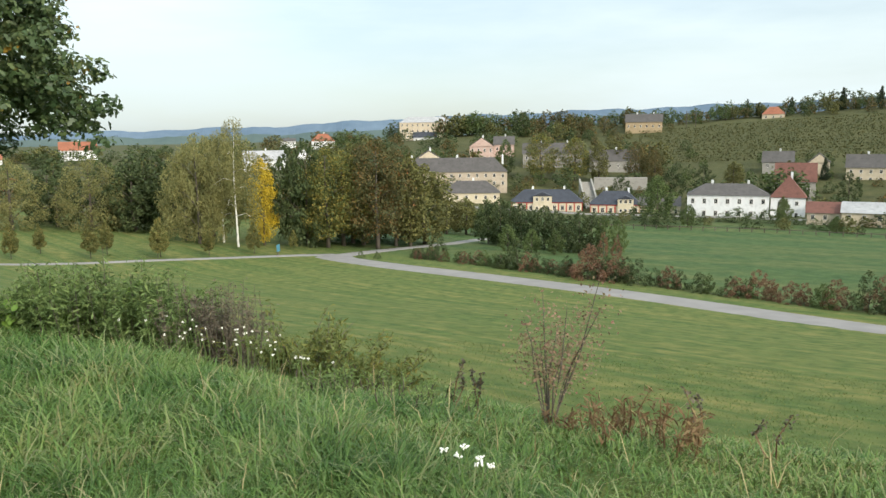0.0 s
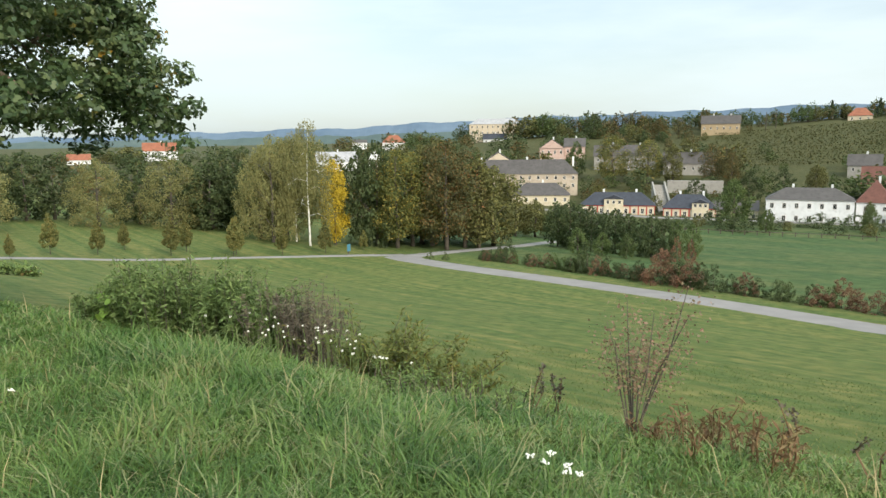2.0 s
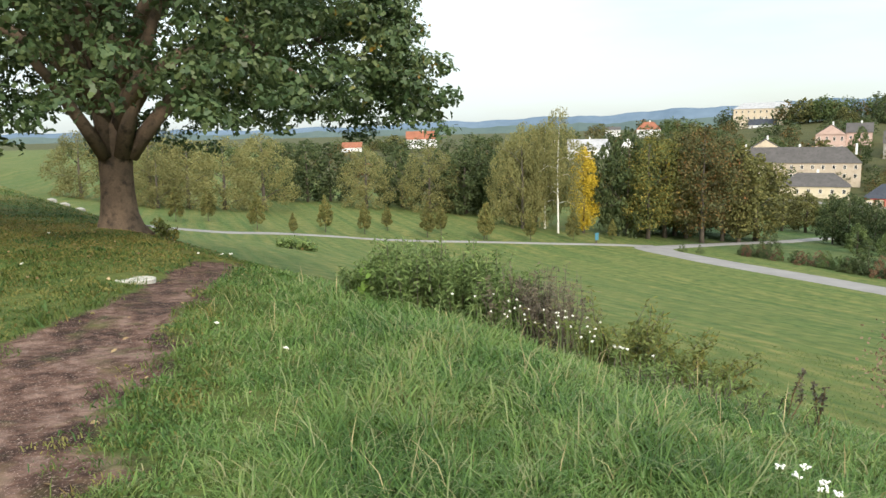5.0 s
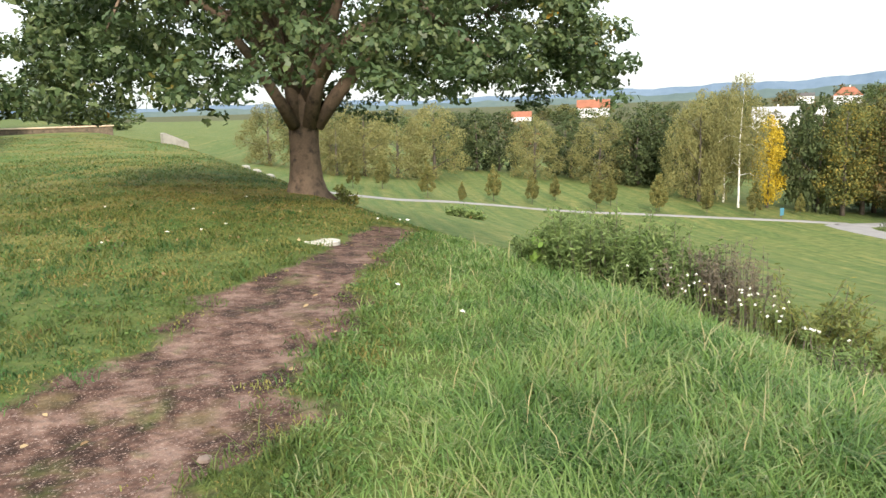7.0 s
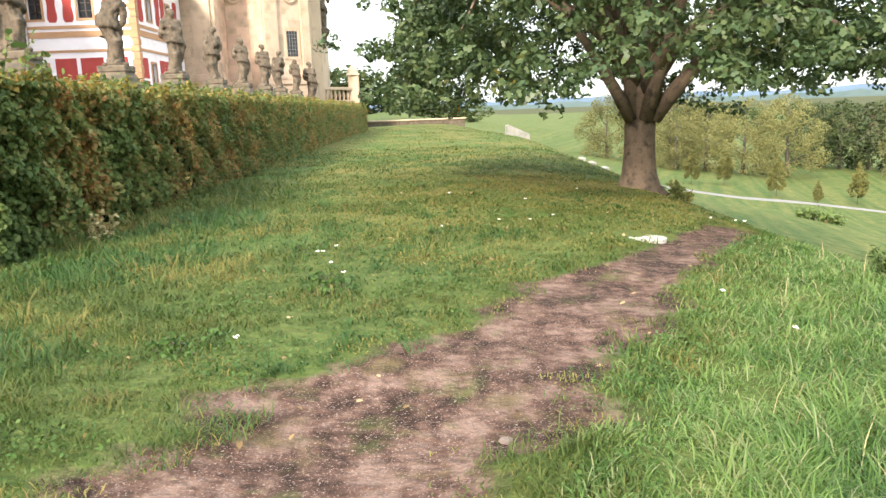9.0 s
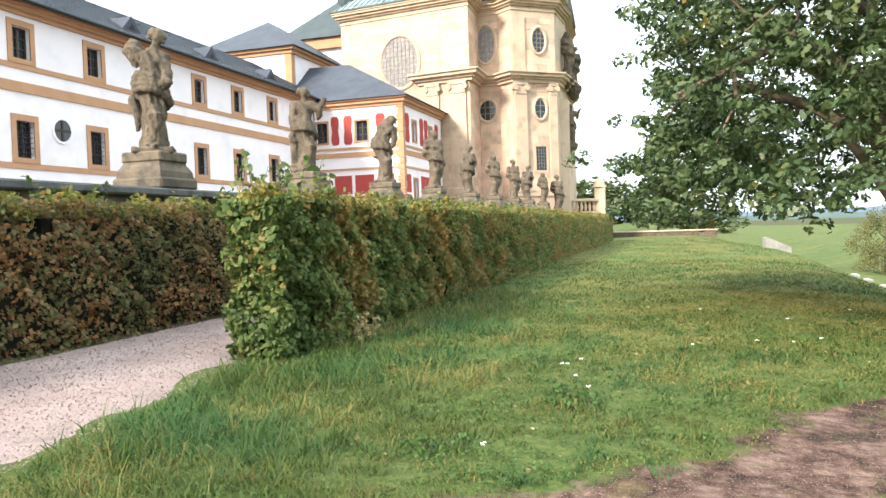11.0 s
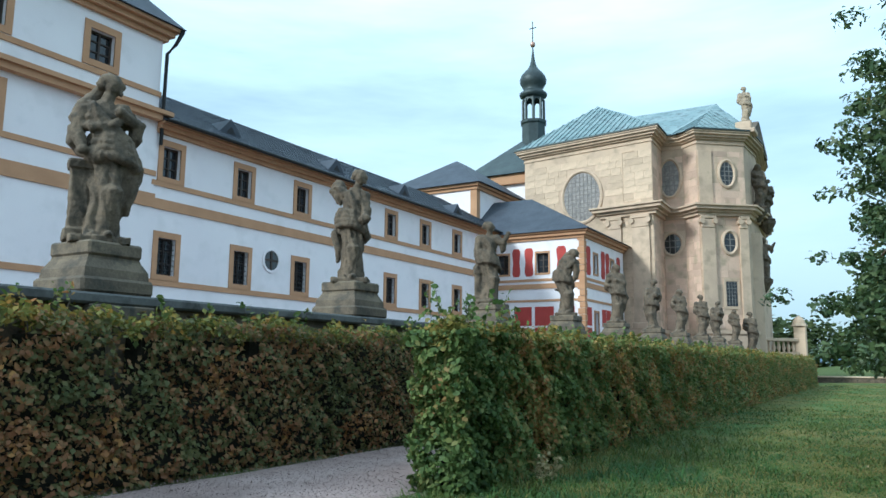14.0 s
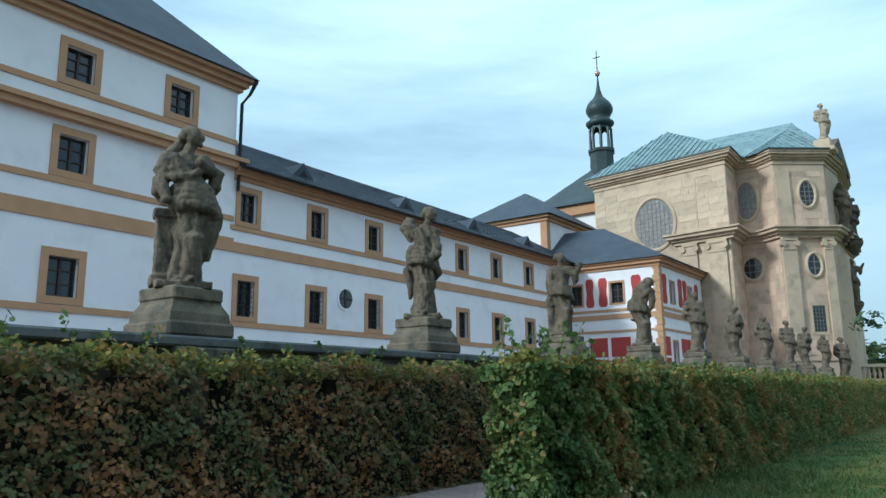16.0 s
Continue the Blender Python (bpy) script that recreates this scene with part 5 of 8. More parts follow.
bm = bmesh.new()
add_ring(bm, [[(-0.7, y_, -0.5), (0.75, y_, -0.5), (0.7, y_, 0.12), (0.55, y_, 0.2), (-0.6, y_, 0.72), (-0.7, y_, 0.66)] for y_ in (-0.25, 0.25)])
slab = tagged(part("stone_slab", bm, M["palestone"]), "pale tilted stone slab on the lawn", "stone")
slab.matrix_world = pose(5.6, 46.0, ground_at(5.6, 46.0), 0, 0, 12)
for x, y in ((8.4, 38.0), (8.9, 37.4), (8.0, 38.6)):
    st0 = tagged(part("boulder", lathe([(0.05, -0.1), (0.19, 0.02), (0.16, 0.14), (0.05, 0.19)], 8, sx=1.3), M["palestone"]), "pale boulder at the edge of the lawn", "stone", "boulders")
    st0.matrix_world = pose(x, y, ground_at(x, y), 5, 8, 40 * x)

# ---------------------------------------------------------------- hedges


def hedge(name, x0, x1, y0, y1, h, dens, label, near_green=None, seed=1, leafmat=None, gaps=()):
    """A clipped hedge: a twiggy core in the near-black of its inner shade, a shell of leaves and ragged shoots on top.
    """
    rng = np.random.default_rng(seed)
    t = thing(name, 0, 0, 0, label, "hedge", "hornbeam hedges")
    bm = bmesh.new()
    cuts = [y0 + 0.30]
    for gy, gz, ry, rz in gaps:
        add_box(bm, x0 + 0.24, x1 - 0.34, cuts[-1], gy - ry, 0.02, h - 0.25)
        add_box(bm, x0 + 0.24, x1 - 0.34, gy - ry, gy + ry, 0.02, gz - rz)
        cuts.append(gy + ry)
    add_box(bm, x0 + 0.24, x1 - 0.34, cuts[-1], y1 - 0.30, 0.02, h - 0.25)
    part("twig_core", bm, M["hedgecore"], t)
    L, Wd = y1 - y0, x1 - x0
    n_side = int(L * h * dens)
    def und(a, b):
        return 0.04 * np.sin(a * 1.7 + np.sin(a * 0.6)) + 0.045 * np.sin(a * 5.3 + b * 4 + 2 * np.sin(a)) + 0.06 * np.sin(b * 9.5 + a * 4.2 + 1.5 * np.sin(a * 3.1)) + 0.055 * np.sin(a * 13 + 3 * np.sin(b * 9))
    faces = []
    for xs, sg in ((x1, 1), (x0, -1)):
        k = n_side if sg == 1 else n_side // 5
        yy, zz = y0 + rng.random(k) ** 1.7 * L, rng.random(k) ** 0.9 * h
        xx = xs + sg * (und(yy, zz) - 0.24 * rng.random(k) ** 1.3)
        faces.append((np.stack([xx, yy, zz], 1), np.tile([sg, 0, 0.35], (k, 1))))
    k = int(L * Wd * dens * 0.7)
    yy, xx = y0 + rng.random(k) ** 1.5 * L, x0 + rng.random(k) * Wd
    zz = h + und(yy, xx) - 0.14 * rng.random(k) + 0.05 * rng.normal(size=k)
    tops = (np.stack([xx, yy, zz], 1), np.tile([0, 0, 1.0], (k, 1)))
    for ys, sg in ((y0, -1), (y1, 1)):
        k = int(Wd * h * dens * 1.8)
        xx, zz = x0 + rng.random(k) * Wd, rng.random(k) * h
        y_ = ys + sg * (und(xx + 3, zz) - 0.16 * rng.random(k) ** 1.5)
        faces.append((np.stack([xx, y_, zz], 1), np.tile([0, sg, 0.35], (k, 1))))
    pos, nrm = np.concatenate([a for a, _ in faces]), np.concatenate([b for _, b in faces])
    nrm = nrm + np.array([0, 0, 0.35]) + rng.normal(size=nrm.shape) * 0.75
    open_ = np.zeros(len(pos), bool)
    for gy, gz, ry, rz in gaps:
        open_ |= ((pos[:, 1] - gy) / ry) ** 2 + ((pos[:, 2] - gz) / rz) ** 2 + 0.25 * rng.normal(size=len(pos)) < 0.8
    pos, nrm = pos[~open_], nrm[~open_]
    green = np.zeros(len(pos), bool)
    if near_green:
        green = (pos[:, 1] < near_green + 0.35 * rng.normal(size=len(pos)))
    v, f = leaves_at(pos[~green], nrm[~green], 0.080, rng, 4, 0.35)
    tagged(quads_obj("leaves", v, 4, f, leafmat or M["hedgeleaf"], t), kind="stuff")
    if green.any():
        v, f = leaves_at(pos[green], nrm[green], 0.074, rng, 6, 0.35)
        tagged(quads_obj("young_leaves", v, 6, f, M["hedgegreen"], t, ), "fresher green leaves", kind="stuff")
    v, f = leaves_at(tops[0], tops[1] + rng.normal(size=tops[1].shape) * 0.8, 0.09, rng, 4)
    tagged(quads_obj("top_leaves", v, 4, f, M["hedgetop"], t), "yellowing leaves on top", kind="stuff")
    return t, rng


def shoots(t, rng, spots, material):
    """Unclipped leafy shoots standing above the hedge."""
    bm = bmesh.new()
    P, N = [], []
    for x, y, z, h in spots:
        tip = Vector((x + rng.normal() * h * 0.35, y + rng.normal() * h * 0.35, z + h))
        b0 = Vector((x, y, z - 0.2))
        mid = b0.lerp(tip, 0.5) + Vector((rng.normal() * 0.05, rng.normal() * 0.05, 0.05))
        add_tube(bm, [b0, mid, tip], [0.008, 0.006, 0.003], 4)
        for u in np.linspace(0.25, 1, int(6 + h * 22)):
            q = b0.lerp(mid, u * 2) if u < 0.5 else mid.lerp(tip, u * 2 - 1)
            P.append(q + Vector(rng.normal(size=3) * 0.03))
            N.append(rng.normal(size=3) + np.array([0, 0, 0.6]))
    tagged(part("shoot_growth", bm, M["bark2"], t), "thin unclipped shoots", kind="stuff")
    v, f = leaves_at(np.array([tuple(p) for p in P]), np.array(N), 0.085, rng)
    tagged(quads_obj("shoot_leaves", v, 6, f, material, t), kind="stuff")


hr, rng = hedge("hedge", -5.25, -4.5, 8.0, 60.0, 1.98, 800, "long clipped hornbeam hedge turning brown and yellow", near_green=9.3, seed=2)
sp = [(-5.0 + rng.normal() * 0.25, 8.3 + rng.random() * 1.6, 1.95, 0.25 + 0.5 * rng.random()) for _ in range(16)]
sp += [(-5.0 + rng.normal() * 0.3, 9 + rng.random() * 26, 1.98, 0.1 + 0.16 * rng.random()) for _ in range(110)]
shoots(hr, rng, sp, M["hedgegreen"])
hl, rng = hedge("hedge", -9.0, -8.1, -5.0, 34.0, 2.12, 780, "clipped russet hornbeam hedge in front of the terrace wall", seed=3, leafmat=M["brownhedge"], gaps=((4.6, 1.95, 0.3, 0.22), (6.15, 1.85, 0.26, 0.5), (8.1, 1.8, 0.25, 0.14), (12.3, 2.0, 0.35, 0.3)))
sp = [(-8.5 + rng.normal() * 0.2, -2 + rng.random() * 22, 2.1, 0.12 + 0.3 * rng.random()) for _ in range(60)]
shoots(hl, rng, sp, M["hedgegreen"])

# ---------------------------------------------------------------- the oak


def make_oak():
    rng = np.random.default_rng(21)
    ox, oy = 4.45, 15.6
    oz = ground_at(ox, oy) - 0.05
    t = thing("oak_tree", ox, oy, oz, "spreading old oak with dense green lobed foliage", "tree")
    # trunk with root flare and furrows
    bm = bmesh.new()
    rings = []
    n = 30
    for z, r in ((-0.15, 0.62), (0.0, 0.50), (0.12, 0.42), (0.35, 0.355), (0.7, 0.315), (1.1, 0.30), (1.5, 0.305), (1.75, 0.33), (2.0, 0.35), (2.4, 0.31), (3.2, 0.27), (4.2, 0.22), (5.6, 0.16), (7.5, 0.09)):
        ring = []
        for k in range(n):
            a = 2 * math.pi * k / n
            root = 0.16 * max(0, math.cos(5 * a + 0.6)) * math.exp(-max(z, 0) * 4.5)
            furrow = 0.034 * math.sin(11 * a + 1.5 * math.sin(z * 1.7)) + 0.026 * math.sin(17 * a + z)
            rr = r * (1 + root + furrow)
            ring.append((rr * math.cos(a) + 0.02 * z, rr * math.sin(a) + 0.04 * math.sin(z), z))
        rings.append(ring)
    add_ring(bm, rings)
    part("trunk", bm, M["bark"], t, "thick furrowed brown trunk", smooth=True)
    for k, (ex, ey, ez, r0) in enumerate(((1.9, -1.2, 3.6, 0.15), (-1.7, -0.9, 3.5, 0.12), (0.6, -1.6, 4.4, 0.14), (-0.7, -0.4, 4.8, 0.16), (2.6, 0.4, 3.9, 0.14))):
        bm = bmesh.new()
        add_tube(bm, [(0.12 * ex, 0.12 * ey, 1.5), (0.35 * ex, 0.35 * ey, 1.5 + 0.3 * (ez - 1.5)), (0.7 * ex, 0.7 * ey, 1.5 + 0.72 * (ez - 1.5)), (ex, ey, ez)], [r0 * 1.2, r0, r0 * 0.8, r0 * 0.5], 9)
        part("limb", bm, M["bark"], t, smooth=True)
    tips = []
    for i in range(15):
        az = 2 * math.pi * i / 15 * 1.0 + rng.normal() * 0.12
        low_ = i % 3
        z0 = (1.75, 2.4, 3.4)[low_] + rng.random() * 0.3
        reach = (4.3, 4.2, 3.3)[low_] + rng.random() * 0.9
        end = (3.6, 6.0, 9.2)[low_] + rng.normal() * 0.5
        d = Vector((math.cos(az), math.sin(az), 0))
        pts = [Vector((0.05, 0, z0)), d * reach * 0.18 + Vector((0, 0, z0 + (end - z0) * 0.35 + 0.35)), d * reach * 0.45 + Vector((0, 0, z0 + (end - z0) * 0.7 + 0.25)), d * reach * 0.75 + Vector((rng.normal() * 0.4, rng.normal() * 0.4, end)), d * reach + Vector((rng.normal() * 0.4, rng.normal() * 0.4, end - (0.9, 0.3, -0.6)[low_]))]
        r0 = (0.2, 0.2, 0.16)[low_]
        bm = bmesh.new()
        add_tube(bm, pts, [r0, r0 * 0.8, r0 * 0.55, r0 * 0.33, 0.025], 8)
        for k in range(7):
            u = 1.2 + 2.6 * rng.random()
            b0 = pts[int(u)].lerp(pts[int(u) + 1], u % 1)
            e = b0 + Vector(rng.normal(size=3)) * 0.75 + d * 0.7 - Vector((0, 0, 0.25 if low_ == 0 else -0.2))
            add_tube(bm, [b0, b0.lerp(e, 0.5) + Vector(rng.normal(size=3)) * 0.12, e], [0.05, 0.035, 0.012], 5)
            tips.append(e)
        part("limb", bm, M["bark"], t, smooth=True)
        tips += pts[3:]
    # clumps of foliage
    C_, R_ = [], []
    for p in tips:
        C_.append(tuple(p))
        R_.append(0.55 + 0.45 * rng.random())
    for k in range(240):
        a, u = rng.random() * 2 * math.pi, rng.random()
        el = math.asin(2 * u - 1)
        z = 6.4 + 5.2 * math.sin(el)
        rr = (0.84 + 0.16 * rng.random()) * math.cos(el) * (1 - 0.055 * max(0, z - 4.5))
        x, y = 0.33 + 5.9 * math.cos(a) * rr, -0.2 + 5.3 * math.sin(a) * rr
        if z < 2.6:
            continue
        C_.append((x, y, z))
        R_.append(0.45 + 0.6 * rng.random())
    for k in range(96):
        a = 2 * math.pi * k / 96 + rng.normal() * 0.05
        rr = 5.25 + rng.normal() * 0.4
        C_.append((0.33 + rr * math.cos(a) * 1.06, -0.2 + rr * math.sin(a), 2.5 + 0.5 * rng.normal()))
        R_.append(0.35 + 0.4 * rng.random())
    for k in range(115):
        a, rr = rng.random() * 2 * math.pi, 5.0 * rng.random() ** 0.6
        C_.append((0.5 + rr * math.cos(a), -0.2 + rr * math.sin(a), 4.0 + 5.5 * rng.random()))
        R_.append(0.45 + 0.5 * rng.random())
    for k in range(125):
        a, rr = rng.random() * 2 * math.pi, 2.4 + 2.9 * rng.random()
        C_.append((0.4 + rr * math.cos(a), rr * math.sin(a), 2.5 + 2.0 * rng.random() + 0.4 * (rr < 3.2)))
        R_.append(0.45 + 0.5 * rng.random())
    # a bough that droops low on the valley side
    for k in range(26):
        a, u = radians(-46 + 14 * rng.normal() * 0.5), rng.random()
        C_.append((0.62 + (5.35 + 0.25 * rng.normal()) * math.cos(a), -0.2 + (5.35 + 0.25 * rng.normal()) * math.sin(a), 1.75 + 2.6 * u))
        R_.append(0.34 + 0.25 * rng.random())
    Cn, Rn = [], []
    for c, r in zip(C_, R_):
        if c[2] < 1.9 or (math.hypot(c[0], c[1]) < 2.3 and c[2] < 4.3) or (math.hypot(c[0] + 0.5, c[1] + 1.4) < 1.7 and c[2] < 3.6):
            continue
        # the crown is widest at its drooping lower boughs and uneven above
        lim = np.interp(c[2], [2.6, 4.4, 6.4, 8, 12], [5.7, 5.0, 5.2, 4.7, 2.6]) * (0.9 + 0.1 * rng.random())
        q = lim / max(lim, math.hypot(c[0] - 0.42, c[1] + 0.2))
        c = (0.42 + (c[0] - 0.42) * q, -0.2 + (c[1] + 0.2) * q, c[2])
        for k in range(3 if r < 0.6 else 5):
            o = rng.normal(size=3) * r * 0.6
            Cn.append((c[0] + o[0], c[1] + o[1], c[2] + o[2] * 0.5))
            q = 0.22 + 0.20 * rng.random()
            Rn.append((q, q, q * 0.55))
    v, f = leaf_cloud(Cn, Rn, 122000, 0.123, rng, flat=1.0, shell=0.25, shape=8, up=0.55)
    tagged(quads_obj("crown", v, 8, f, M["oakleaf"], t), "dense dark green lobed leaves, a few yellow", kind="stuff")
    # two broken bare twigs
    bm = bmesh.new()
    add_tube(bm, [(0.3, -0.5, 2.6), (0.42, -0.62, 3.0), (0.5, -0.6, 3.4), (0.75, -0.65, 3.5)], [0.03, 0.028, 0.024, 0.012], 6)
    part("bare_twig", bm, M["birchbark"], t, "pale broken twig")
    return t



oak = make_oak()
lid = tagged(part("manhole_cover", lathe([(0.225, -0.06), (0.23, 0.005), (0.222, 0.014), (0.19, 0.016), (0.18, 0.011)], 28), M["manhole"], smooth=False), "round pale concrete shaft cover beside the footpath", "manhole cover")
lid.matrix_world = pose(2.66, 8.9, ground_at(2.66, 8.9) - 0.028 - 0.05 * float(path_mask(2.66, 8.9)), -2, 2, 0)

# ---------------------------------------------------------------- near grass
M["grass"] = leaf_mat("meadow_grass_blades", [(0.0, (0.037, 0.088, 0.023)), (0.3, (0.077, 0.153, 0.039)), (0.6, (0.137, 0.229, 0.060)), (0.84, (0.217, 0.292, 0.093)), (0.94, (0.273, 0.267, 0.111)), (1.0, (0.353, 0.305, 0.150))], 0.4, 0.42, 0, 1.3, 0.45)
M["lawn"] = leaf_mat("lawn_grass_blades", [(0.0, (0.039, 0.074, 0.016)), (0.4, (0.076, 0.114, 0.026)), (0.72, (0.119, 0.150, 0.038)), (0.88, (0.153, 0.130, 0.041)), (1.0, (0.175, 0.110, 0.041))], 0.4, 0.5, 0, 1.6, 0.45)


def blades(name, x, y, h, w, lean, rng, material, label, heading=None, arch=False):
    """Grass blades rooted on the ground: short ones of two faces, arching ones of three that bow over."""
    n = len(x)
    h = np.where(np.hypot(x - 2.66, y - 8.9) < 0.42, 0.006, h)
    z = ground_z(x, y) - 0.01 + np.maximum(0, 0.03 * np.sin(x * 1.9 + 1.3 * np.sin(y * 1.1)) * np.sin(y * 2.3 + np.sin(x)))
    a = rng.random(n) * 2 * np.pi if heading is None else heading
    dx, dy = np.cos(a), np.sin(a)
    # the blade's edge is turned a little, so that blades do not all lie flat to their bend
    tw = a + np.pi / 2 + 0.5 * rng.normal(size=n)
    side = np.stack([np.cos(tw), np.sin(tw), np.zeros(n)], 1) * w[:, None] * 0.5
    segs = 3 if arch else 2
    rows, p = [], np.stack([x, y, z], 1)
    for k in range(segs + 1):
        if k:
            u = k / segs
            th = np.minimum(0.10 + lean * (0.12 + 1.1 * u * u), 2.7)
            p = p + (h / segs)[:, None] * np.stack([dx * np.sin(th), dy * np.sin(th), np.cos(th)], 1)
        if k == segs:
            rows.append(p)
        else:
            s_ = side * (1.0, 0.9, 0.62)[k]
            rows += [p - s_, p + s_]
    m = len(rows)
    V = np.stack(rows, 1).reshape(-1, 3)
    base = np.arange(n)[:, None] * m
    quads = [[2 * k, 2 * k + 1, 2 * k + 3, 2 * k + 2] for k in range(segs - 1)] + [[m - 3, m - 2, m - 1]]
    lens = np.array([len(q) for q in quads])
    me = bpy.data.meshes.new(name)
    me.vertices.add(len(V))
    me.vertices.foreach_set("co", V.astype(np.float32).ravel())
    loops = np.concatenate([base + np.array(q) for q in quads], 1)
    me.loops.add(n * lens.sum())
    me.loops.foreach_set("vertex_index", loops.astype(np.int32).ravel())
    me.polygons.add(n * len(quads))
    st = (np.arange(n)[:, None] * lens.sum() + np.r_[0, np.cumsum(lens)[:-1]]).ravel()
    me.polygons.foreach_set("loop_start", st.astype(np.int32))
    me.update(calc_edges=True)
    me.materials.append(material)
    return tagged(new(name, me), label, "grass", kind="stuff")


def polar(n, r0, r1, a0, a1, p, rng):
    r = (r0 ** p + rng.random(n) * (r1 ** p - r0 ** p)) ** (1 / p)
    a = np.radians(a0 + rng.random(n) * (a1 - a0))
    return r * np.sin(a), r * np.cos(a), r


def tuft_height(x, y):
    """Patchy growth: taller towards the bank edge, short on the lawn."""
    patch = 0.5 + 0.5 * np.sin(x * 1.7 + 2 * np.sin(y * 0.9)) * np.sin(y * 1.3 + 1.5 * np.sin(x * 1.1 + 1))
    return patch


rng = np.random.default_rng(5)
tx, ty, tr_ = polar(6500, 1.4, 15, 12, 104, 1.0, rng)
own = rng.integers(0, len(tx), 205000)
bow = (2 * np.pi * rng.random(len(tx)))[own]
off = rng.normal(size=(len(own), 2)) * (0.034 + 0.012 * tr_[own])[:, None]
x, y = tx[own] + off[:, 0], ty[own] + off[:, 1]
r = np.hypot(x, y)
tuft = (0.55 + 0.95 * rng.random(len(tx)) ** 1.5)[own]
way = np.arctan2(off[:, 1] + 0.09 * np.sin(bow), off[:, 0] + 0.09 * np.cos(bow)) + 0.6 * rng.normal(size=len(x))
side_ = x - path_centre(y)
keep = (path_mask(x, y) < 0.35 + 0.25 * rng.random(len(x))) & (side_ > 0.4) & (x * 0.9962 + y * 0.0872 - 0.1 * np.clip(y - 2, 0, 14) < 6.6)
x, y, r, side_, tuft, way = x[keep], y[keep], r[keep], side_[keep], tuft[keep], way[keep]
grow = np.clip((side_ - 0.7) / 2.2, 0.0, 1) * np.clip(1.7 - y / 9, 0.35, 1)
edge = np.clip((np.interp(y, [-2, 0.5, 1.6, 2.6, 4, 7], [2.9, 3.25, 3.65, 4.0, 4.6, 6.5]) - x) / 0.6, 0.22, 1)
h = (0.06 + 0.185 * grow * edge) * (0.6 + 0.6 * tuft_height(x, y)) * tuft * (0.5 + 0.8 * rng.random(len(x)))
blades("tall_grass", x, y, h, 0.0046 + 0.0008 * r, 0.7 + 1.7 * rng.random(len(x)) ** 0.7, rng, M["grass"], "tall tufted green grass bowing over on the bank", way, True)
# some blades repeated in a pale colour that paints highlights on the grass
pale = rng.random(len(x)) < 0.10
M["pale"] = leaf_mat("highlight_grass_blades", [(0.0, (0.166, 0.221, 0.090)), (0.6, (0.262, 0.289, 0.138)), (1.0, (0.317, 0.275, 0.151))], 0.4, 0.45, 0, 2.0)
blades("pale_grass", x[pale] + 0.02, y[pale], h[pale] * 1.15, 0.0045 + 0.0009 * r[pale], 0.8 + 1.5 * rng.random(pale.sum()), rng, M["pale"], "bent blades coloured pale for highlights among the tall grass", None, True)
x, y, r = polar(400000, 1.4, 30, -60, 62, 0.6, rng)
cxp = path_centre(y)
tuffet = np.sin(x * 3.1 + 2 * np.sin(y * 2.3)) * np.sin(y * 3.7 + 2 * np.sin(x * 1.9)) > 0.55
keep = ((path_mask(x, y) < 0.25 + 0.6 * rng.random(len(x)) ** 1.5) | (tuffet & (rng.random(len(x)) < 0.75) & (path_mask(x, y) < 0.97))) & (x < cxp + 1.5) & (x * 0.9962 + y * 0.0872 - 0.1 * np.clip(y - 2, 0, 14) < 6.6) & (x > gravel_edge(y) + 0.06 * rng.normal(size=len(x)))
x, y, r = x[keep], y[keep], r[keep]
h = (0.055 + 0.07 * tuft_height(x * 1.2, y * 1.2) * (0.5 + 0.5 * np.sin(x * 5.1 + 2 * np.sin(y * 4.3)) ** 2) + 0.13 * np.clip((-1.6 - x) / 1.6, 0, 1) * (y < 16)) * (0.5 + rng.random(len(x)))
under = np.clip(1 - np.hypot(x - 4.45, y - 15.6) / 5.5, 0, 1)
h = h * (1 - 0.65 * under) * np.clip(0.75 + 0.75 * np.sin(7.3 * x + 2.2 * np.sin(5.1 * y)) * np.sin(8.1 * y + 2 * np.sin(6.2 * x)), 0.35, 1.5)
M["drylawn"] = leaf_mat("yellowed_lawn_blades", [(0.0, (0.138, 0.163, 0.043)), (0.5, (0.202, 0.194, 0.057)), (0.85, (0.258, 0.202, 0.069)), (1.0, (0.249, 0.150, 0.060))], 0.4, 0.6, 0, 0.8)
M["cool"] = leaf_mat("lush_lawn_blades", [(0.0, (0.028, 0.075, 0.021)), (0.5, (0.053, 0.119, 0.033)), (1.0, (0.088, 0.167, 0.048))], 0.4, 0.5, 0, 1.6)


def patches(x, y, f, ph):
    return np.sin(f * x + 1.8 * np.sin(f * 0.7 * y + ph)) * np.sin(f * 1.1 * y + 1.6 * np.sin(f * 0.6 * x + 2 * ph))


dry = patches(x, y, 1.5, 0.4) + 0.5 * patches(x, y, 4.2, 1.4) + 0.35 * rng.normal(size=len(x)) + 0.5 * np.exp(-((x - path_centre(y) + 1.1) / 0.5) ** 2) > 0.72
cool = ~dry & (patches(x, y, 1.1, 2.0) + 0.4 * rng.normal(size=len(x)) > 0.35)
for pick, mt_, lb, nm in ((~dry & ~cool, M["lawn"], "short trodden lawn grass beside the footpath", "lawn_grass"), (dry, M["drylawn"], "yellow-brown dry patches of lawn grass", "dry_lawn_grass"), (cool, M["cool"], "lush dark green patches of lawn grass", "lush_lawn_grass")):
    blades(nm, x[pick], y[pick], h[pick], 0.0034 + 0.0009 * r[pick], 0.6 + 1.6 * rng.random(pick.sum()), rng, mt_, lb)
x, y, r = polar(80000, 6, 24, -16, 20, 1.0, rng)
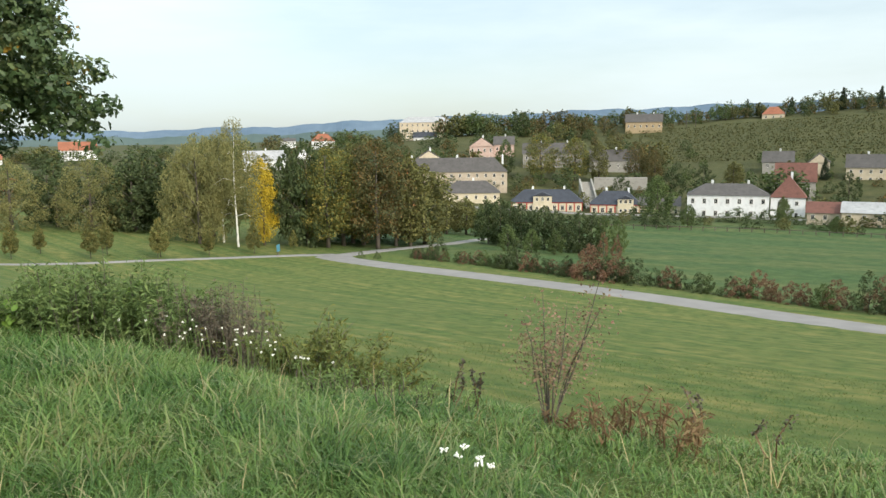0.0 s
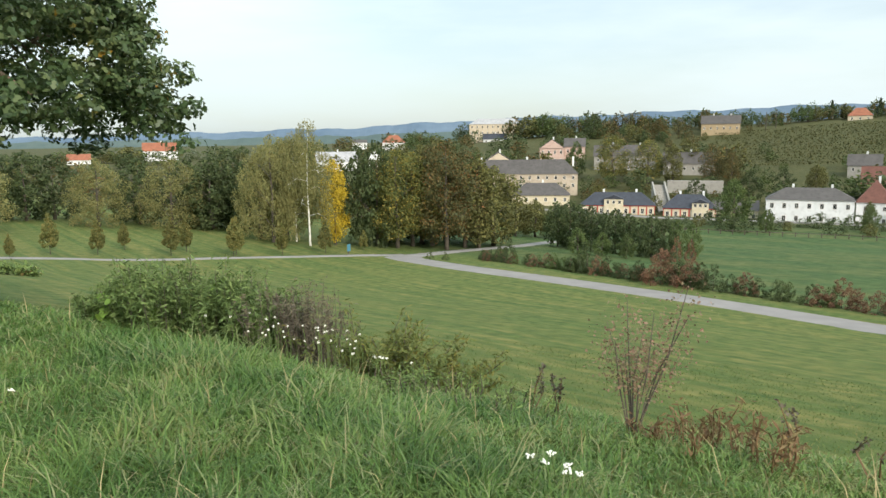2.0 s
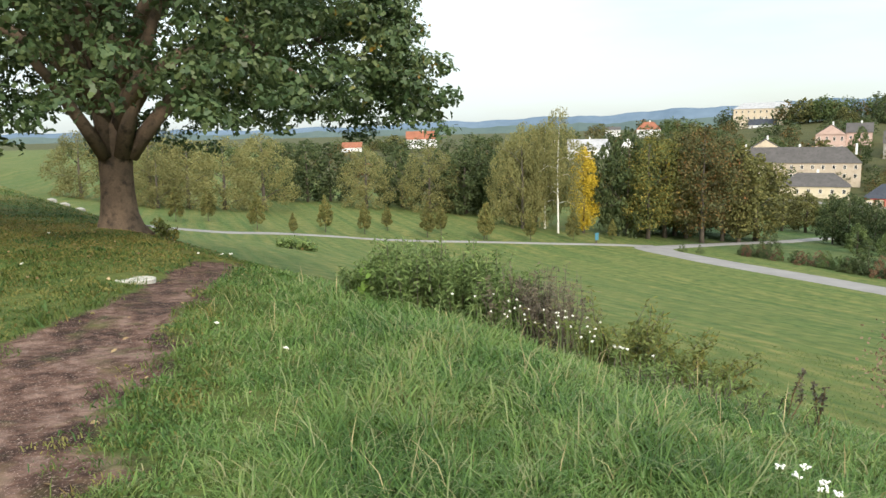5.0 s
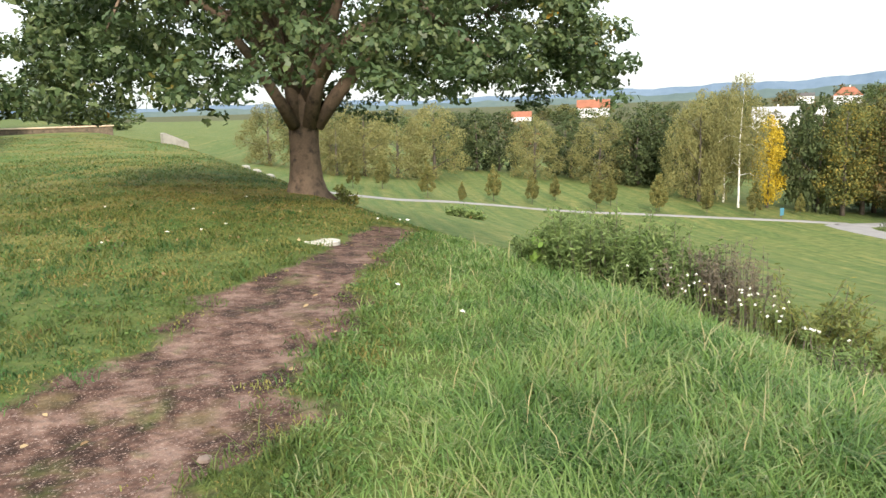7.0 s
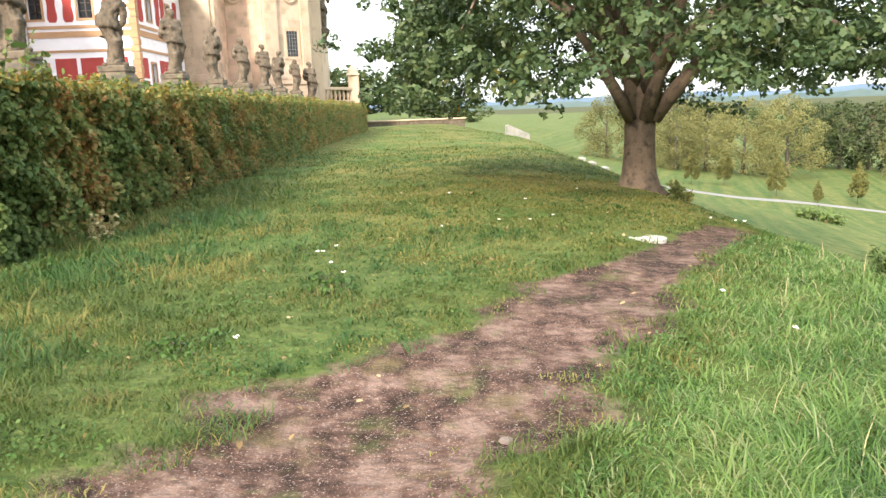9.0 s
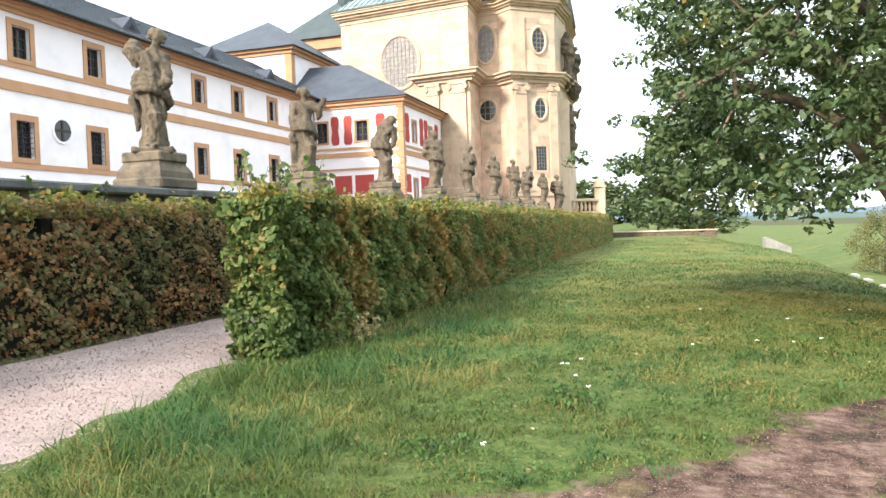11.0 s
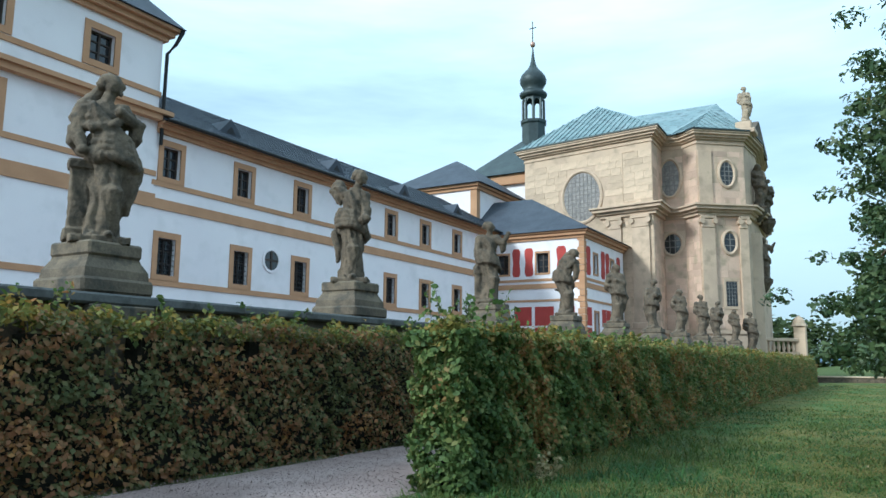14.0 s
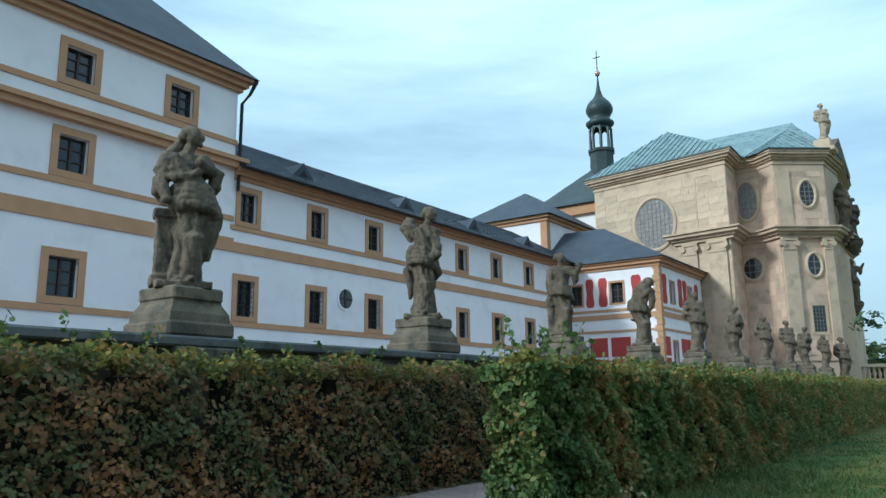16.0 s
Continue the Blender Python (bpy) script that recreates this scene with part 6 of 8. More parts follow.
keep = (np.hypot((x - 1.6) / 4.2, (y - 13.0) / 5.0) + 0.25 * rng.normal(size=len(x)) < 1) & (path_mask(x, y) < 0.2)
x, y, r = x[keep], y[keep], r[keep]
blades("yellowed_lawn", x, y, 0.02 + 0.05 * rng.random(len(x)), 0.005 + 0.0011 * r, 0.9 + 1.2 * rng.random(len(x)), rng, M["drylawn"], "yellowed short grass under the oak")
x, y, r = polar(46000, 20, 66, -16, 16, 1.0, rng)
keep = (x > -4.4) & (x * 0.9962 + y * 0.0872 - 0.12 * np.clip(y - 16, 0, 30) < 8.5)
x, y, r = x[keep], y[keep], r[keep]
near_dry = np.clip(1.35 - np.hypot((x - 2.0) / 6, (y - 19.0) / 14), 0, 1) * 0.8 + 0.25
dry = rng.random(len(x)) < near_dry + 0.2 * (patches(x, y, 0.7, 0.9) > 0.3)
for pick, mt_, lb, nm in ((~dry, M["lawn"], "short green grass of the far lawn", "far_lawn_grass"), (dry, M["drylawn"], "yellowed grass of the far lawn", "far_dry_grass")):
    blades(nm, x[pick], y[pick], 0.03 + 0.045 * rng.random(pick.sum()), 0.011 + 0.0009 * r[pick], 0.9 + 1.1 * rng.random(pick.sum()), rng, mt_, lb)
x, y, r = polar(60000, 2.2, 13, -40, 30, 1.0, rng)
pm = path_mask(x, y)
keep = (pm > 0.15) & (pm < 0.98) & (patches(x, y, 4.3, 1.1) + 0.5 * patches(x, y, 9.0, 0.3) + 0.3 * (0.6 - pm) + 0.25 * rng.normal(size=len(x)) > 0.62)
x, y, r = x[keep], y[keep], r[keep]
blades("path_tufts", x, y, 0.012 + 0.035 * rng.random(len(x)), 0.004 + 0.001 * r, 0.6 + 1.2 * rng.random(len(x)), rng, M["drylawn"], "low brownish tufts creeping over the footpath")
x, y, r = polar(60000, 5.5, 30, 22, 105, 0.8, rng)
s_ = x * 0.9962 + y * 0.0872 - 0.1 * np.clip(y - 2, 0, 14)
keep = (s_ > 6.2) & (patches(x, y, 0.9, 0.2) + 0.8 * rng.normal(size=len(x)) > -0.2)
x, y, r = x[keep], y[keep], r[keep]
M["meadow"] = leaf_mat("mown_meadow_blades", [(0.0, (0.06, 0.10, 0.03)), (0.5, (0.11, 0.16, 0.045)), (0.85, (0.18, 0.20, 0.065)), (1.0, (0.27, 0.22, 0.09))], 0.4, 0.6, 0, 0.6)
blades("meadow_grass", x, y, 0.03 + 0.06 * rng.random(len(x)), 0.006 + 0.0010 * r, 0.5 + 1.0 * rng.random(len(x)), rng, M["meadow"], "short mown grass of the slope below the bank")
x, y, r = polar(26000, 0.3, 8, 62, 300, 1.3, rng)
keep = (path_mask(x, y) < 0.3) & (x > gravel_edge(y) + 0.05)
x, y, r = x[keep], y[keep], r[keep]
blades("bank_grass", x, y, 0.05 + 0.08 * rng.random(len(x)), 0.006 + 0.001 * r, 0.5 + 1.0 * rng.random(len(x)), rng, M["lawn"], "short green grass on the top of the bank")
# broad-leaved weeds and clover matted into the lawn
M["clover"] = leaf_mat("clover_and_plantain_leaves", [(0.0, (0.037, 0.086, 0.021)), (0.5, (0.069, 0.138, 0.032)), (0.88, (0.118, 0.183, 0.050)), (0.95, (0.178, 0.138, 0.045)), (1.0, (0.219, 0.105, 0.041))], 0.35, 0.5, 0, 1.8, 0.4)
x, y, r = polar(90000, 1.8, 13, -62, 40, 0.9, rng)
lush = patches(x, y, 2.3, 0.7) + 0.6 * patches(x, y, 5.1, 1.7) + 0.35 * rng.normal(size=len(x))
keep = (lush > 0.55) & (path_mask(x, y) < 0.3 + 0.25 * rng.random(len(x))) & (x > gravel_edge(y) + 0.05) & (np.hypot(x - 2.66, y - 8.9) > 0.45) & (x < path_centre(y) + 1.6)
x, y, r, lush = x[keep], y[keep], r[keep], lush[keep]
v, f = leaves_at(np.stack([x, y, ground_z(x, y) + 0.02 + 0.05 * np.clip(lush, 0, 1.2) * rng.random(len(x))], 1), np.array([0, 0, 0.9]) + 0.6 * rng.normal(size=(len(x), 3)), 0.022, rng)
tagged(quads_obj("lawn_weeds", v, 6, f, M["clover"]), "matted clover and broad-leaved weeds in the lawn", "weeds", kind="stuff")
# loose grains of the gravel walk
M["grain"] = mat("gravel_grains", (0.29, 0.22, 0.20), (0.19, 0.145, 0.13), 6, 0.95, 0.0, 40, islands=True, objvar=0.45)
x, y = -8.3 + 4.2 * rng.random(46000), 1.5 + 14.5 * rng.random(46000) ** 1.3
keep = (x < gravel_edge(np.minimum(y, 7.9)) - 0.05) & ((y < 8) | (x < -5.3))
x, y = x[keep], y[keep]
v, f = leaves_at(np.stack([x, y, ground_z(x, y) + 0.034], 1), np.array([0, 0, 1.0]) + 0.35 * rng.normal(size=(len(x), 3)), 0.020, rng, 4)
tagged(quads_obj("gravel_grains", v, 4, f, M["grain"]), "loose pinkish gravel grains on the walk", "gravel", kind="stuff")
# a few seed heads and straw stalks
x, y, r = polar(520, 2.2, 9, 15, 100, 1.2, rng)
keep = (x > 1.6) & (path_mask(x, y) < 0.1) & (x * 0.9962 + y * 0.0872 < 5)
x, y, r = x[keep], y[keep], r[keep]
M["straw"] = leaf_mat("dry_straw", [(0.0, (0.30, 0.24, 0.12)), (1.0, (0.48, 0.40, 0.22))], 0.2, 0.7, 0)
blades("straw_stalks", x, y, 0.22 + 0.16 * rng.random(len(x)), 0.003 + 0.0005 * r, 0.3 + 0.6 * rng.random(len(x)), rng, M["straw"], "dry straw-coloured grass stalks")
# leaves and tufts creeping over the path, fallen leaves and pebbles
M["fallen"] = leaf_mat("fallen_leaves", [(0.0, (0.14, 0.08, 0.04)), (0.6, (0.26, 0.17, 0.08)), (0.9, (0.40, 0.30, 0.17)), (1.0, (0.55, 0.48, 0.36))], 0.1, 0.7, 0)
x, y, r = polar(2200, 2.4, 24, -30, 34, 0.9, rng)
keep = (np.abs(x - 4.0) < 7) & (x > -4.2) & ((rng.random(len(x)) < 0.15) | (np.hypot(x - 3.4, y - 13.5) < 5))
x, y = x[keep], y[keep]
v, f = leaves_at(np.stack([x, y, ground_z(x, y) - 0.03 + 0.06 * (path_mask(x, y) < 0.2)], 1), np.array([0, 0, 1.0]) + 0.3 * rng.normal(size=(len(x), 3)), 0.036, rng)
tagged(quads_obj("fallen_leaves", v, 6, f, M["fallen"]), "scattered dry fallen oak leaves on grass and path", "leaves", kind="stuff")
M["pebble"] = mat("path_pebbles", (0.20, 0.150, 0.125), (0.13, 0.095, 0.08), 8, 0.9, 0.2, 40, islands=True, objvar=0.35)
x, y, r = polar(2600, 2.6, 11, -40, 28, 1.0, rng)
keep = path_mask(x, y) > 0.35
x, y = x[keep], y[keep]
V, F = [], []
for a, b in zip(x, y):
    s = 0.002 + 0.006 * rng.random() ** 3
    z = ground_at(a, b) - 0.05
    i = len(V)
    t0 = rng.random() * 6.3
    for zz, rr in ((0.0, 1.0), (0.6, 0.8)):
        for k in range(5):
            g2 = rr * s * (0.8 + 0.4 * rng.random())
            V.append((a + g2 * math.cos(t0 + k * 1.257), b + g2 * math.sin(t0 + k * 1.257), z + zz * s))
    F += [(i + k, i + (k + 1) % 5, i + 5 + (k + 1) % 5, i + 5 + k) for k in range(5)] + [(i + 5, i + 6, i + 7, i + 8, i + 9)]
tagged(mesh_obj("pebbles", V, F, M["pebble"]), "small pale pebbles in the trodden soil", "pebbles", kind="stuff")

# ---------------------------------------------------------------- shrubs and weeds by the bank


def stem_plant(name, x, y, count, h, spread, leafmat, leaf, stemmat, label, category, seed, per=26, lean=0.25, group="", start=0.15, droop=0.25, shape=6, fluff=0.55):
    """A bush of many leafy stems that rise from one root patch: each stem is a part, its leaves are joined."""
    rng = np.random.default_rng(seed)
    z = ground_at(x, y)
    t = thing(name, x, y, z, label, category, group)
    P, N = [], []
    for k in range(count):
        a = rng.random() * 6.283
        q = rng.random() ** 0.5
        b0 = Vector((q * spread[0] * math.cos(a), q * spread[1] * math.sin(a), 0))
        b0.z = ground_at(x + b0.x, y + b0.y) - z - 0.03
        hh = h * (0.6 + 0.45 * rng.random()) * (1 - 0.35 * q * q)
        tip = b0 + Vector((lean * hh * (math.cos(a) * q + 0.5 * rng.normal()), lean * hh * (math.sin(a) * q + 0.5 * rng.normal()), hh))
        mid = b0.lerp(tip, 0.5) + Vector((0.03 * rng.normal(), 0.03 * rng.normal(), 0.03))
        bm = bmesh.new()
        add_tube(bm, [b0, mid, tip], [0.007, 0.005, 0.002], 4)
        part("stem", bm, stemmat, t)
        m = int(per * (0.7 + 0.6 * rng.random()))
        for u in start + (1 - start) * rng.random(m):
            p = b0.lerp(mid, u * 2) if u < 0.5 else mid.lerp(tip, u * 2 - 1)
            o = rng.normal(size=3) * leaf * fluff
            P.append((p.x + o[0], p.y + o[1], p.z + o[2] * 0.6))
            N.append(rng.normal(size=3) * 0.7 + np.array([0, 0, 0.7]))
    v, f = leaves_at(np.array(P), np.array(N), leaf, rng, shape, droop)
    tagged(quads_obj("foliage", v, 4 if shape < 6 else 6, f, leafmat, t), kind="stuff")
    return t


M["bushleaf"] = leaf_mat("dull_green_shrub_leaves", [(0.0, (0.081, 0.124, 0.042)), (0.5, (0.143, 0.209, 0.067)), (0.85, (0.219, 0.295, 0.100)), (0.95, (0.190, 0.143, 0.057)), (1.0, (0.247, 0.228, 0.076))])
M["limeleaf"] = leaf_mat("fresh_green_leaves", [(0.0, (0.10, 0.20, 0.03)), (1.0, (0.24, 0.38, 0.07))])
M["purpleweed"] = leaf_mat("withered_purple_brown_weed", [(0.0, (0.085, 0.082, 0.058)), (0.4, (0.145, 0.125, 0.095)), (0.7, (0.19, 0.145, 0.105)), (1.0, (0.125, 0.160, 0.062))])
M["roseleaf"] = leaf_mat("reddish_rose_leaves", [(0.0, (0.145, 0.128, 0.076)), (0.4, (0.221, 0.162, 0.102)), (0.8, (0.306, 0.170, 0.128)), (1.0, (0.204, 0.212, 0.085))])
M["rust"] = leaf_mat("rusty_dock_leaves", [(0.0, (0.15, 0.09, 0.05)), (0.6, (0.26, 0.16, 0.085)), (1.0, (0.32, 0.27, 0.12))])
M["yellowshrub"] = leaf_mat("olive_shrub_leaves", [(0.0, (0.085, 0.111, 0.034)), (0.6, (0.153, 0.178, 0.051)), (0.9, (0.204, 0.178, 0.043)), (1.0, (0.255, 0.170, 0.043))])
G = "shrubs on the bank"
for k, (bx, by, hh, n_) in enumerate(((4.95, 7.15, 0.50, 30), (5.05, 6.85, 0.80, 42), (4.95, 6.45, 0.84, 44), (5.2, 6.0, 0.90, 44), (5.15, 5.55, 0.82, 38))):
    stem_plant("shrub", bx, by, n_, hh * 1.1, (0.5, 0.45), M["bushleaf"], 0.06, M["bark2"], "dense dull green leafy shrub on the grass bank", "shrub", 80 + k, 150, group=G, droop=-0.15, lean=0.24, shape=5, fluff=0.8)
stem_plant("weed_stalk", 5.1, 6.3, 14, 1.08, (0.5, 0.9), M["bushleaf"], 0.07, M["bark2"], "tall thin leafy stalks above the shrubs", "weed", 92, 20, lean=0.12, shape=5, start=0.45)
stem_plant("shrub", 4.72, 6.75, 5, 0.62, (0.16, 0.16), M["limeleaf"], 0.11, M["bark2"], "fresh light green shoots in a shrub", "shrub", 90, 22)
stem_plant("shrub", 5.3, 5.75, 2, 1.25, (0.05, 0.05), M["limeleaf"], 0.09, M["bark2"], "tall light green shoot above the shrubs", "shrub", 91, 16, start=0.5)
for k, (bx, by, hh) in enumerate(((5.05, 5.05, 0.92), (5.25, 4.7, 0.95), (5.35, 4.95, 1.0))):
    stem_plant("withered_weed", bx, by, 38, hh, (0.34, 0.34), M["purpleweed"], 0.04, M["purpleweed"], "withered purple-brown weed stalks", "weed", 95 + k, 40, shape=5, lean=0.10, group="withered weeds")
for k, (bx, by, hh) in enumerate(((5.35, 4.25, 0.74), (5.5, 3.85, 0.62), (5.6, 3.5, 0.45))):
    stem_plant("shrub", bx, by, 26, hh, (0.32, 0.34), M["yellowshrub"], 0.055, M["bark2"], "olive shrub with arching yellow-edged twigs", "shrub", 100 + k, 80, shape=5, lean=0.75, group=G)
stem_plant("low_weed", 4.7, 2.9, 50, 0.30, (0.5, 0.8), M["bushleaf"], 0.04, M["bark2"], "low leafy weeds in the grass", "weed", 105, 30, shape=5)
stem_plant("rose_bush", 4.55, 1.5, 10, 0.98, (0.03, 0.03), M["roseleaf"], 0.019, M["bark2"], "sparse wild rose bush with reddish small leaves", "shrub", 106, 170, lean=0.32, start=0.42, fluff=4.0)
stem_plant("dock_weed", 4.3, 0.85, 22, 0.40, (0.34, 0.4), M["rust"], 0.05, M["rust"], "rusty brown dried dock plants", "weed", 107, 22, shape=5, lean=0.15)
stem_plant("dock_weed", 4.45, 1.25, 12, 0.32, (0.3, 0.2), M["rust"], 0.045, M["rust"], "rusty brown dried dock plants", "weed", 108, 20, shape=5)
for k, (bx, by, hh) in enumerate(((4.8, 2.35, 0.55), (4.85, 2.15, 0.48), (4.5, 0.55, 0.5), (4.4, 0.15, 0.42))):
    stem_plant("seed_stalk", bx, by, 2, hh, (0.04, 0.04), M["purpleweed"], 0.022, M["rust"], "dark upright seed stalk above the grass", "weed", 110 + k, 44, lean=0.2, group="seed stalks", start=0.4)
bx, by = 27.5, 51.6
stem_plant("shrub", bx, by, 40, 1.0, (1.6, 0.9), M["bushleaf"], 0.22, M["bark2"], "small dark shrub on the slope below the oak", "shrub", 120, 26)
stem_plant("oak_sucker", 5.2, 15.3, 14, 0.46, (0.24, 0.24), M["yellowshrub"], 0.07, M["bark2"], "small brownish sapling beside the oak trunk", "sapling", 121, 24)
stem_plant("dry_weed", -4.2, 9.6, 7, 0.55, (0.15, 0.2), M["straw"], 0.05, M["straw"], "dry straw-coloured weed at the hedge foot", "weed", 122, 26, lean=0.2)
for k, (bx, by) in enumerate(((-0.95, 6.7), (-0.75, 6.4), (-1.6, 4.9), (-1.3, 8.4), (-4.1, 8.0), (0.25, 9.2))):
    stem_plant("leafy_weed", bx, by, 12, 0.13, (0.22, 0.2), M["clover"], 0.035, M["bark2"], "leafy green weed in the lawn", "weed", 130 + k, 12, lean=0.4, group="weeds in the lawn")

M["petal"] = mat("white_petals", (0.80, 0.79, 0.74), (0.72, 0.71, 0.64), 8, 0.8, 0.0, 40)


def yarrow(x, y, h, size, seed):
    """A white flower head of small domed florets on a thin stalk."""
    rng = random.Random(seed)
    z = ground_at(x, y)
    t = thing("white_flower", x, y, z, "white flat-topped wild flower in the grass", "flower", "white wild flowers")
    bm = bmesh.new()
    add_tube(bm, [(0, 0, -0.02), (0.02, 0.01, h * 0.6), (0, 0.02, h)], [0.004, 0.003, 0.003], 4)
    part("stalk", bm, M["bushleaf"], t)
    bm = bmesh.new()
    for k in range(12):
        a, q = rng.random() * 6.28, size * 1.1 * rng.random() ** 0.5
        s = size * rng.uniform(0.2, 0.32)
        cx, cy, cz = q * math.cos(a), 0.02 + q * math.sin(a), h + 0.012 * rng.random()
        add_ring(bm, [[(cx + s * w * math.cos(j * 1.047), cy + s * w * math.sin(j * 1.047), cz + zz) for j in range(6)] for w, zz in ((0.5, 0), (1.0, 0.004), (0.7, 0.008))])
    part("flower_head", bm, M["petal"], t, "white flower head")


rr = random.Random(9)
for x, y in ((3.0, 1.47), (3.08, 1.40), (2.97, 1.38), (2.98, 1.28), (2.90, 1.25), (2.92, 1.19)):
    yarrow(x, y, 0.20, 0.020, rr.random())
for k in range(36):
    yarrow(4.62 + rr.gauss(0, 0.2), 4.25 + rr.gauss(0, 0.42), 0.24 + 0.2 * rr.random(), 0.009, rr.random())
for k in range(8):
    yarrow(4.75 + rr.gauss(0, 0.12), 3.6 + rr.gauss(0, 0.25), 0.22, 0.011, rr.random())
for x, y in ((-1.0, 7.3), (-1.08, 7.45), (-0.9, 7.55), (-0.85, 6.7), (-0.7, 6.35), (0.2, 8.9), (0.9, 9.1), (1.3, 9.2), (1.6, 9.3), (3.9, 9.3), (3.7, 9.6), (4.1, 9.5), (-1.2, 4.66), (2.2, 5.4), (2.35, 4.6), (1.5, 11.2), (0.4, 12.4), (2.6, 12.8)):
    yarrow(x, y, 0.12 + 0.08 * rr.random(), 0.018, rr.random())
st_ = tagged(part("stone", lathe([(0.015, 0), (0.032, 0.006), (0.028, 0.018), (0.01, 0.022)], 7, sx=1.3), M["pebble"]), "pale flat stone on the footpath", "stone")
st_.matrix_world = pose(0.37, 3.37, ground_at(0.37, 3.37) - 0.045, 8, 5, 30)

# ---------------------------------------------------------------- roads and valley trees
fork = (82.0, 57.5)
strip("valley_road", [fork, (79.8, 54.9), (75.8, 44.2), (72.4, 31.8), (69.2, 21.4), (65.3, 10.2), (61.6, 1.3), (59.1, -4.5), (54.0, -18), (48, -34)], [6.0, 5.2, 5.2, 5.1, 4.9, 4.9, 4.9, 4.9, 4.9, 4.9], M["road"], 0.10, "narrow pale asphalt road across the meadow", "road", jag=0.03)
strip("meadow_path", [(84, 58.5), (80.1, 61.6), (70.9, 65.4), (60.9, 69.8), (52, 72.8), (45.5, 73.2), (36, 70.5), (27, 66.3), (19, 61)], [3.2, 1.6, 1.3, 1.3, 1.3, 1.3, 1.3, 1.3, 1.3], M["road"], 0.10, "thin pale path along young trees", "path", jag=0.03)
strip("side_road", [(81.5, 57.5), (96.5, 56.4), (112.9, 55.0), (127.5, 56.0), (138, 52)], [3.6, 2.6, 2.8, 2.8, 2.6], M["road"], 0.12, "pale side road towards the river", "road", jag=0.03)


def tree_model(name, h, crown, leafmat, barkmat, label, seed, leaves, leaf, trunk_r, lowest, droop=0.0, clumps=40, bare=False, category="tree", group="valley trees", puff=1.0):
    """One tree: tapered trunk with limbs, and a crown of leaf clumps; crown gives the radius along the height."""
    rng = np.random.default_rng(seed)
    t = thing(name, 0, 0, -500, label, category, group)
    bm = bmesh.new()
    sway = [Vector((0.015 * h * rng.normal(), 0.015 * h * rng.normal(), 0)) for _ in range(5)]
    axis = [Vector((0, 0, h * u)) + sway[i] * u for i, u in enumerate((-0.02, 0.25, 0.5, 0.75, 0.96))]
    add_tube(bm, axis, [trunk_r * 1.25, trunk_r * 0.8, trunk_r * 0.55, trunk_r * 0.3, trunk_r * 0.08], 8)
    for k in range(9):
        u = lowest + (0.9 - lowest) * k / 9
        a = k * 2.4 + rng.random()
        cr = np.interp(u, [c[0] for c in crown], [c[1] for c in crown]) * 0.85
        b0 = axis[min(int(u * 4), 3)].lerp(axis[min(int(u * 4), 3) + 1], u * 4 % 1)
        e = b0 + Vector((cr * math.cos(a), cr * math.sin(a), cr * 0.7 - droop * cr))
        add_tube(bm, [b0, b0.lerp(e, 0.5) + Vector((0, 0, 0.12 * cr)), e], [trunk_r * 0.35 * (1.1 - u), trunk_r * 0.2 * (1.1 - u), trunk_r * 0.05], 5)
    part("trunk", bm, barkmat, t, smooth=True)
    C_, R_ = [], []
    for k in range(clumps):
        u = lowest + (1 - lowest) * ((k + rng.random()) / clumps)
        cr = np.interp(u, [c[0] for c in crown], [c[1] for c in crown])
        a = k * 2.399 + rng.normal() * 0.4
        q = cr * (0.35 + 0.6 * rng.random() ** 0.6)
        s = puff * max(0.12 * h * (0.55 + 0.5 * rng.random()) * (cr / max(c[1] for c in crown)) ** 0.5, 0.05 * h)
        C_.append((q * math.cos(a), q * math.sin(a), u * h))
        R_.append((s, s, s * (1.5 if droop > 0.3 else 0.85)))
    v, f = leaf_cloud(C_, R_, leaves, leaf, rng, shell=0.45, shape=4, droop=droop)
    tagged(quads_obj("crown", v, 4, f, leafmat, t), kind="stuff")
    return t


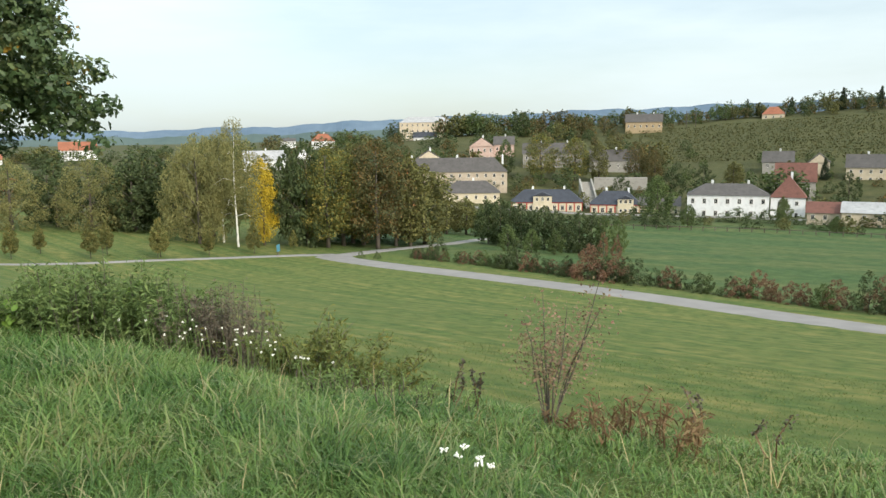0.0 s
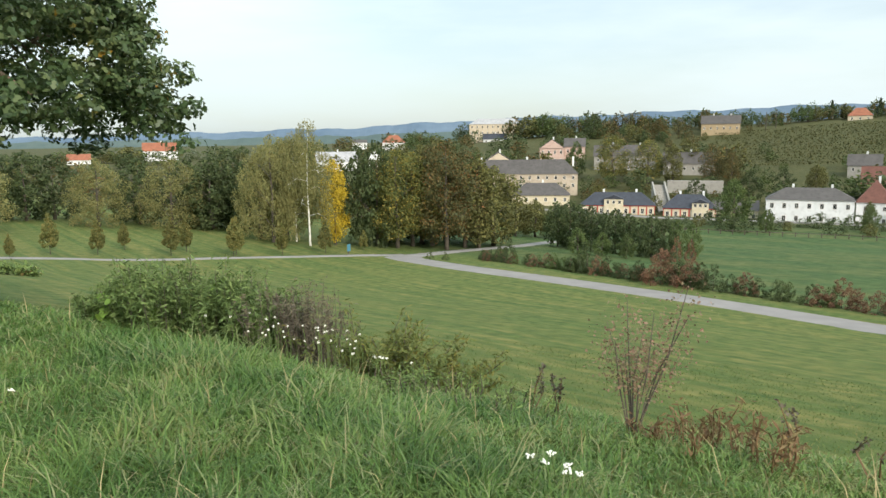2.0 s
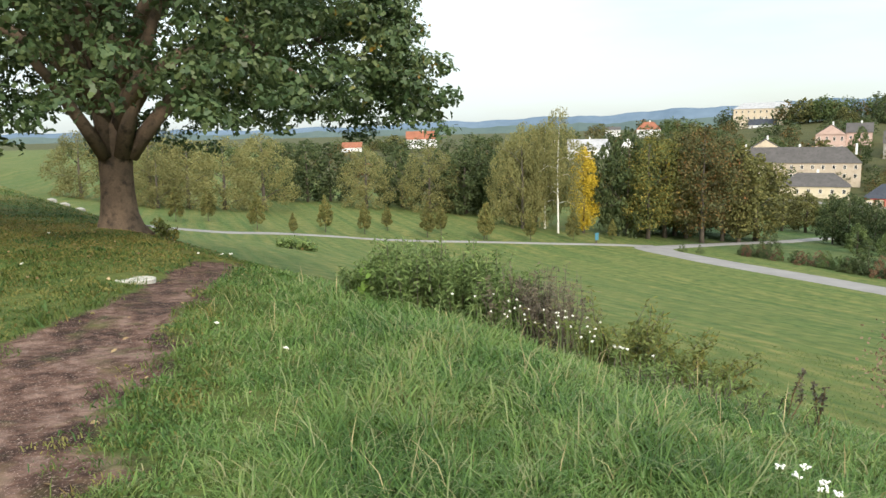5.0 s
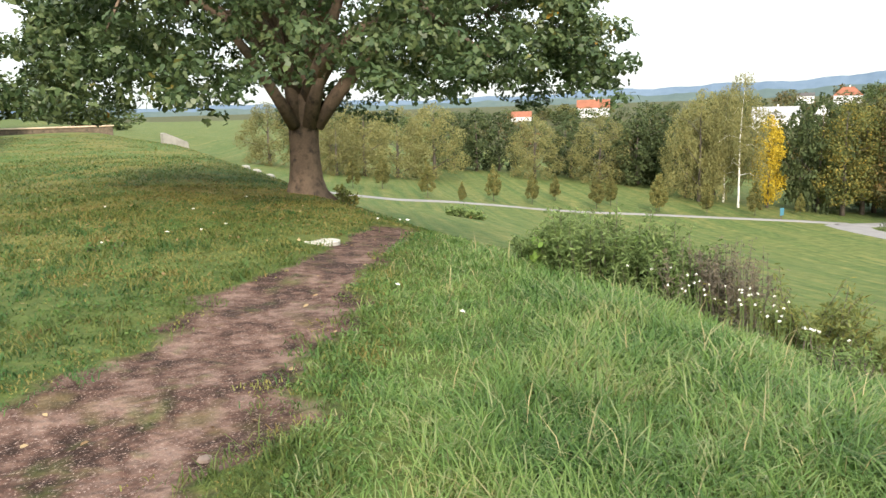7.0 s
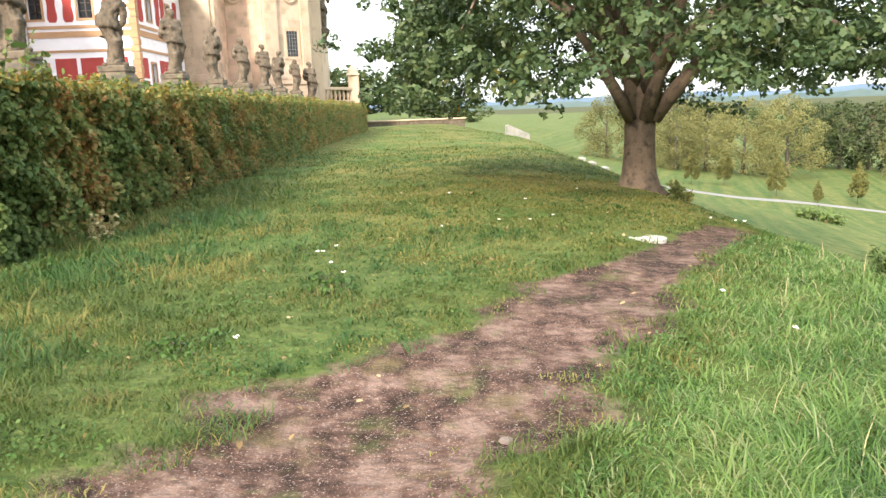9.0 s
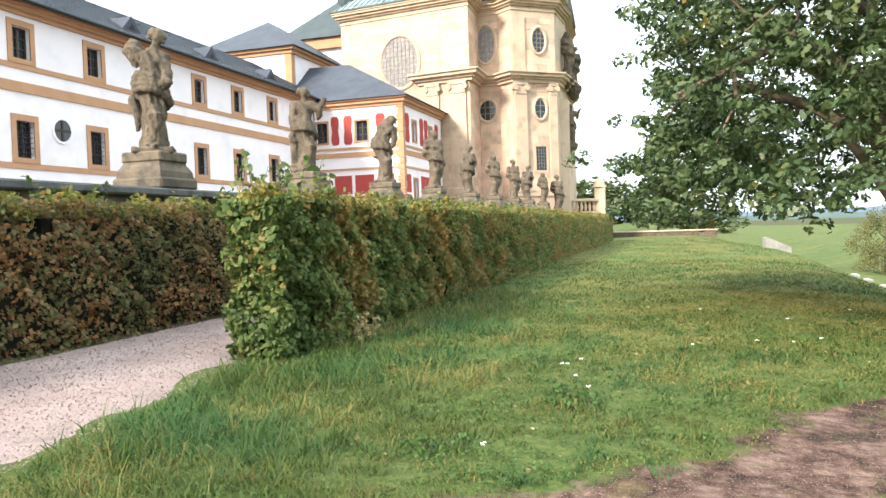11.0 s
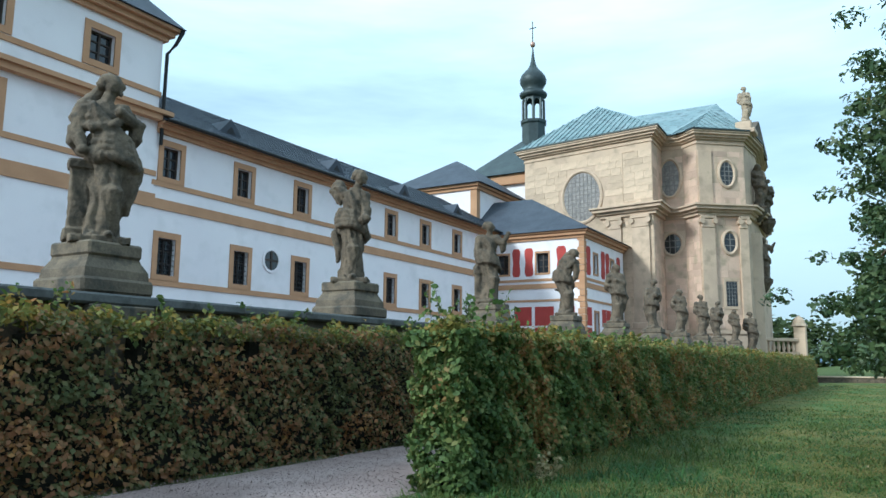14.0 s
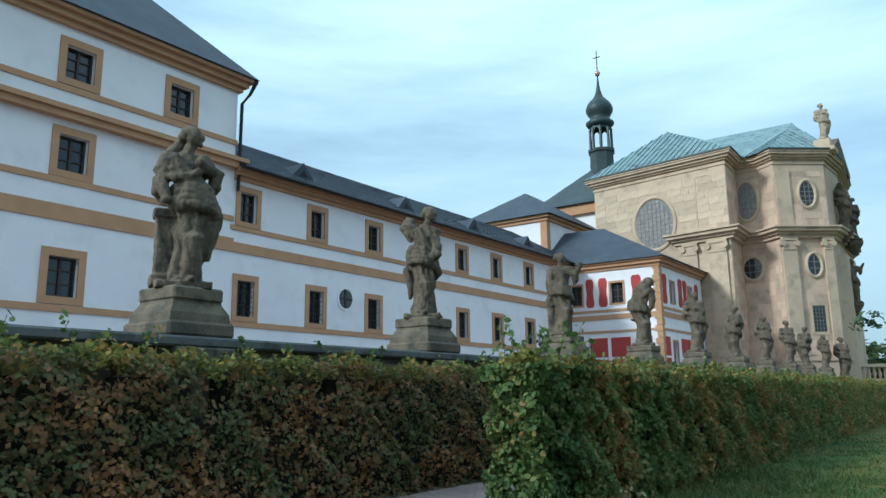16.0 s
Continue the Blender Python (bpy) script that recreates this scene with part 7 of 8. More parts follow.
lm = {}
for n_, st_ in {
    "willow": [(0.0, (0.135, 0.140, 0.055)), (0.5, (0.195, 0.188, 0.072)), (1.0, (0.262, 0.238, 0.092))],
    "dark": [(0.0, (0.035, 0.052, 0.022)), (0.6, (0.065, 0.09, 0.034)), (1.0, (0.12, 0.14, 0.055))],
    "green": [(0.0, (0.045, 0.075, 0.026)), (0.6, (0.09, 0.125, 0.04)), (1.0, (0.15, 0.18, 0.06))],
    "olive": [(0.0, (0.06, 0.065, 0.025)), (0.6, (0.12, 0.12, 0.04)), (1.0, (0.19, 0.17, 0.055))],
    "yellow": [(0.0, (0.30, 0.22, 0.02)), (0.6, (0.50, 0.36, 0.03)), (1.0, (0.62, 0.48, 0.06))],
    "autumn": [(0.0, (0.055, 0.07, 0.030)), (0.55, (0.11, 0.11, 0.042)), (0.8, (0.20, 0.13, 0.046)), (1.0, (0.32, 0.13, 0.05))],
    "gold": [(0.0, (0.05, 0.07, 0.022)), (0.55, (0.12, 0.125, 0.035)), (0.82, (0.22, 0.18, 0.045)), (1.0, (0.42, 0.29, 0.05))],
    "rust": [(0.0, (0.10, 0.062, 0.04)), (0.6, (0.19, 0.10, 0.062)), (1.0, (0.27, 0.15, 0.085))],
    "conifer": [(0.0, (0.015, 0.028, 0.014)), (1.0, (0.045, 0.065, 0.03))],
    "young": [(0.0, (0.085, 0.10, 0.032)), (0.6, (0.155, 0.155, 0.05)), (1.0, (0.25, 0.20, 0.065))],
}.items():
    lm[n_] = leaf_mat(n_ + "_tree_leaves", st_, 0.3, 0.7, 0.18)
round_ = [(0.0, 0.1), (0.12, 0.24), (0.35, 0.40), (0.6, 0.38), (0.85, 0.22), (1.0, 0.05)]
wide = [(0.0, 0.2), (0.1, 0.36), (0.35, 0.48), (0.65, 0.42), (0.88, 0.24), (1.0, 0.06)]
tallc = [(0.0, 0.06), (0.12, 0.17), (0.32, 0.27), (0.6, 0.26), (0.85, 0.16), (1.0, 0.03)]
slim = [(0.0, 0.05), (0.15, 0.14), (0.4, 0.22), (0.7, 0.17), (0.9, 0.09), (1.0, 0.02)]
cone = [(0.0, 0.2), (0.1, 0.22), (0.5, 0.13), (0.85, 0.05), (1.0, 0.01)]
low_ = [(0.0, 0.5), (0.25, 0.55), (0.55, 0.42), (0.85, 0.22), (1.0, 0.06)]


def sc(p, h):
    return [(a, b * h) for a, b in p]


MODEL = {
    "willow": tree_model("willow_tree", 10, sc(wide, 10), lm["willow"], M["bark2"], "pale olive willow with soft rounded crown", 1, 9500, 0.21, 0.26, 0.06, 0.25, 64, puff=1.15),
    "dark": tree_model("tree", 10, sc(wide, 10), lm["dark"], M["bark2"], "dark green broadleaf tree of the riverside wood", 2, 2800, 0.42, 0.22, 0.05, 0, 50),
    "green": tree_model("tree", 10, sc(round_, 10), lm["green"], M["bark2"], "green broadleaf tree with rounded crown", 3, 3800, 0.34, 0.22, 0.10, 0, 46),
    "olive": tree_model("tree", 10, sc(tallc, 10), lm["olive"], M["bark2"], "olive-brown broadleaf tree in early autumn", 4, 4200, 0.30, 0.2, 0.10, 0, 46),
    "autumn": tree_model("tree", 10, sc(tallc, 10), lm["autumn"], M["bark2"], "broadleaf tree turning brown and orange", 5, 7000, 0.21, 0.2, 0.14, 0, 55),
    "gold": tree_model("tree", 10, sc(tallc, 10), lm["gold"], M["bark2"], "broadleaf tree turning golden yellow", 6, 7000, 0.21, 0.2, 0.14, 0, 55),
    "yellow": tree_model("tree", 10, sc(slim, 10), lm["yellow"], M["bark2"], "slender tree with bright yellow leaves", 7, 6500, 0.20, 0.16, 0.08, 0, 44),
    "birch": tree_model("birch_tree", 10, sc(round_, 10), lm["willow"], M["birchbark"], "tall birch with white trunk and drooping twigs", 8, 10000, 0.17, 0.15, 0.26, 0.8, 46, group="birches"),
    "young": tree_model("young_tree", 10, sc([(0.0, 0.0), (0.2, 0.12), (0.36, 0.25), (0.55, 0.22), (0.8, 0.11), (1.0, 0.01)], 10), lm["young"], M["bark2"], "young planted tree with oval crown on thin stem", 9, 2600, 0.42, 0.10, 0.24, 0, 38, group="young trees along the path"),
    "rust": tree_model("shrub", 10, sc(low_, 10), lm["rust"], M["bark2"], "low red-brown shrub beside the road", 10, 2400, 0.40, 0.12, 0.0, 0, 26, puff=1.4, category="shrub", group="roadside shrubs"),
    "bush": tree_model("shrub", 10, sc(low_, 10), lm["green"], M["bark2"], "low green shrub beside the road", 11, 2400, 0.40, 0.12, 0.0, 0, 26, puff=1.4, category="shrub", group="roadside shrubs"),
    "darkbush": tree_model("shrub", 10, sc(low_, 10), lm["dark"], M["bark2"], "dark dense riverside shrub", 12, 2400, 0.40, 0.12, 0.0, 0, 26, puff=1.4, category="shrub", group="riverside shrubs"),
    "conifer": tree_model("conifer", 10, sc(cone, 10), lm["conifer"], M["bark2"], "dark narrow conifer on the ridge", 13, 2500, 0.4, 0.16, 0.04, 0.2, 40),
    "fargreen": tree_model("tree", 10, sc(wide, 10), lm["green"], M["bark2"], "distant green broadleaf tree among the houses", 14, 480, 0.86, 0.2, 0.05, 0, 24, group="distant trees", puff=1.55),
    "farolive": tree_model("tree", 10, sc(round_, 10), lm["olive"], M["bark2"], "distant olive broadleaf tree among the houses", 15, 480, 0.86, 0.2, 0.05, 0, 24, group="distant trees", puff=1.55),
    "farautumn": tree_model("tree", 10, sc(wide, 10), lm["autumn"], M["bark2"], "distant tree in brown autumn leaf", 16, 480, 0.86, 0.2, 0.05, 0, 24, group="distant trees", puff=1.55),
    "fardark": tree_model("tree", 10, sc(wide, 10), lm["dark"], M["bark2"], "distant dark green broadleaf tree", 17, 480, 0.86, 0.2, 0.03, 0, 24, group="distant trees", puff=1.55),
}
used = set()
tr = random.Random(31)


def plant(kind, x, y, h, fat=1.0, z=None):
    """Put a tree of that kind at x, y with its height; the first one is the model itself."""
    z = ground_at(x, y) - 0.15 if z is None else z
    s = h / 10
    rot = Euler((0, 0, tr.uniform(0, 6.28)))
    if kind in used:
        k = MODEL[kind].scale
        return copy_thing(MODEL[kind], Matrix.LocRotScale((x, y, z), rot, (s * fat / k[0], s * fat / k[1], s / k[2])))
    m = Matrix.LocRotScale((x, y, z), rot, (s * fat, s * fat, s))
    used.add(kind)
    MODEL[kind].matrix_basis = m
    return MODEL[kind]


def bearing(a, r):
    return r * math.sin(radians(a)), r * math.cos(radians(a))


def plant_top(kind, heading, r, top, fat=1.0):
    """A tree at a heading and distance whose top stands at that elevation seen from the path."""
    x, y = bearing(heading, r)
    z = ground_at(x, y)
    plant(kind, x, y, max(1.2, 1.55 + r * math.tan(radians(top)) - z), fat)


WOOD = {}


def wood(kind, x, y, h, fat=1.0, z=None):
    """A distant tree that becomes part of one joined wood of its kind."""
    z = ground_at(x, y) - 0.15 if z is None else z
    WOOD.setdefault(kind, []).append((x, y, z, h / 10, fat, tr.uniform(0, 6.28)))


def grow_woods():
    for kind, spots in WOOD.items():
        src = next(o for o in MODEL[kind].children if o.name.startswith("crown")).data
        co = np.empty(len(src.vertices) * 3, np.float32)
        src.vertices.foreach_get("co", co)
        co = co.reshape(-1, 3)
        out = []
        for x, y, z, s, fat, a in spots:
            c, q = math.cos(a), math.sin(a)
            out.append(np.stack([x + s * fat * (co[:, 0] * c - co[:, 1] * q), y + s * fat * (co[:, 0] * q + co[:, 1] * c), z + s * co[:, 2]], 1))
        v = np.concatenate(out)
        tagged(quads_obj("distant_wood", v, 4, np.arange(len(v)).reshape(-1, 4), src.materials[0]), "joined crowns of distant trees between the houses and fields", "woods", kind="stuff")


# TREES
# young trees along the meadow path
for x, y, h in ((26.5, 74.7, 3.6), (31.5, 78.9, 3.9), (34.4, 73.1, 4.1), (38.0, 72.0, 2.4), (45.3, 77.7, 4.6), (51.2, 78.3, 4.1), (56.9, 81.5, 3.7), (58.1, 74.4, 4.8), (61.9, 76.3, 4.4), (65.1, 70.9, 5.0), (64.2, 70.4, 4.9), (70.5, 68.3, 4.3), (76.5, 66.2, 4.6), (84.7, 66.1, 3.0)):
    plant("young", x, y, h * 0.98, 0.85)
# shrubs beyond the road
for k in range(78):
    u = k / 77
    x, y = np.interp(u, [0, 0.3, 0.6, 1], [84, 79, 73.5, 62]), np.interp(u, [0, 0.3, 0.6, 1], [48, 33, 20, -12])
    if math.sin(u * 31) + 0.6 * math.sin(u * 77) < -1.15:
        continue
    tall = 0.55 + 0.9 * tr.random() ** 2 + 0.35 * math.sin(u * 23)
    plant(tr.choice(("rust", "bush", "darkbush", "rust", "darkbush")), x + 2.0 + 1.6 * tr.random(), y + tr.uniform(-0.8, 0.8), max(0.8, tall) * 2.15 * (0.85 + 0.4 * u), tr.uniform(0.75, 1.15))
# kind, heading, distance, elevation of the top, breadth
for a, r, e, fat in ((18.4, 98, -0.86, 1), (20.5, 104, -0.22, 1.1), (23, 112, -0.08, 1.1), (25.8, 118, 0.13, 1.0), (33.4, 128, -0.99, 1), (38.2, 128, -1.11, 1), (45.3, 112, 0.45, 0.62), (46.3, 118, 0.3, 0.6), (44.4, 116, -0.5, 0.6)):
    plant_top("willow", a, r, e, fat)
for a, r, e, fat in ((29, 135, -0.54, 1), (30.7, 138, -0.71, 1), (27.3, 136, -0.62, 1), (36.1, 134, -1.1, 1), (41, 130, -1.1, 1), (42.6, 132, -1.21, 1), (35.7, 140, -1.46, 1), (39.4, 140, -1.26, 1), (40.9, 128, -1.59, 1), (42.2, 132, -1.54, 1), (43.6, 130, -1.37, 1), (40.4, 135, -1.69, 1), (51.9, 114, -0.6, 0.6), (53.1, 113, -0.1, 0.6), (54.6, 126, -0.88, 0.9), (57.3, 128, -1.22, 0.9), (59.9, 128, -1.47, 0.9), (66.9, 128, -4.9, 0.8), (67.8, 126, -4.6, 0.8), (68.6, 124, -5.2, 0.9), (69.4, 122, -5.0, 0.8), (70.3, 119, -5.5, 0.8), (71.2, 117, -5.2, 0.8),):
    plant_top("dark", a, r, e, fat)
for a, r, e, fat in ((72.1, 116, -5.5, 0.85), (73.0, 113, -5.9, 0.8), (73.8, 112, -5.55, 0.8), (74.7, 112, -5.9, 0.8), (92.8, 186, -6.19, 1),):
    plant_top("dark", a, r, e, fat)
for a, r, e, fat in ((48.0, 109, 1.35, 0.55), (47.0, 114, 0.5, 0.6)):
    plant_top("birch", a, r, e, fat)
for a, r, e, fat in ((49.9, 112, -1.35, 0.85),):
    plant_top("yellow", a, r, e, fat)
for a, r, e, fat in ((54.6, 112, -0.6, 1.0), (55.8, 116, -0.8, 1.0), (53.7, 120, -0.9, 1.0)):
    plant_top("gold", a, r, e, fat)
for a, r, e, fat in ((58.4, 113, 0.0, 0.95), (59.8, 118, -0.7, 0.9), (57.3, 118, -0.3, 0.9)):
    plant_top("autumn", a, r, e, fat)
for a, r, e, fat in ((56.5, 120, -0.4, 0.9), (60.9, 118, -1.3, 0.9), (62, 124, -2.01, 1.3), (63.7, 150, -4.52, 1.6), (65.2, 152, -4.54, 1.6),):
    plant_top("olive", a, r, e, fat)
for a, r, e, fat in ((63, 104, -7.18, 0.9), (57.1, 98, -8.27, 0.8), (58.3, 97, -8.64, 0.8),):
    plant_top("darkbush", a, r, e, fat)
for a, r, e, fat in ((66.8, 150, -4.64, 0.9), (75.6, 112, -5.9, 0.7), (76.7, 114, -6.2, 0.8), (68.4, 112, -6.6, 1.1), (70.2, 110, -6.9, 1.0), (72.0, 108, -7.0, 1.0), (79.4, 198, -2.98, 1), (81.6, 190, -5.02, 0.9), (88, 196, -4.5, 0.75), (91.3, 188, -5.57, 1),):
    plant_top("green", a, r, e, fat)
for a, r, e, fat in ((75.6, 106, -7.1, 0.5), (76.6, 108, -7.3, 0.5)):
    plant_top("rust", a, r, e, fat)
for a, r, e, fat in ((66.1, 440, 1.95, 1), (65.3, 445, 1.71, 1), (67.1, 445, 1.81, 1), (78.1, 430, 1.81, 1), (83.3, 430, 2.2, 1), (84.1, 432, 2.33, 1), (84.8, 436, 2.12, 1), (93.1, 440, 2.51, 1), (67.6, 345, -0.81, 1), (56.1, 440, 0.77, 1), (90.7, 282, -2.46, 1),):
    plant_top("fargreen", a, r, e, fat)
for a, r, e, fat in ((69, 430, 1.99, 1), (69.9, 432, 1.93, 1), (77.2, 425, 2.03, 1), (89.8, 440, 2.75, 1), (90.6, 445, 2.79, 1), (91.4, 450, 2.83, 1), (92.2, 450, 2.8, 1), (89.1, 430, 2.18, 1), (59.9, 470, 1.27, 1), (59.5, 465, 0.98, 1),):
    plant_top("fardark", a, r, e, fat)
for a, r, e, fat in ((71, 320, 0.29, 1), (74.3, 400, 1.44, 1), (73.1, 395, 1.09, 1), (78.8, 300, -0.52, 1), (86.8, 428, 1.71, 1), (68, 330, -1.07, 1), (59.5, 440, 0.23, 1), (81.8, 430, 1.68, 1), (61.4, 238, -2.86, 1),):
    plant_top("farautumn", a, r, e, fat)
for a, r, e, fat in ((73.5, 315, -0.04, 1), (72, 400, 1.06, 1), (76.4, 305, -0.33, 1), (79.4, 302, -0.44, 1), (56.5, 430, 0.48, 1), (81.3, 425, 1.54, 1), (62.9, 240, -2.58, 1),):
    plant_top("farolive", a, r, e, fat)
for a, r, e, fat in ((85.3, 440, 2.38, 1), (86, 430, 2.12, 1), (88.1, 430, 2.44, 1), (91.2, 440, 2.95, 1), (93.4, 430, 2.96, 1), (90.4, 280, -1.62, 1),):
    plant_top("conifer", a, r, e, fat)
# large garden trees between the houses
for kind, a, r, e, fat in (("green", 65.7, 428, 1.83, 1.0), ("dark", 69.5, 410, 1.77, 0.9), ("olive", 67.6, 400, 0.85, 1.60), ("gold", 70.9, 284, 0.2, 1.44), ("gold", 73.4, 282, -0.1, 1.28), ("autumn", 74.1, 395, 1.36, 1.60),
                           ("autumn", 75.5, 410, 1.46, 1.44), ("autumn", 77.3, 420, 1.95, 1.28), ("green", 68.2, 292, -0.2, 0.75), ("olive", 75.2, 280, -0.45, 0.96), ("autumn", 77.8, 284, -0.45, 1.12), ("green", 79.5, 206, -3.02, 0.8),
                           ("dark", 81.8, 205, -5.0, 0.55), ("olive", 87.9, 203, -4.3, 0.80), ("green", 91.1, 192, -5.7, 0.7), ("green", 83.9, 425, 2.05, 1.0), ("autumn", 69.9, 250, -2.9, 1.44), ("dark", 72.6, 246, -3.1, 0.8),
                           ("dark", 76.8, 236, -2.9, 0.8), ("olive", 64.8, 204, -4.75, 1.12), ("olive", 62.6, 190, -3.9, 1.12), ("dark", 68.5, 196, -4.8, 0.7), ("autumn", 79.2, 280, -1.05, 1.28), ("dark", 82.6, 262, -2.2, 0.9),
                           ("olive", 84.6, 268, -1.9, 1.44), ("dark", 80.4, 250, -2.4, 0.9), ("dark", 91.9, 250, -2.6, 0.9), ("green", 89.6, 250, -2.7, 0.6), ("autumn", 78.6, 420, 1.2, 1.28), ("autumn", 79.4, 415, 0.6, 0.96)):
    plant_top(kind, a, r, e, fat)
# scattered trees and scrub of the plain and the town's slope
sr = random.Random(77)
for k in range(80):
    a, r = sr.uniform(12, 62), sr.uniform(165, 460)
    x, y = bearing(a, r)
    kind = sr.choice(("fardark", "fardark", "farolive", "fargreen", "farautumn"))
    wood(kind, x, y, sr.uniform(5, 9) if r > 220 else sr.uniform(6, 9), 1.3)
for k in range(44):
    a, r = 54 + k * 1.0, sr.uniform(188, 206) if k > 20 else sr.uniform(165, 200)
    x, y = bearing(a, r)
    wood(sr.choice(("fardark", "fardark", "farolive")), x, y, sr.uniform(2.4, 4.0) if k > 16 else sr.uniform(3, 6), 1.6)
for k in range(70):
    a, r = sr.uniform(14, 64), sr.uniform(370, 480)
    x, y = bearing(a, r)
    wood(sr.choice(("fardark", "fardark", "fargreen", "farolive")), x, y, sr.uniform(5, 9), 1.9)
for a, r, e in ((13.5, 104, 0.5), (18, 104, 0.8)):
    plant_top("willow", a, r, e, 1.1)
# wooded rise behind the church
for k in range(16):
    a = -13 + k * 1.1
    r = 230 + 12 * sr.random()
    x, y = bearing(a, r)
    wood("fardark" if k % 3 else "fargreen", x, y, 1.5 + r * math.tan(radians(np.interp(a, [-13, -5, 1, 5], [3.3, 3.1, 1.6, 0.6]) + 0.25 * sr.random())) - ground_at(x, y), 1.7)

# ---------------------------------------------------------------- the town across the river
TM = {}
HOUSES = []
for n_, a in dict(cream=(0.52, 0.44, 0.33), white=(0.68, 0.69, 0.70), pink=(0.50, 0.36, 0.31), beige=(0.44, 0.37, 0.29), grey=(0.30, 0.285, 0.26), paleyellow=(0.56, 0.49, 0.36), ochrewall=(0.38, 0.29, 0.18)).items():
    TM[n_] = mat(n_ + "_house_render", a, tuple(c * 0.86 for c in a), 0.4, 0.9, 0.1, 3, dark=tuple(c * 0.72 for c in a))
for n_, a in dict(slategrey=(0.088, 0.080, 0.077), darkslate=(0.045, 0.05, 0.065), tile=(0.28, 0.105, 0.06), brownred=(0.15, 0.065, 0.05), palegrey=(0.36, 0.36, 0.37)).items():
    TM[n_] = mat(n_ + "_roof_covering", a, tuple(c * 0.75 for c in a), 0.5, 0.75, 0.3, 2.5, dark=tuple(c * 0.6 for c in a))
wf = bpy.data.meshes.new("window")
b = bmesh.new()
for q in ((-0.5, -0.4, 0, 1), (0.4, 0.5, 0, 1), (-0.4, 0.4, 0, 0.07), (-0.4, 0.4, 0.93, 1), (-0.03, 0.03, 0.07, 0.93)):
    add_box(b, q[0], q[1], -0.08, 0.02, q[2], q[3])
b.to_mesh(wf)
b.free()
wf.materials.append(mat("white_window_frame", (0.70, 0.68, 0.63), (0.6, 0.58, 0.54), 3, 0.6, 0, 20))
wp = bpy.data.meshes.new("pane")
b = box(-0.4, 0.4, -0.04, 0.01, 0.07, 0.93)
b.to_mesh(wp)
b.free()
wp.materials.append(M["glass"])


def house(cx, cy, z, w, depth, wall_h, roof_h, turn, wall, roof, shape, rows, cols, label, chimneys=1, name="house", category="house", gable=None, wsize=(0.9, 1.25), deep=4.0, trims=None):
    """A house whose front lies along local x and looks to local -y; windows in rows and columns, a gabled, hipped or pyramid roof."""
    t = thing(name, cx, cy, z, label, category, "houses of the town", turn=turn)
    HOUSES.append((math.degrees(math.atan2(cx, cy)), math.hypot(cx, cy), z, w, wall_h))
    part("wall", box(-w / 2, w / 2, 0, depth, -deep, wall_h), TM[wall], t)
    o = 0.35
    a, b_, y0, y1, e, r = -w / 2 - o, w / 2 + o, -o, depth + o, wall_h - 0.05, wall_h + roof_h
    if shape == "gable":
        vs = [(a, y0, e), (b_, y0, e), (b_, y1, e), (a, y1, e), (a, depth / 2, r), (b_, depth / 2, r)]
        fs = [(0, 1, 5, 4), (2, 3, 4, 5), (1, 2, 5), (3, 0, 4), (3, 2, 1, 0)]
    elif shape == "hip":
        k = min(depth / 2, w / 2 - 0.3) * 0.9
        vs = [(a, y0, e), (b_, y0, e), (b_, y1, e), (a, y1, e), (a + k, depth / 2, r), (b_ - k, depth / 2, r)]
        fs = [(0, 1, 5, 4), (2, 3, 4, 5), (1, 2, 5), (3, 0, 4), (3, 2, 1, 0)]
    elif shape == "front":
        vs = [(a, y0, e), (b_, y0, e), (b_, y1, e), (a, y1, e), (0, y0, r), (0, y1, r)]
        fs = [(1, 2, 5, 4), (3, 0, 4, 5), (0, 1, 4), (2, 3, 5), (3, 2, 1, 0)]
    else:
        vs = [(a, y0, e), (b_, y0, e), (b_, y1, e), (a, y1, e), (0, depth / 2, r)]
        fs = [(0, 1, 4), (1, 2, 4), (2, 3, 4), (3, 0, 4), (3, 2, 1, 0)]
    rf = mesh_obj("roof", vs, fs, TM[roof], t)
    if shape == "front":
        mesh_obj("gable_wall", [(-w / 2, -0.36, e), (w / 2, -0.36, e), (0, -0.36, r - 0.4), (-w / 2, -0.2, e), (w / 2, -0.2, e), (0, -0.2, r - 0.4)], [(0, 1, 2), (5, 4, 3), (0, 3, 4, 1), (1, 4, 5, 2), (2, 5, 3, 0)], TM[wall], t)
    for k in range(chimneys):
        xx = (k - (chimneys - 1) / 2) * w * 0.45 + 0.6
        part("chimney", box(xx - 0.3, xx + 0.3, depth * 0.55, depth * 0.55 + 0.6, wall_h + roof_h * 0.5, wall_h + roof_h + 0.9), TM["white"], rf)
    part("cornice", box(-w / 2 - 0.12, w / 2 + 0.12, -0.14, 0.01, wall_h - 0.32, wall_h - 0.06), TM[trims or wall], t)
    for j in range(rows):
        zz = wall_h * (j + 0.5) / rows - wsize[1] * 0.5
        for i in range(cols):
            win = new("window", wf)
            win.parent = t
            xx = -w / 2 + w * (i + 0.5) / cols
            win.matrix_basis = Matrix.LocRotScale((xx, 0, zz), None, (wsize[0], 1, wsize[1]))
            p = new("pane", wp)
            p.parent = win
    # two windows on each end wall
    for sx in (-1, 1):
        for i in range(2):
            win = new("window", wf)
            win.parent = t
            win.matrix_basis = Matrix.LocRotScale((sx * w / 2, depth * (0.3 + 0.4 * i), wall_h * 0.5 / rows - wsize[1] * 0.5), Euler((0, 0, radians(90 * sx))), (wsize[0], 1, wsize[1]))
            new("pane", wp).parent = win
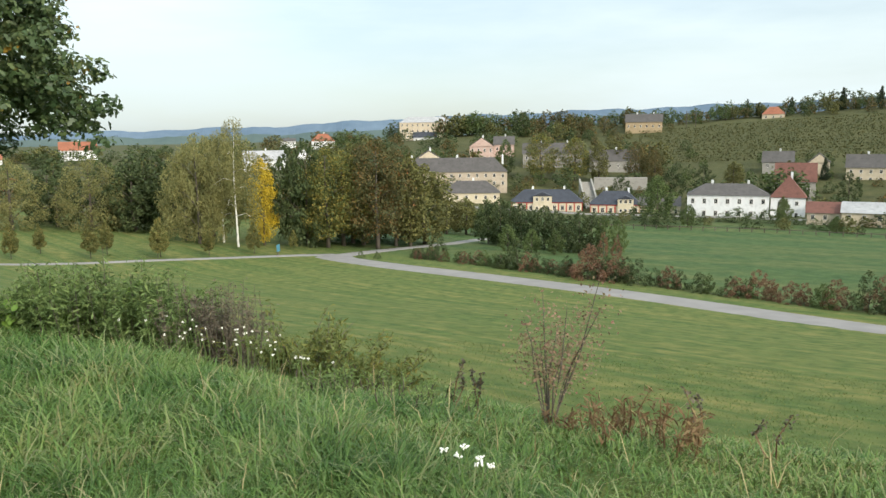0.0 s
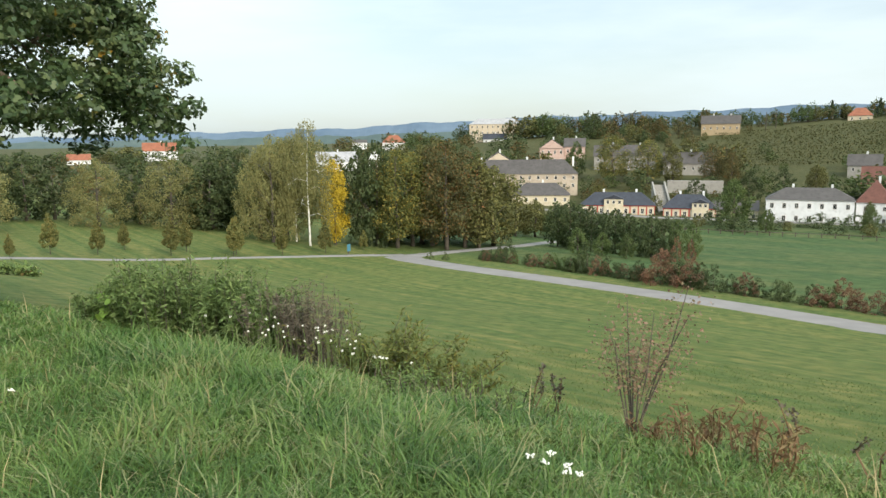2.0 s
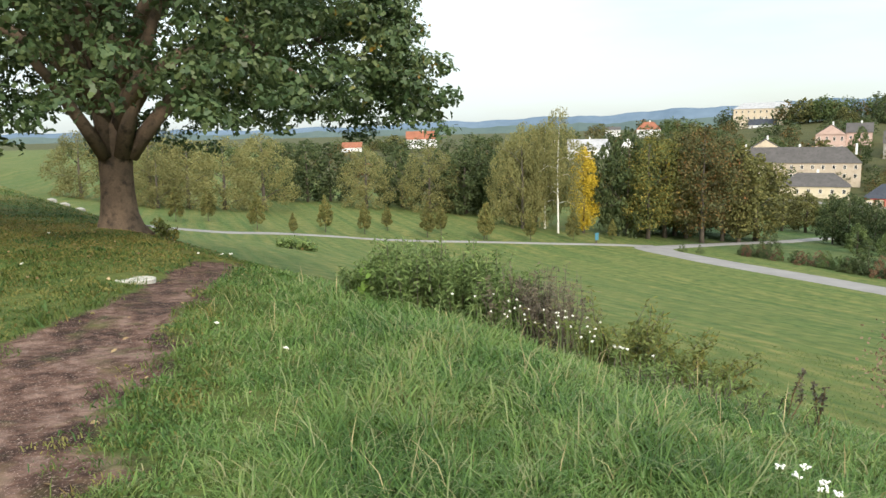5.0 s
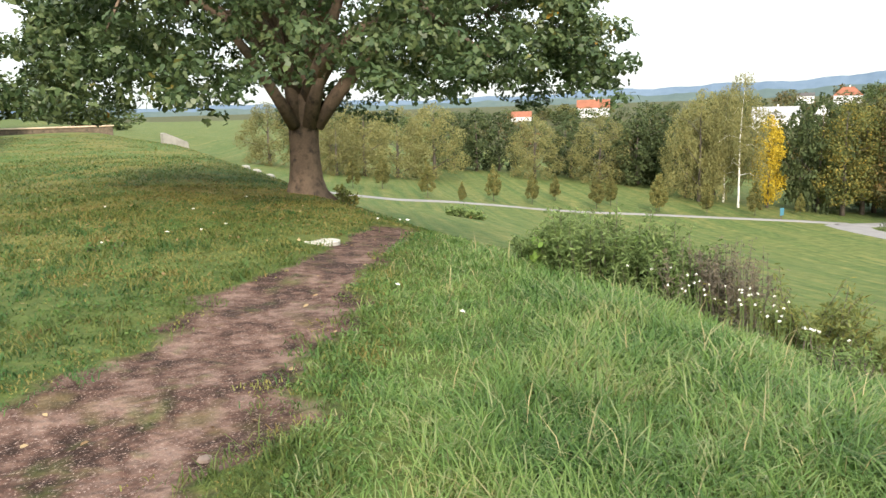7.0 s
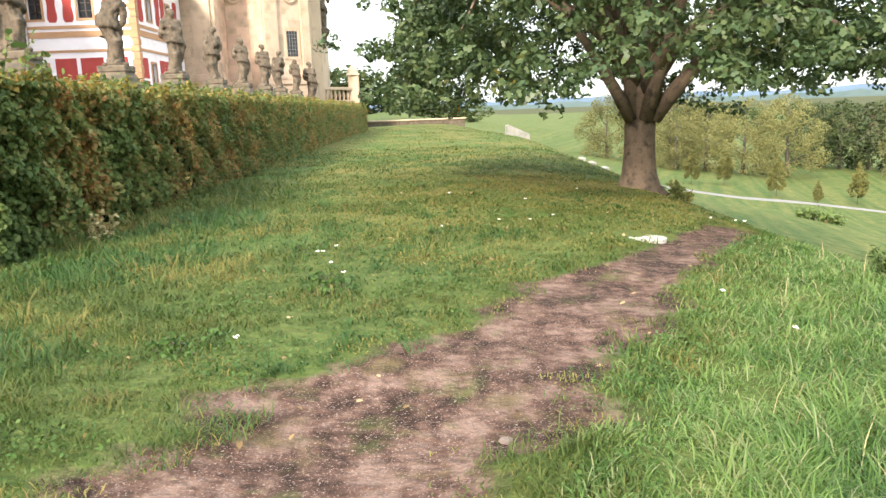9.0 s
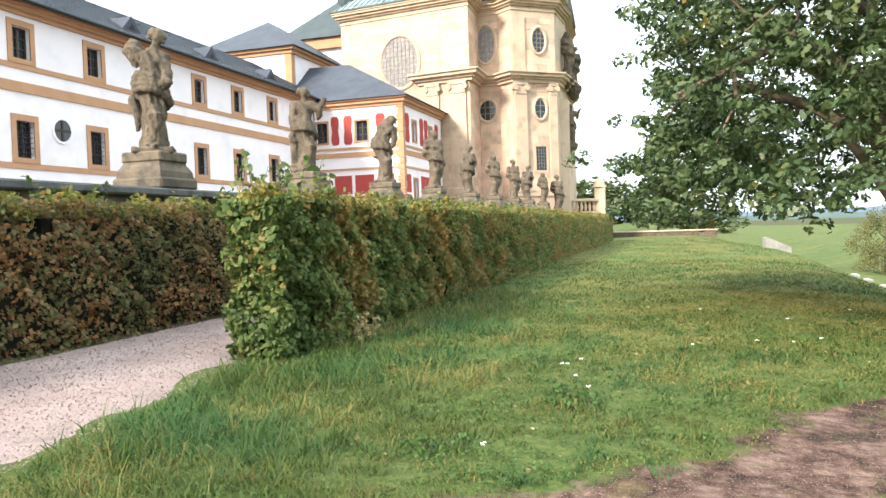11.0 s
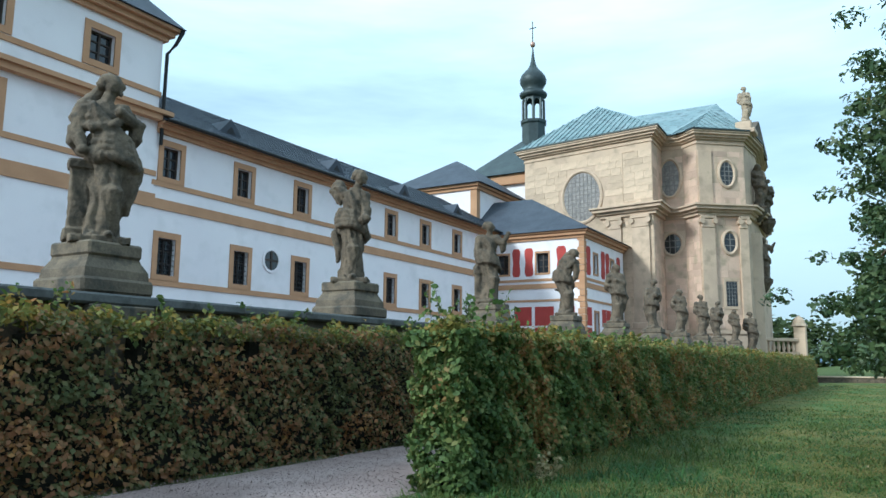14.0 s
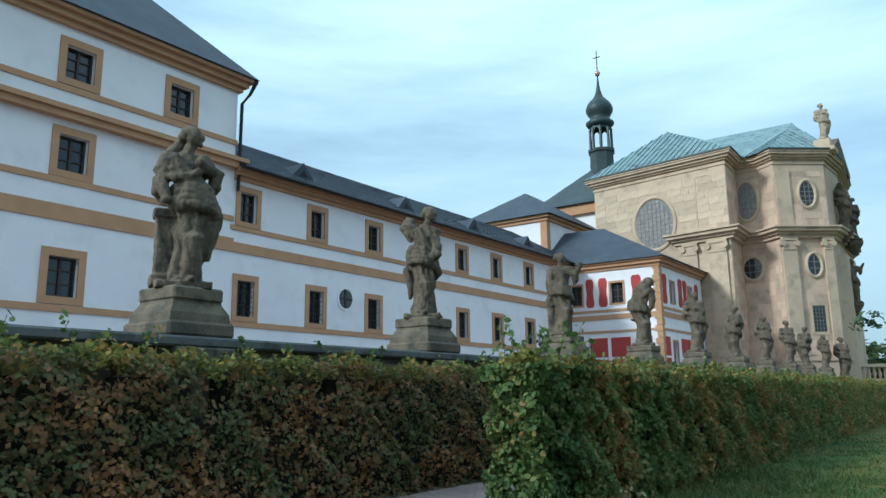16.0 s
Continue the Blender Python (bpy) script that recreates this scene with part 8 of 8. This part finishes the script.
    if gable:
        gx, gw, gh = gable
        part("gable_front", prism([(gx - gw / 2, -0.5), (gx + gw / 2, -0.5), (gx + gw / 2, 3), (gx - gw / 2, 3)], 0, wall_h + gh * 0.6), TM[wall], t)
        mesh_obj("gable_roof", [(gx - gw / 2 - 0.2, -0.7, wall_h + gh * 0.6), (gx + gw / 2 + 0.2, -0.7, wall_h + gh * 0.6), (gx, -0.7, wall_h + gh), (gx - gw / 2 - 0.2, 3.4, wall_h + gh * 0.6), (gx + gw / 2 + 0.2, 3.4, wall_h + gh * 0.6), (gx, 3.4, wall_h + gh)], [(0, 1, 2), (1, 4, 5, 2), (3, 0, 2, 5), (5, 4, 3)], TM[roof], t)
        for j, zz in enumerate((wall_h * 0.3, wall_h + gh * 0.12)):
            for i in range(3):
                win = new("window", wf)
                win.parent = t
                win.matrix_basis = Matrix.LocRotScale((gx + (i - 1) * gw * 0.3, -0.5, zz), None, (0.8, 1, 1.1))
                new("pane", wp).parent = win
    if trims == "redtrim":
        for i in range(cols + 1):
            xx = -w / 2 + w * i / cols
            part("wall_strip", box(max(-w / 2, xx - 0.18), min(w / 2, xx + 0.18), -0.05, 0.01, 0.0, wall_h - 0.35), TM["redtrim"], t)
    # trees of the garden behind the house
    m_ = pose(cx, cy, 0, 0, 0, turn)
    for k in range(3 if w > 12 else 2):
        q = m_ @ Vector((-w * 0.45 + w * 0.9 * (k + sr.random()) / (3 if w > 12 else 2), depth + sr.uniform(5, 12), 0))
        g_ = ground_at(q.x, q.y)
        wood(sr.choice(("fardark", "fargreen", "farolive", "farautumn", "fardark")), q.x, q.y, max(4.0, z + wall_h + roof_h * sr.uniform(0.7, 1.5) - g_), 1.35, g_ - 0.2)
    return t


TM["redtrim"] = M["red"]
house(402, 212, 0.7, 31, 12, 10.1, 3.4, -62, "cream", "palegrey", "hip", 3, 10, "large cream-coloured three-storey block above the town", 0, "mansion", "building", wsize=(0.9, 1.5), deep=14)
house(384, 203, -0.6, 13, 8, 2.4, 3.2, -62, "white", "darkslate", "gable", 1, 4, "white cottage with dark roof below the mansion", deep=12)
house(342, 244, -3.1, 12.3, 9, 3.7, 4.0, -55, "white", "tile", "hip", 1, 4, "white house with an orange tiled roof", deep=12)
house(307, 134, -9.6, 10.6, 9, 7.2, 4.0, -67, "pink", "slategrey", "front", 2, 4, "pink two-storey house with a curved gable", deep=9, wsize=(0.9, 1.7))
house(316, 127, -9.1, 9, 9, 7.2, 3.8, -68, "pink", "slategrey", "gable", 2, 3, "rear wing of the pink gabled house", deep=9)
house(230, 110, -15.2, 34.8, 10, 5.2, 4.7, -64, "beige", "slategrey", "hip", 2, 12, "long beige two-storey row with grey roof", 3, deep=6)
house(214, 97, -21.1, 17.7, 10, 5.4, 3.6, -66, "paleyellow", "slategrey", "hip", 2, 6, "pale yellow house with hipped grey roof")
house(213, 72, -21.2, 21, 9, 3.4, 3.5, -71, "paleyellow", "darkslate", "hip", 1, 9, "low house with dark roof and red-framed windows", 2, gable=(-1.2, 5.5, 3.0), trims="redtrim", wsize=(1.0, 1.6))
house(219, 53, -21.9, 14.3, 9, 3.4, 3.7, -77, "paleyellow", "darkslate", "hip", 1, 6, "low house with dark roof and red-framed windows", 2, gable=(3.0, 4.5, 2.6), trims="redtrim", wsize=(1.0, 1.6))
house(222, 41, -21.9, 11.8, 8, 3.0, 2.6, -80, "paleyellow", "slategrey", "gable", 1, 5, "low cream outbuilding beside the river road", 0)
house(219, 22, -21.8, 21.1, 11, 6.7, 2.9, -84, "white", "slategrey", "hip", 2, 7, "white two-storey house with grey hipped roof", 2, wsize=(1.0, 1.5))
house(223, 7, -22.0, 8.6, 8, 6.3, 5.8, -89, "white", "brownred", "pyramid", 2, 2, "white tower-like house with steep red-brown roof", 1)
house(245, 6, -17.4, 10.9, 8, 4.7, 5.5, -88, "grey", "brownred", "gable", 1, 3, "barn with a steep red-brown roof", 0)
house(290, 13, -11.0, 10, 8, 2.6, 3.7, -88, "grey", "slategrey", "gable", 1, 3, "grey cottage on the slope", 1, deep=8)
house(279, -18, -14.9, 20, 9, 5.1, 4.2, -93, "cream", "slategrey", "gable", 2, 7, "cream house with long grey roof", 2, deep=8)
house(285, 0, -10.7, 6.5, 9, 2.3, 3.2, -90, "cream", "slategrey", "front", 1, 2, "small gabled cream cottage", 0, deep=8)
house(205, -2, -22.2, 8.1, 7, 4.3, 2.5, -90, "beige", "brownred", "gable", 2, 3, "low beige row house with a brown roof", 0)
house(203, -13.5, -22.0, 16, 7, 4.5, 2.4, -94, "cream", "palegrey", "gable", 2, 5, "low cream row house with grey sheet roof", 0)
house(392, 81, 3.9, 18.1, 9, 4.2, 4.2, -79, "ochrewall", "slategrey", "gable", 1, 6, "ochre house on the ridge", 2, deep=14)
house(291, 71, -11.9, 18.8, 8, 3.7, 4.3, -76, "grey", "slategrey", "gable", 1, 6, "pale grey house with long grey roof", 1, deep=8)
house(294, 97, -11.8, 23.9, 9, 6.4, 4.3, -72, "grey", "slategrey", "gable", 2, 8, "grey-white two-storey row among trees", 2, deep=8)
house(241, 126, -9.0, 9.7, 8, 2.8, 3.4, -62, "cream", "slategrey", "front", 1, 3, "small gabled house above the row", 1, deep=9)
house(263, 340, -5.1, 17.5, 9, 2.6, 4.5, -38, "white", "tile", "gable", 1, 5, "white house with a bright orange roof", 1, deep=10)
house(247, 206, -10.4, 17, 11, 3.4, 4.2, -51, "white", "palegrey", "gable", 1, 4, "white house with pale grey roof behind the birches", 1, deep=9)
house(262, 197, -10.0, 8, 11, 3.6, 4.0, -51, "white", "palegrey", "front", 1, 2, "white gabled house behind the birches", 0, deep=9)
house(378, 296, -1.6, 9.3, 7, 2.2, 1.9, -52, "white", "slategrey", "gable", 1, 3, "distant white house on the plain", 0, deep=12)
house(419, 22, 8.4, 10.5, 8, 2.8, 3.8, -87, "cream", "tile", "hip", 1, 3, "house with an orange roof on the ridge", 0, deep=14)
house(225, 354, -8.9, 10.8, 8, 2.6, 3.0, -33, "white", "tile", "gable", 1, 3, "small house with red roof on the plain", 0, deep=8)

# gardens and woods of the slope: trees stand between the houses and cover their feet only
for k in range(900):
    a, r = sr.uniform(56, 99), 236 + 200 * sr.random() ** 0.9
    if a > 82 and r > 312 and r < 415:
        continue
    x, y = bearing(a, r)
    g_ = ground_at(x, y)
    h_ = sr.uniform(3.5, 8.5) * (0.75 if a > 80 else 1.0)
    ok = True
    for ha, hr_, hz, hw, hh in HOUSES:
        half = math.degrees(hw * 0.5 / hr_) + math.degrees(0.45 * h_ / r)
        if abs(a - ha) < half and r < hr_ + 9:
            if abs(r - hr_ - 4) < 10 or 1.55 + (g_ + h_ - 1.55) * hr_ / r > hz + hh * 0.45:
                ok = False
                break
    if ok:
        wood(sr.choice(("fardark", "fardark", "farolive", "fargreen", "farautumn", "farautumn")), x, y, h_, sr.uniform(1.0, 1.45))
        if len(WOOD) and sum(len(q) for q in WOOD.values()) > 470:
            break
for k in range(84):
    a = 63 + k * 0.44 + sr.uniform(-0.3, 0.3)
    r = sr.uniform(424, 446)
    x, y = bearing(a, r)
    top = np.interp(a, [63, 66, 72, 80, 86, 92, 100], [1.25, 1.5, 1.5, 1.7, 1.9, 2.4, 2.8]) + sr.uniform(-0.2, 0.42)
    wood(sr.choice(("fardark", "fargreen", "farautumn", "farolive")), x, y, max(4, 1.55 + r * math.tan(radians(top)) - ground_at(x, y)), sr.uniform(0.9, 1.4))
grow_woods()
# terrace walls and stairs below the town
tw = tagged(part("retaining_wall", box(-9, 9, 0, 1.2, -6, 4.2, 0.1, pose(259, 61, -17, 0, 0, -76)), TM["grey"]), "grey stone retaining wall above the stairs", "wall", kind="structure")
stairs = thing("stairway", 226, 61.5, -21.5, "long grey stone stairway climbing the town slope", "stairs", turn=-68)
for k in range(26):
    part("step", box(-1.6, 1.6, 0.85 * k, 0.85 * k + 0.95, -2, 0.3 * k + 0.3), TM["grey"], stairs)
for s in (-1, 1):
    bm = bmesh.new()
    add_ring(bm, [[(s * 1.9 - 0.25, 0, -2), (s * 1.9 + 0.25, 0, -2), (s * 1.9 + 0.25, 0, 1.1), (s * 1.9 - 0.25, 0, 1.1)], [(s * 1.9 - 0.25, 22, -2), (s * 1.9 + 0.25, 22, -2), (s * 1.9 + 0.25, 22, 8.9), (s * 1.9 - 0.25, 22, 8.9)]])
    part("cheek_wall", bm, TM["grey"], stairs)
# river road with its low wall
strip("river_road", [(196, 120), (206, 90), (212, 60), (215, 30), (216, 0), (212, -40)], [4, 4, 4, 4, 4, 4], M["road"], 0.15, "pale road along the far bank", "road", step=2.0)
fence = thing("fence", 0, 0, 0, "low dark field fence along the meadow", "fence")
for k in range(40):
    y_ = 70 - k * 2.6
    x_ = 182 - 0.1 * abs(y_ - 10)
    part("post", box(x_ - 0.1, x_ + 0.1, y_ - 0.1, y_ + 0.1, ground_at(x_, y_) - 0.2, ground_at(x_, y_) + 1.1), M["bark2"], fence)
bm = bmesh.new()
add_tube(bm, [(182 - 0.1 * abs(60 - k * 2.6), 70 - k * 2.6, ground_at(182 - 0.1 * abs(60 - k * 2.6), 70 - k * 2.6) + 0.85) for k in range(40)], [0.07] * 40, 5)
part("rail", bm, M["bark2"], fence)
# vineyard rows on the slope
rng = np.random.default_rng(12)
P = []
for k in range(16):
    r = 315 + k * 6.0
    a = np.radians(78 + rng.random(900) * 21)
    x, y = r * np.sin(a), r * np.cos(a)
    P.append(np.stack([x, y, ground_z(x, y) + 0.4 + rng.random(900) * 0.9], 1))
P = np.concatenate(P)
v, f = leaves_at(P, rng.normal(size=P.shape) + np.array([0, 0, 0.5]), 0.65, rng, 4)
M["vine"] = leaf_mat("vine_leaves", [(0.0, (0.055, 0.066, 0.026)), (0.6, (0.085, 0.088, 0.034)), (1.0, (0.14, 0.115, 0.042))], 0.3, 0.7, 0)
tagged(quads_obj("vineyard", v, 4, f, M["vine"]), "rows of yellowing vines on the slope", "vineyard", kind="stuff")
for x, y, h in ((404, 62, 9.0), (408, 58, 9.5)):
    p = thing("pole", x, y, ground_at(x, y), "tall thin wooden pole on the slope", "pole", "poles on the slope")
    part("shaft", lathe([(0.22, -0.5), (0.14, h)], 6), M["bark2"], p)
bin_ = thing("signpost", 78.0, 63.5, ground_at(78, 63.5), "small blue information post beside the path", "sign")
part("post", box(-0.06, 0.06, -0.06, 0.06, 0, 1.4), M["bark2"], bin_)
part("board", box(-0.35, 0.35, -0.1, -0.05, 0.5, 1.45, 0.02), mat("faded_blue_board", (0.06, 0.20, 0.26), (0.05, 0.15, 0.2), 3, 0.6, 0, 20), bin_, "faded blue board")

# ---------------------------------------------------------------- far wooded hills
hv, hf = [], []
heads = np.arange(-60, 150, 0.5)
elev = np.interp(heads, [-60, -20, -9, -4, 0, 10, 30, 38, 50, 58, 66, 76, 86, 96, 150], [0.4, 0.4, 0.4, 0.4, 0.4, 0.35, 0.45, 0.7, 0.95, 1.35, 1.65, 1.9, 2.1, 2.3, 2.3])
elev = elev + 0.06 * np.sin(heads * 0.7) + 0.05 * np.sin(heads * 1.9 + 1) + 0.015 * np.sin(heads * 7)
for a, e in zip(heads, elev):
    x, y = bearing(a, 4300)
    hv += [(x * 0.93, y * 0.93, -60), (x, y, 1.55 + 4300 * math.tan(radians(e)))]
hf = [(2 * i, 2 * i + 2, 2 * i + 3, 2 * i + 1) for i in range(len(heads) - 1)]
# distance haze is put into the blue of these hills
M["hills"] = mat("haze_tinted_hills", (0.075, 0.115, 0.165), (0.11, 0.155, 0.21), 0.002, 1.0, 0.0, 0.02)
tagged(mesh_obj("backdrop", hv, hf, M["hills"]), "wooded hills tinted with blue haze along the horizon", "hills", kind="structure")
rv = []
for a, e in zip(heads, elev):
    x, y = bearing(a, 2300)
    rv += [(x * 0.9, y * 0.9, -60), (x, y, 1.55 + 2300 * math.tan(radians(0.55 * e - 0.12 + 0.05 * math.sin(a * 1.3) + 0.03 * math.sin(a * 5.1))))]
# thinner haze of the nearer plain, mixed into its blue-green
M["rise"] = mat("haze_tinted_plain", (0.055, 0.085, 0.085), (0.085, 0.115, 0.105), 0.004, 1.0, 0.0, 0.03)
tagged(mesh_obj("backdrop", rv, hf, M["rise"]), "wooded plain tinted with blue-green haze before the hills", "hills", kind="structure")
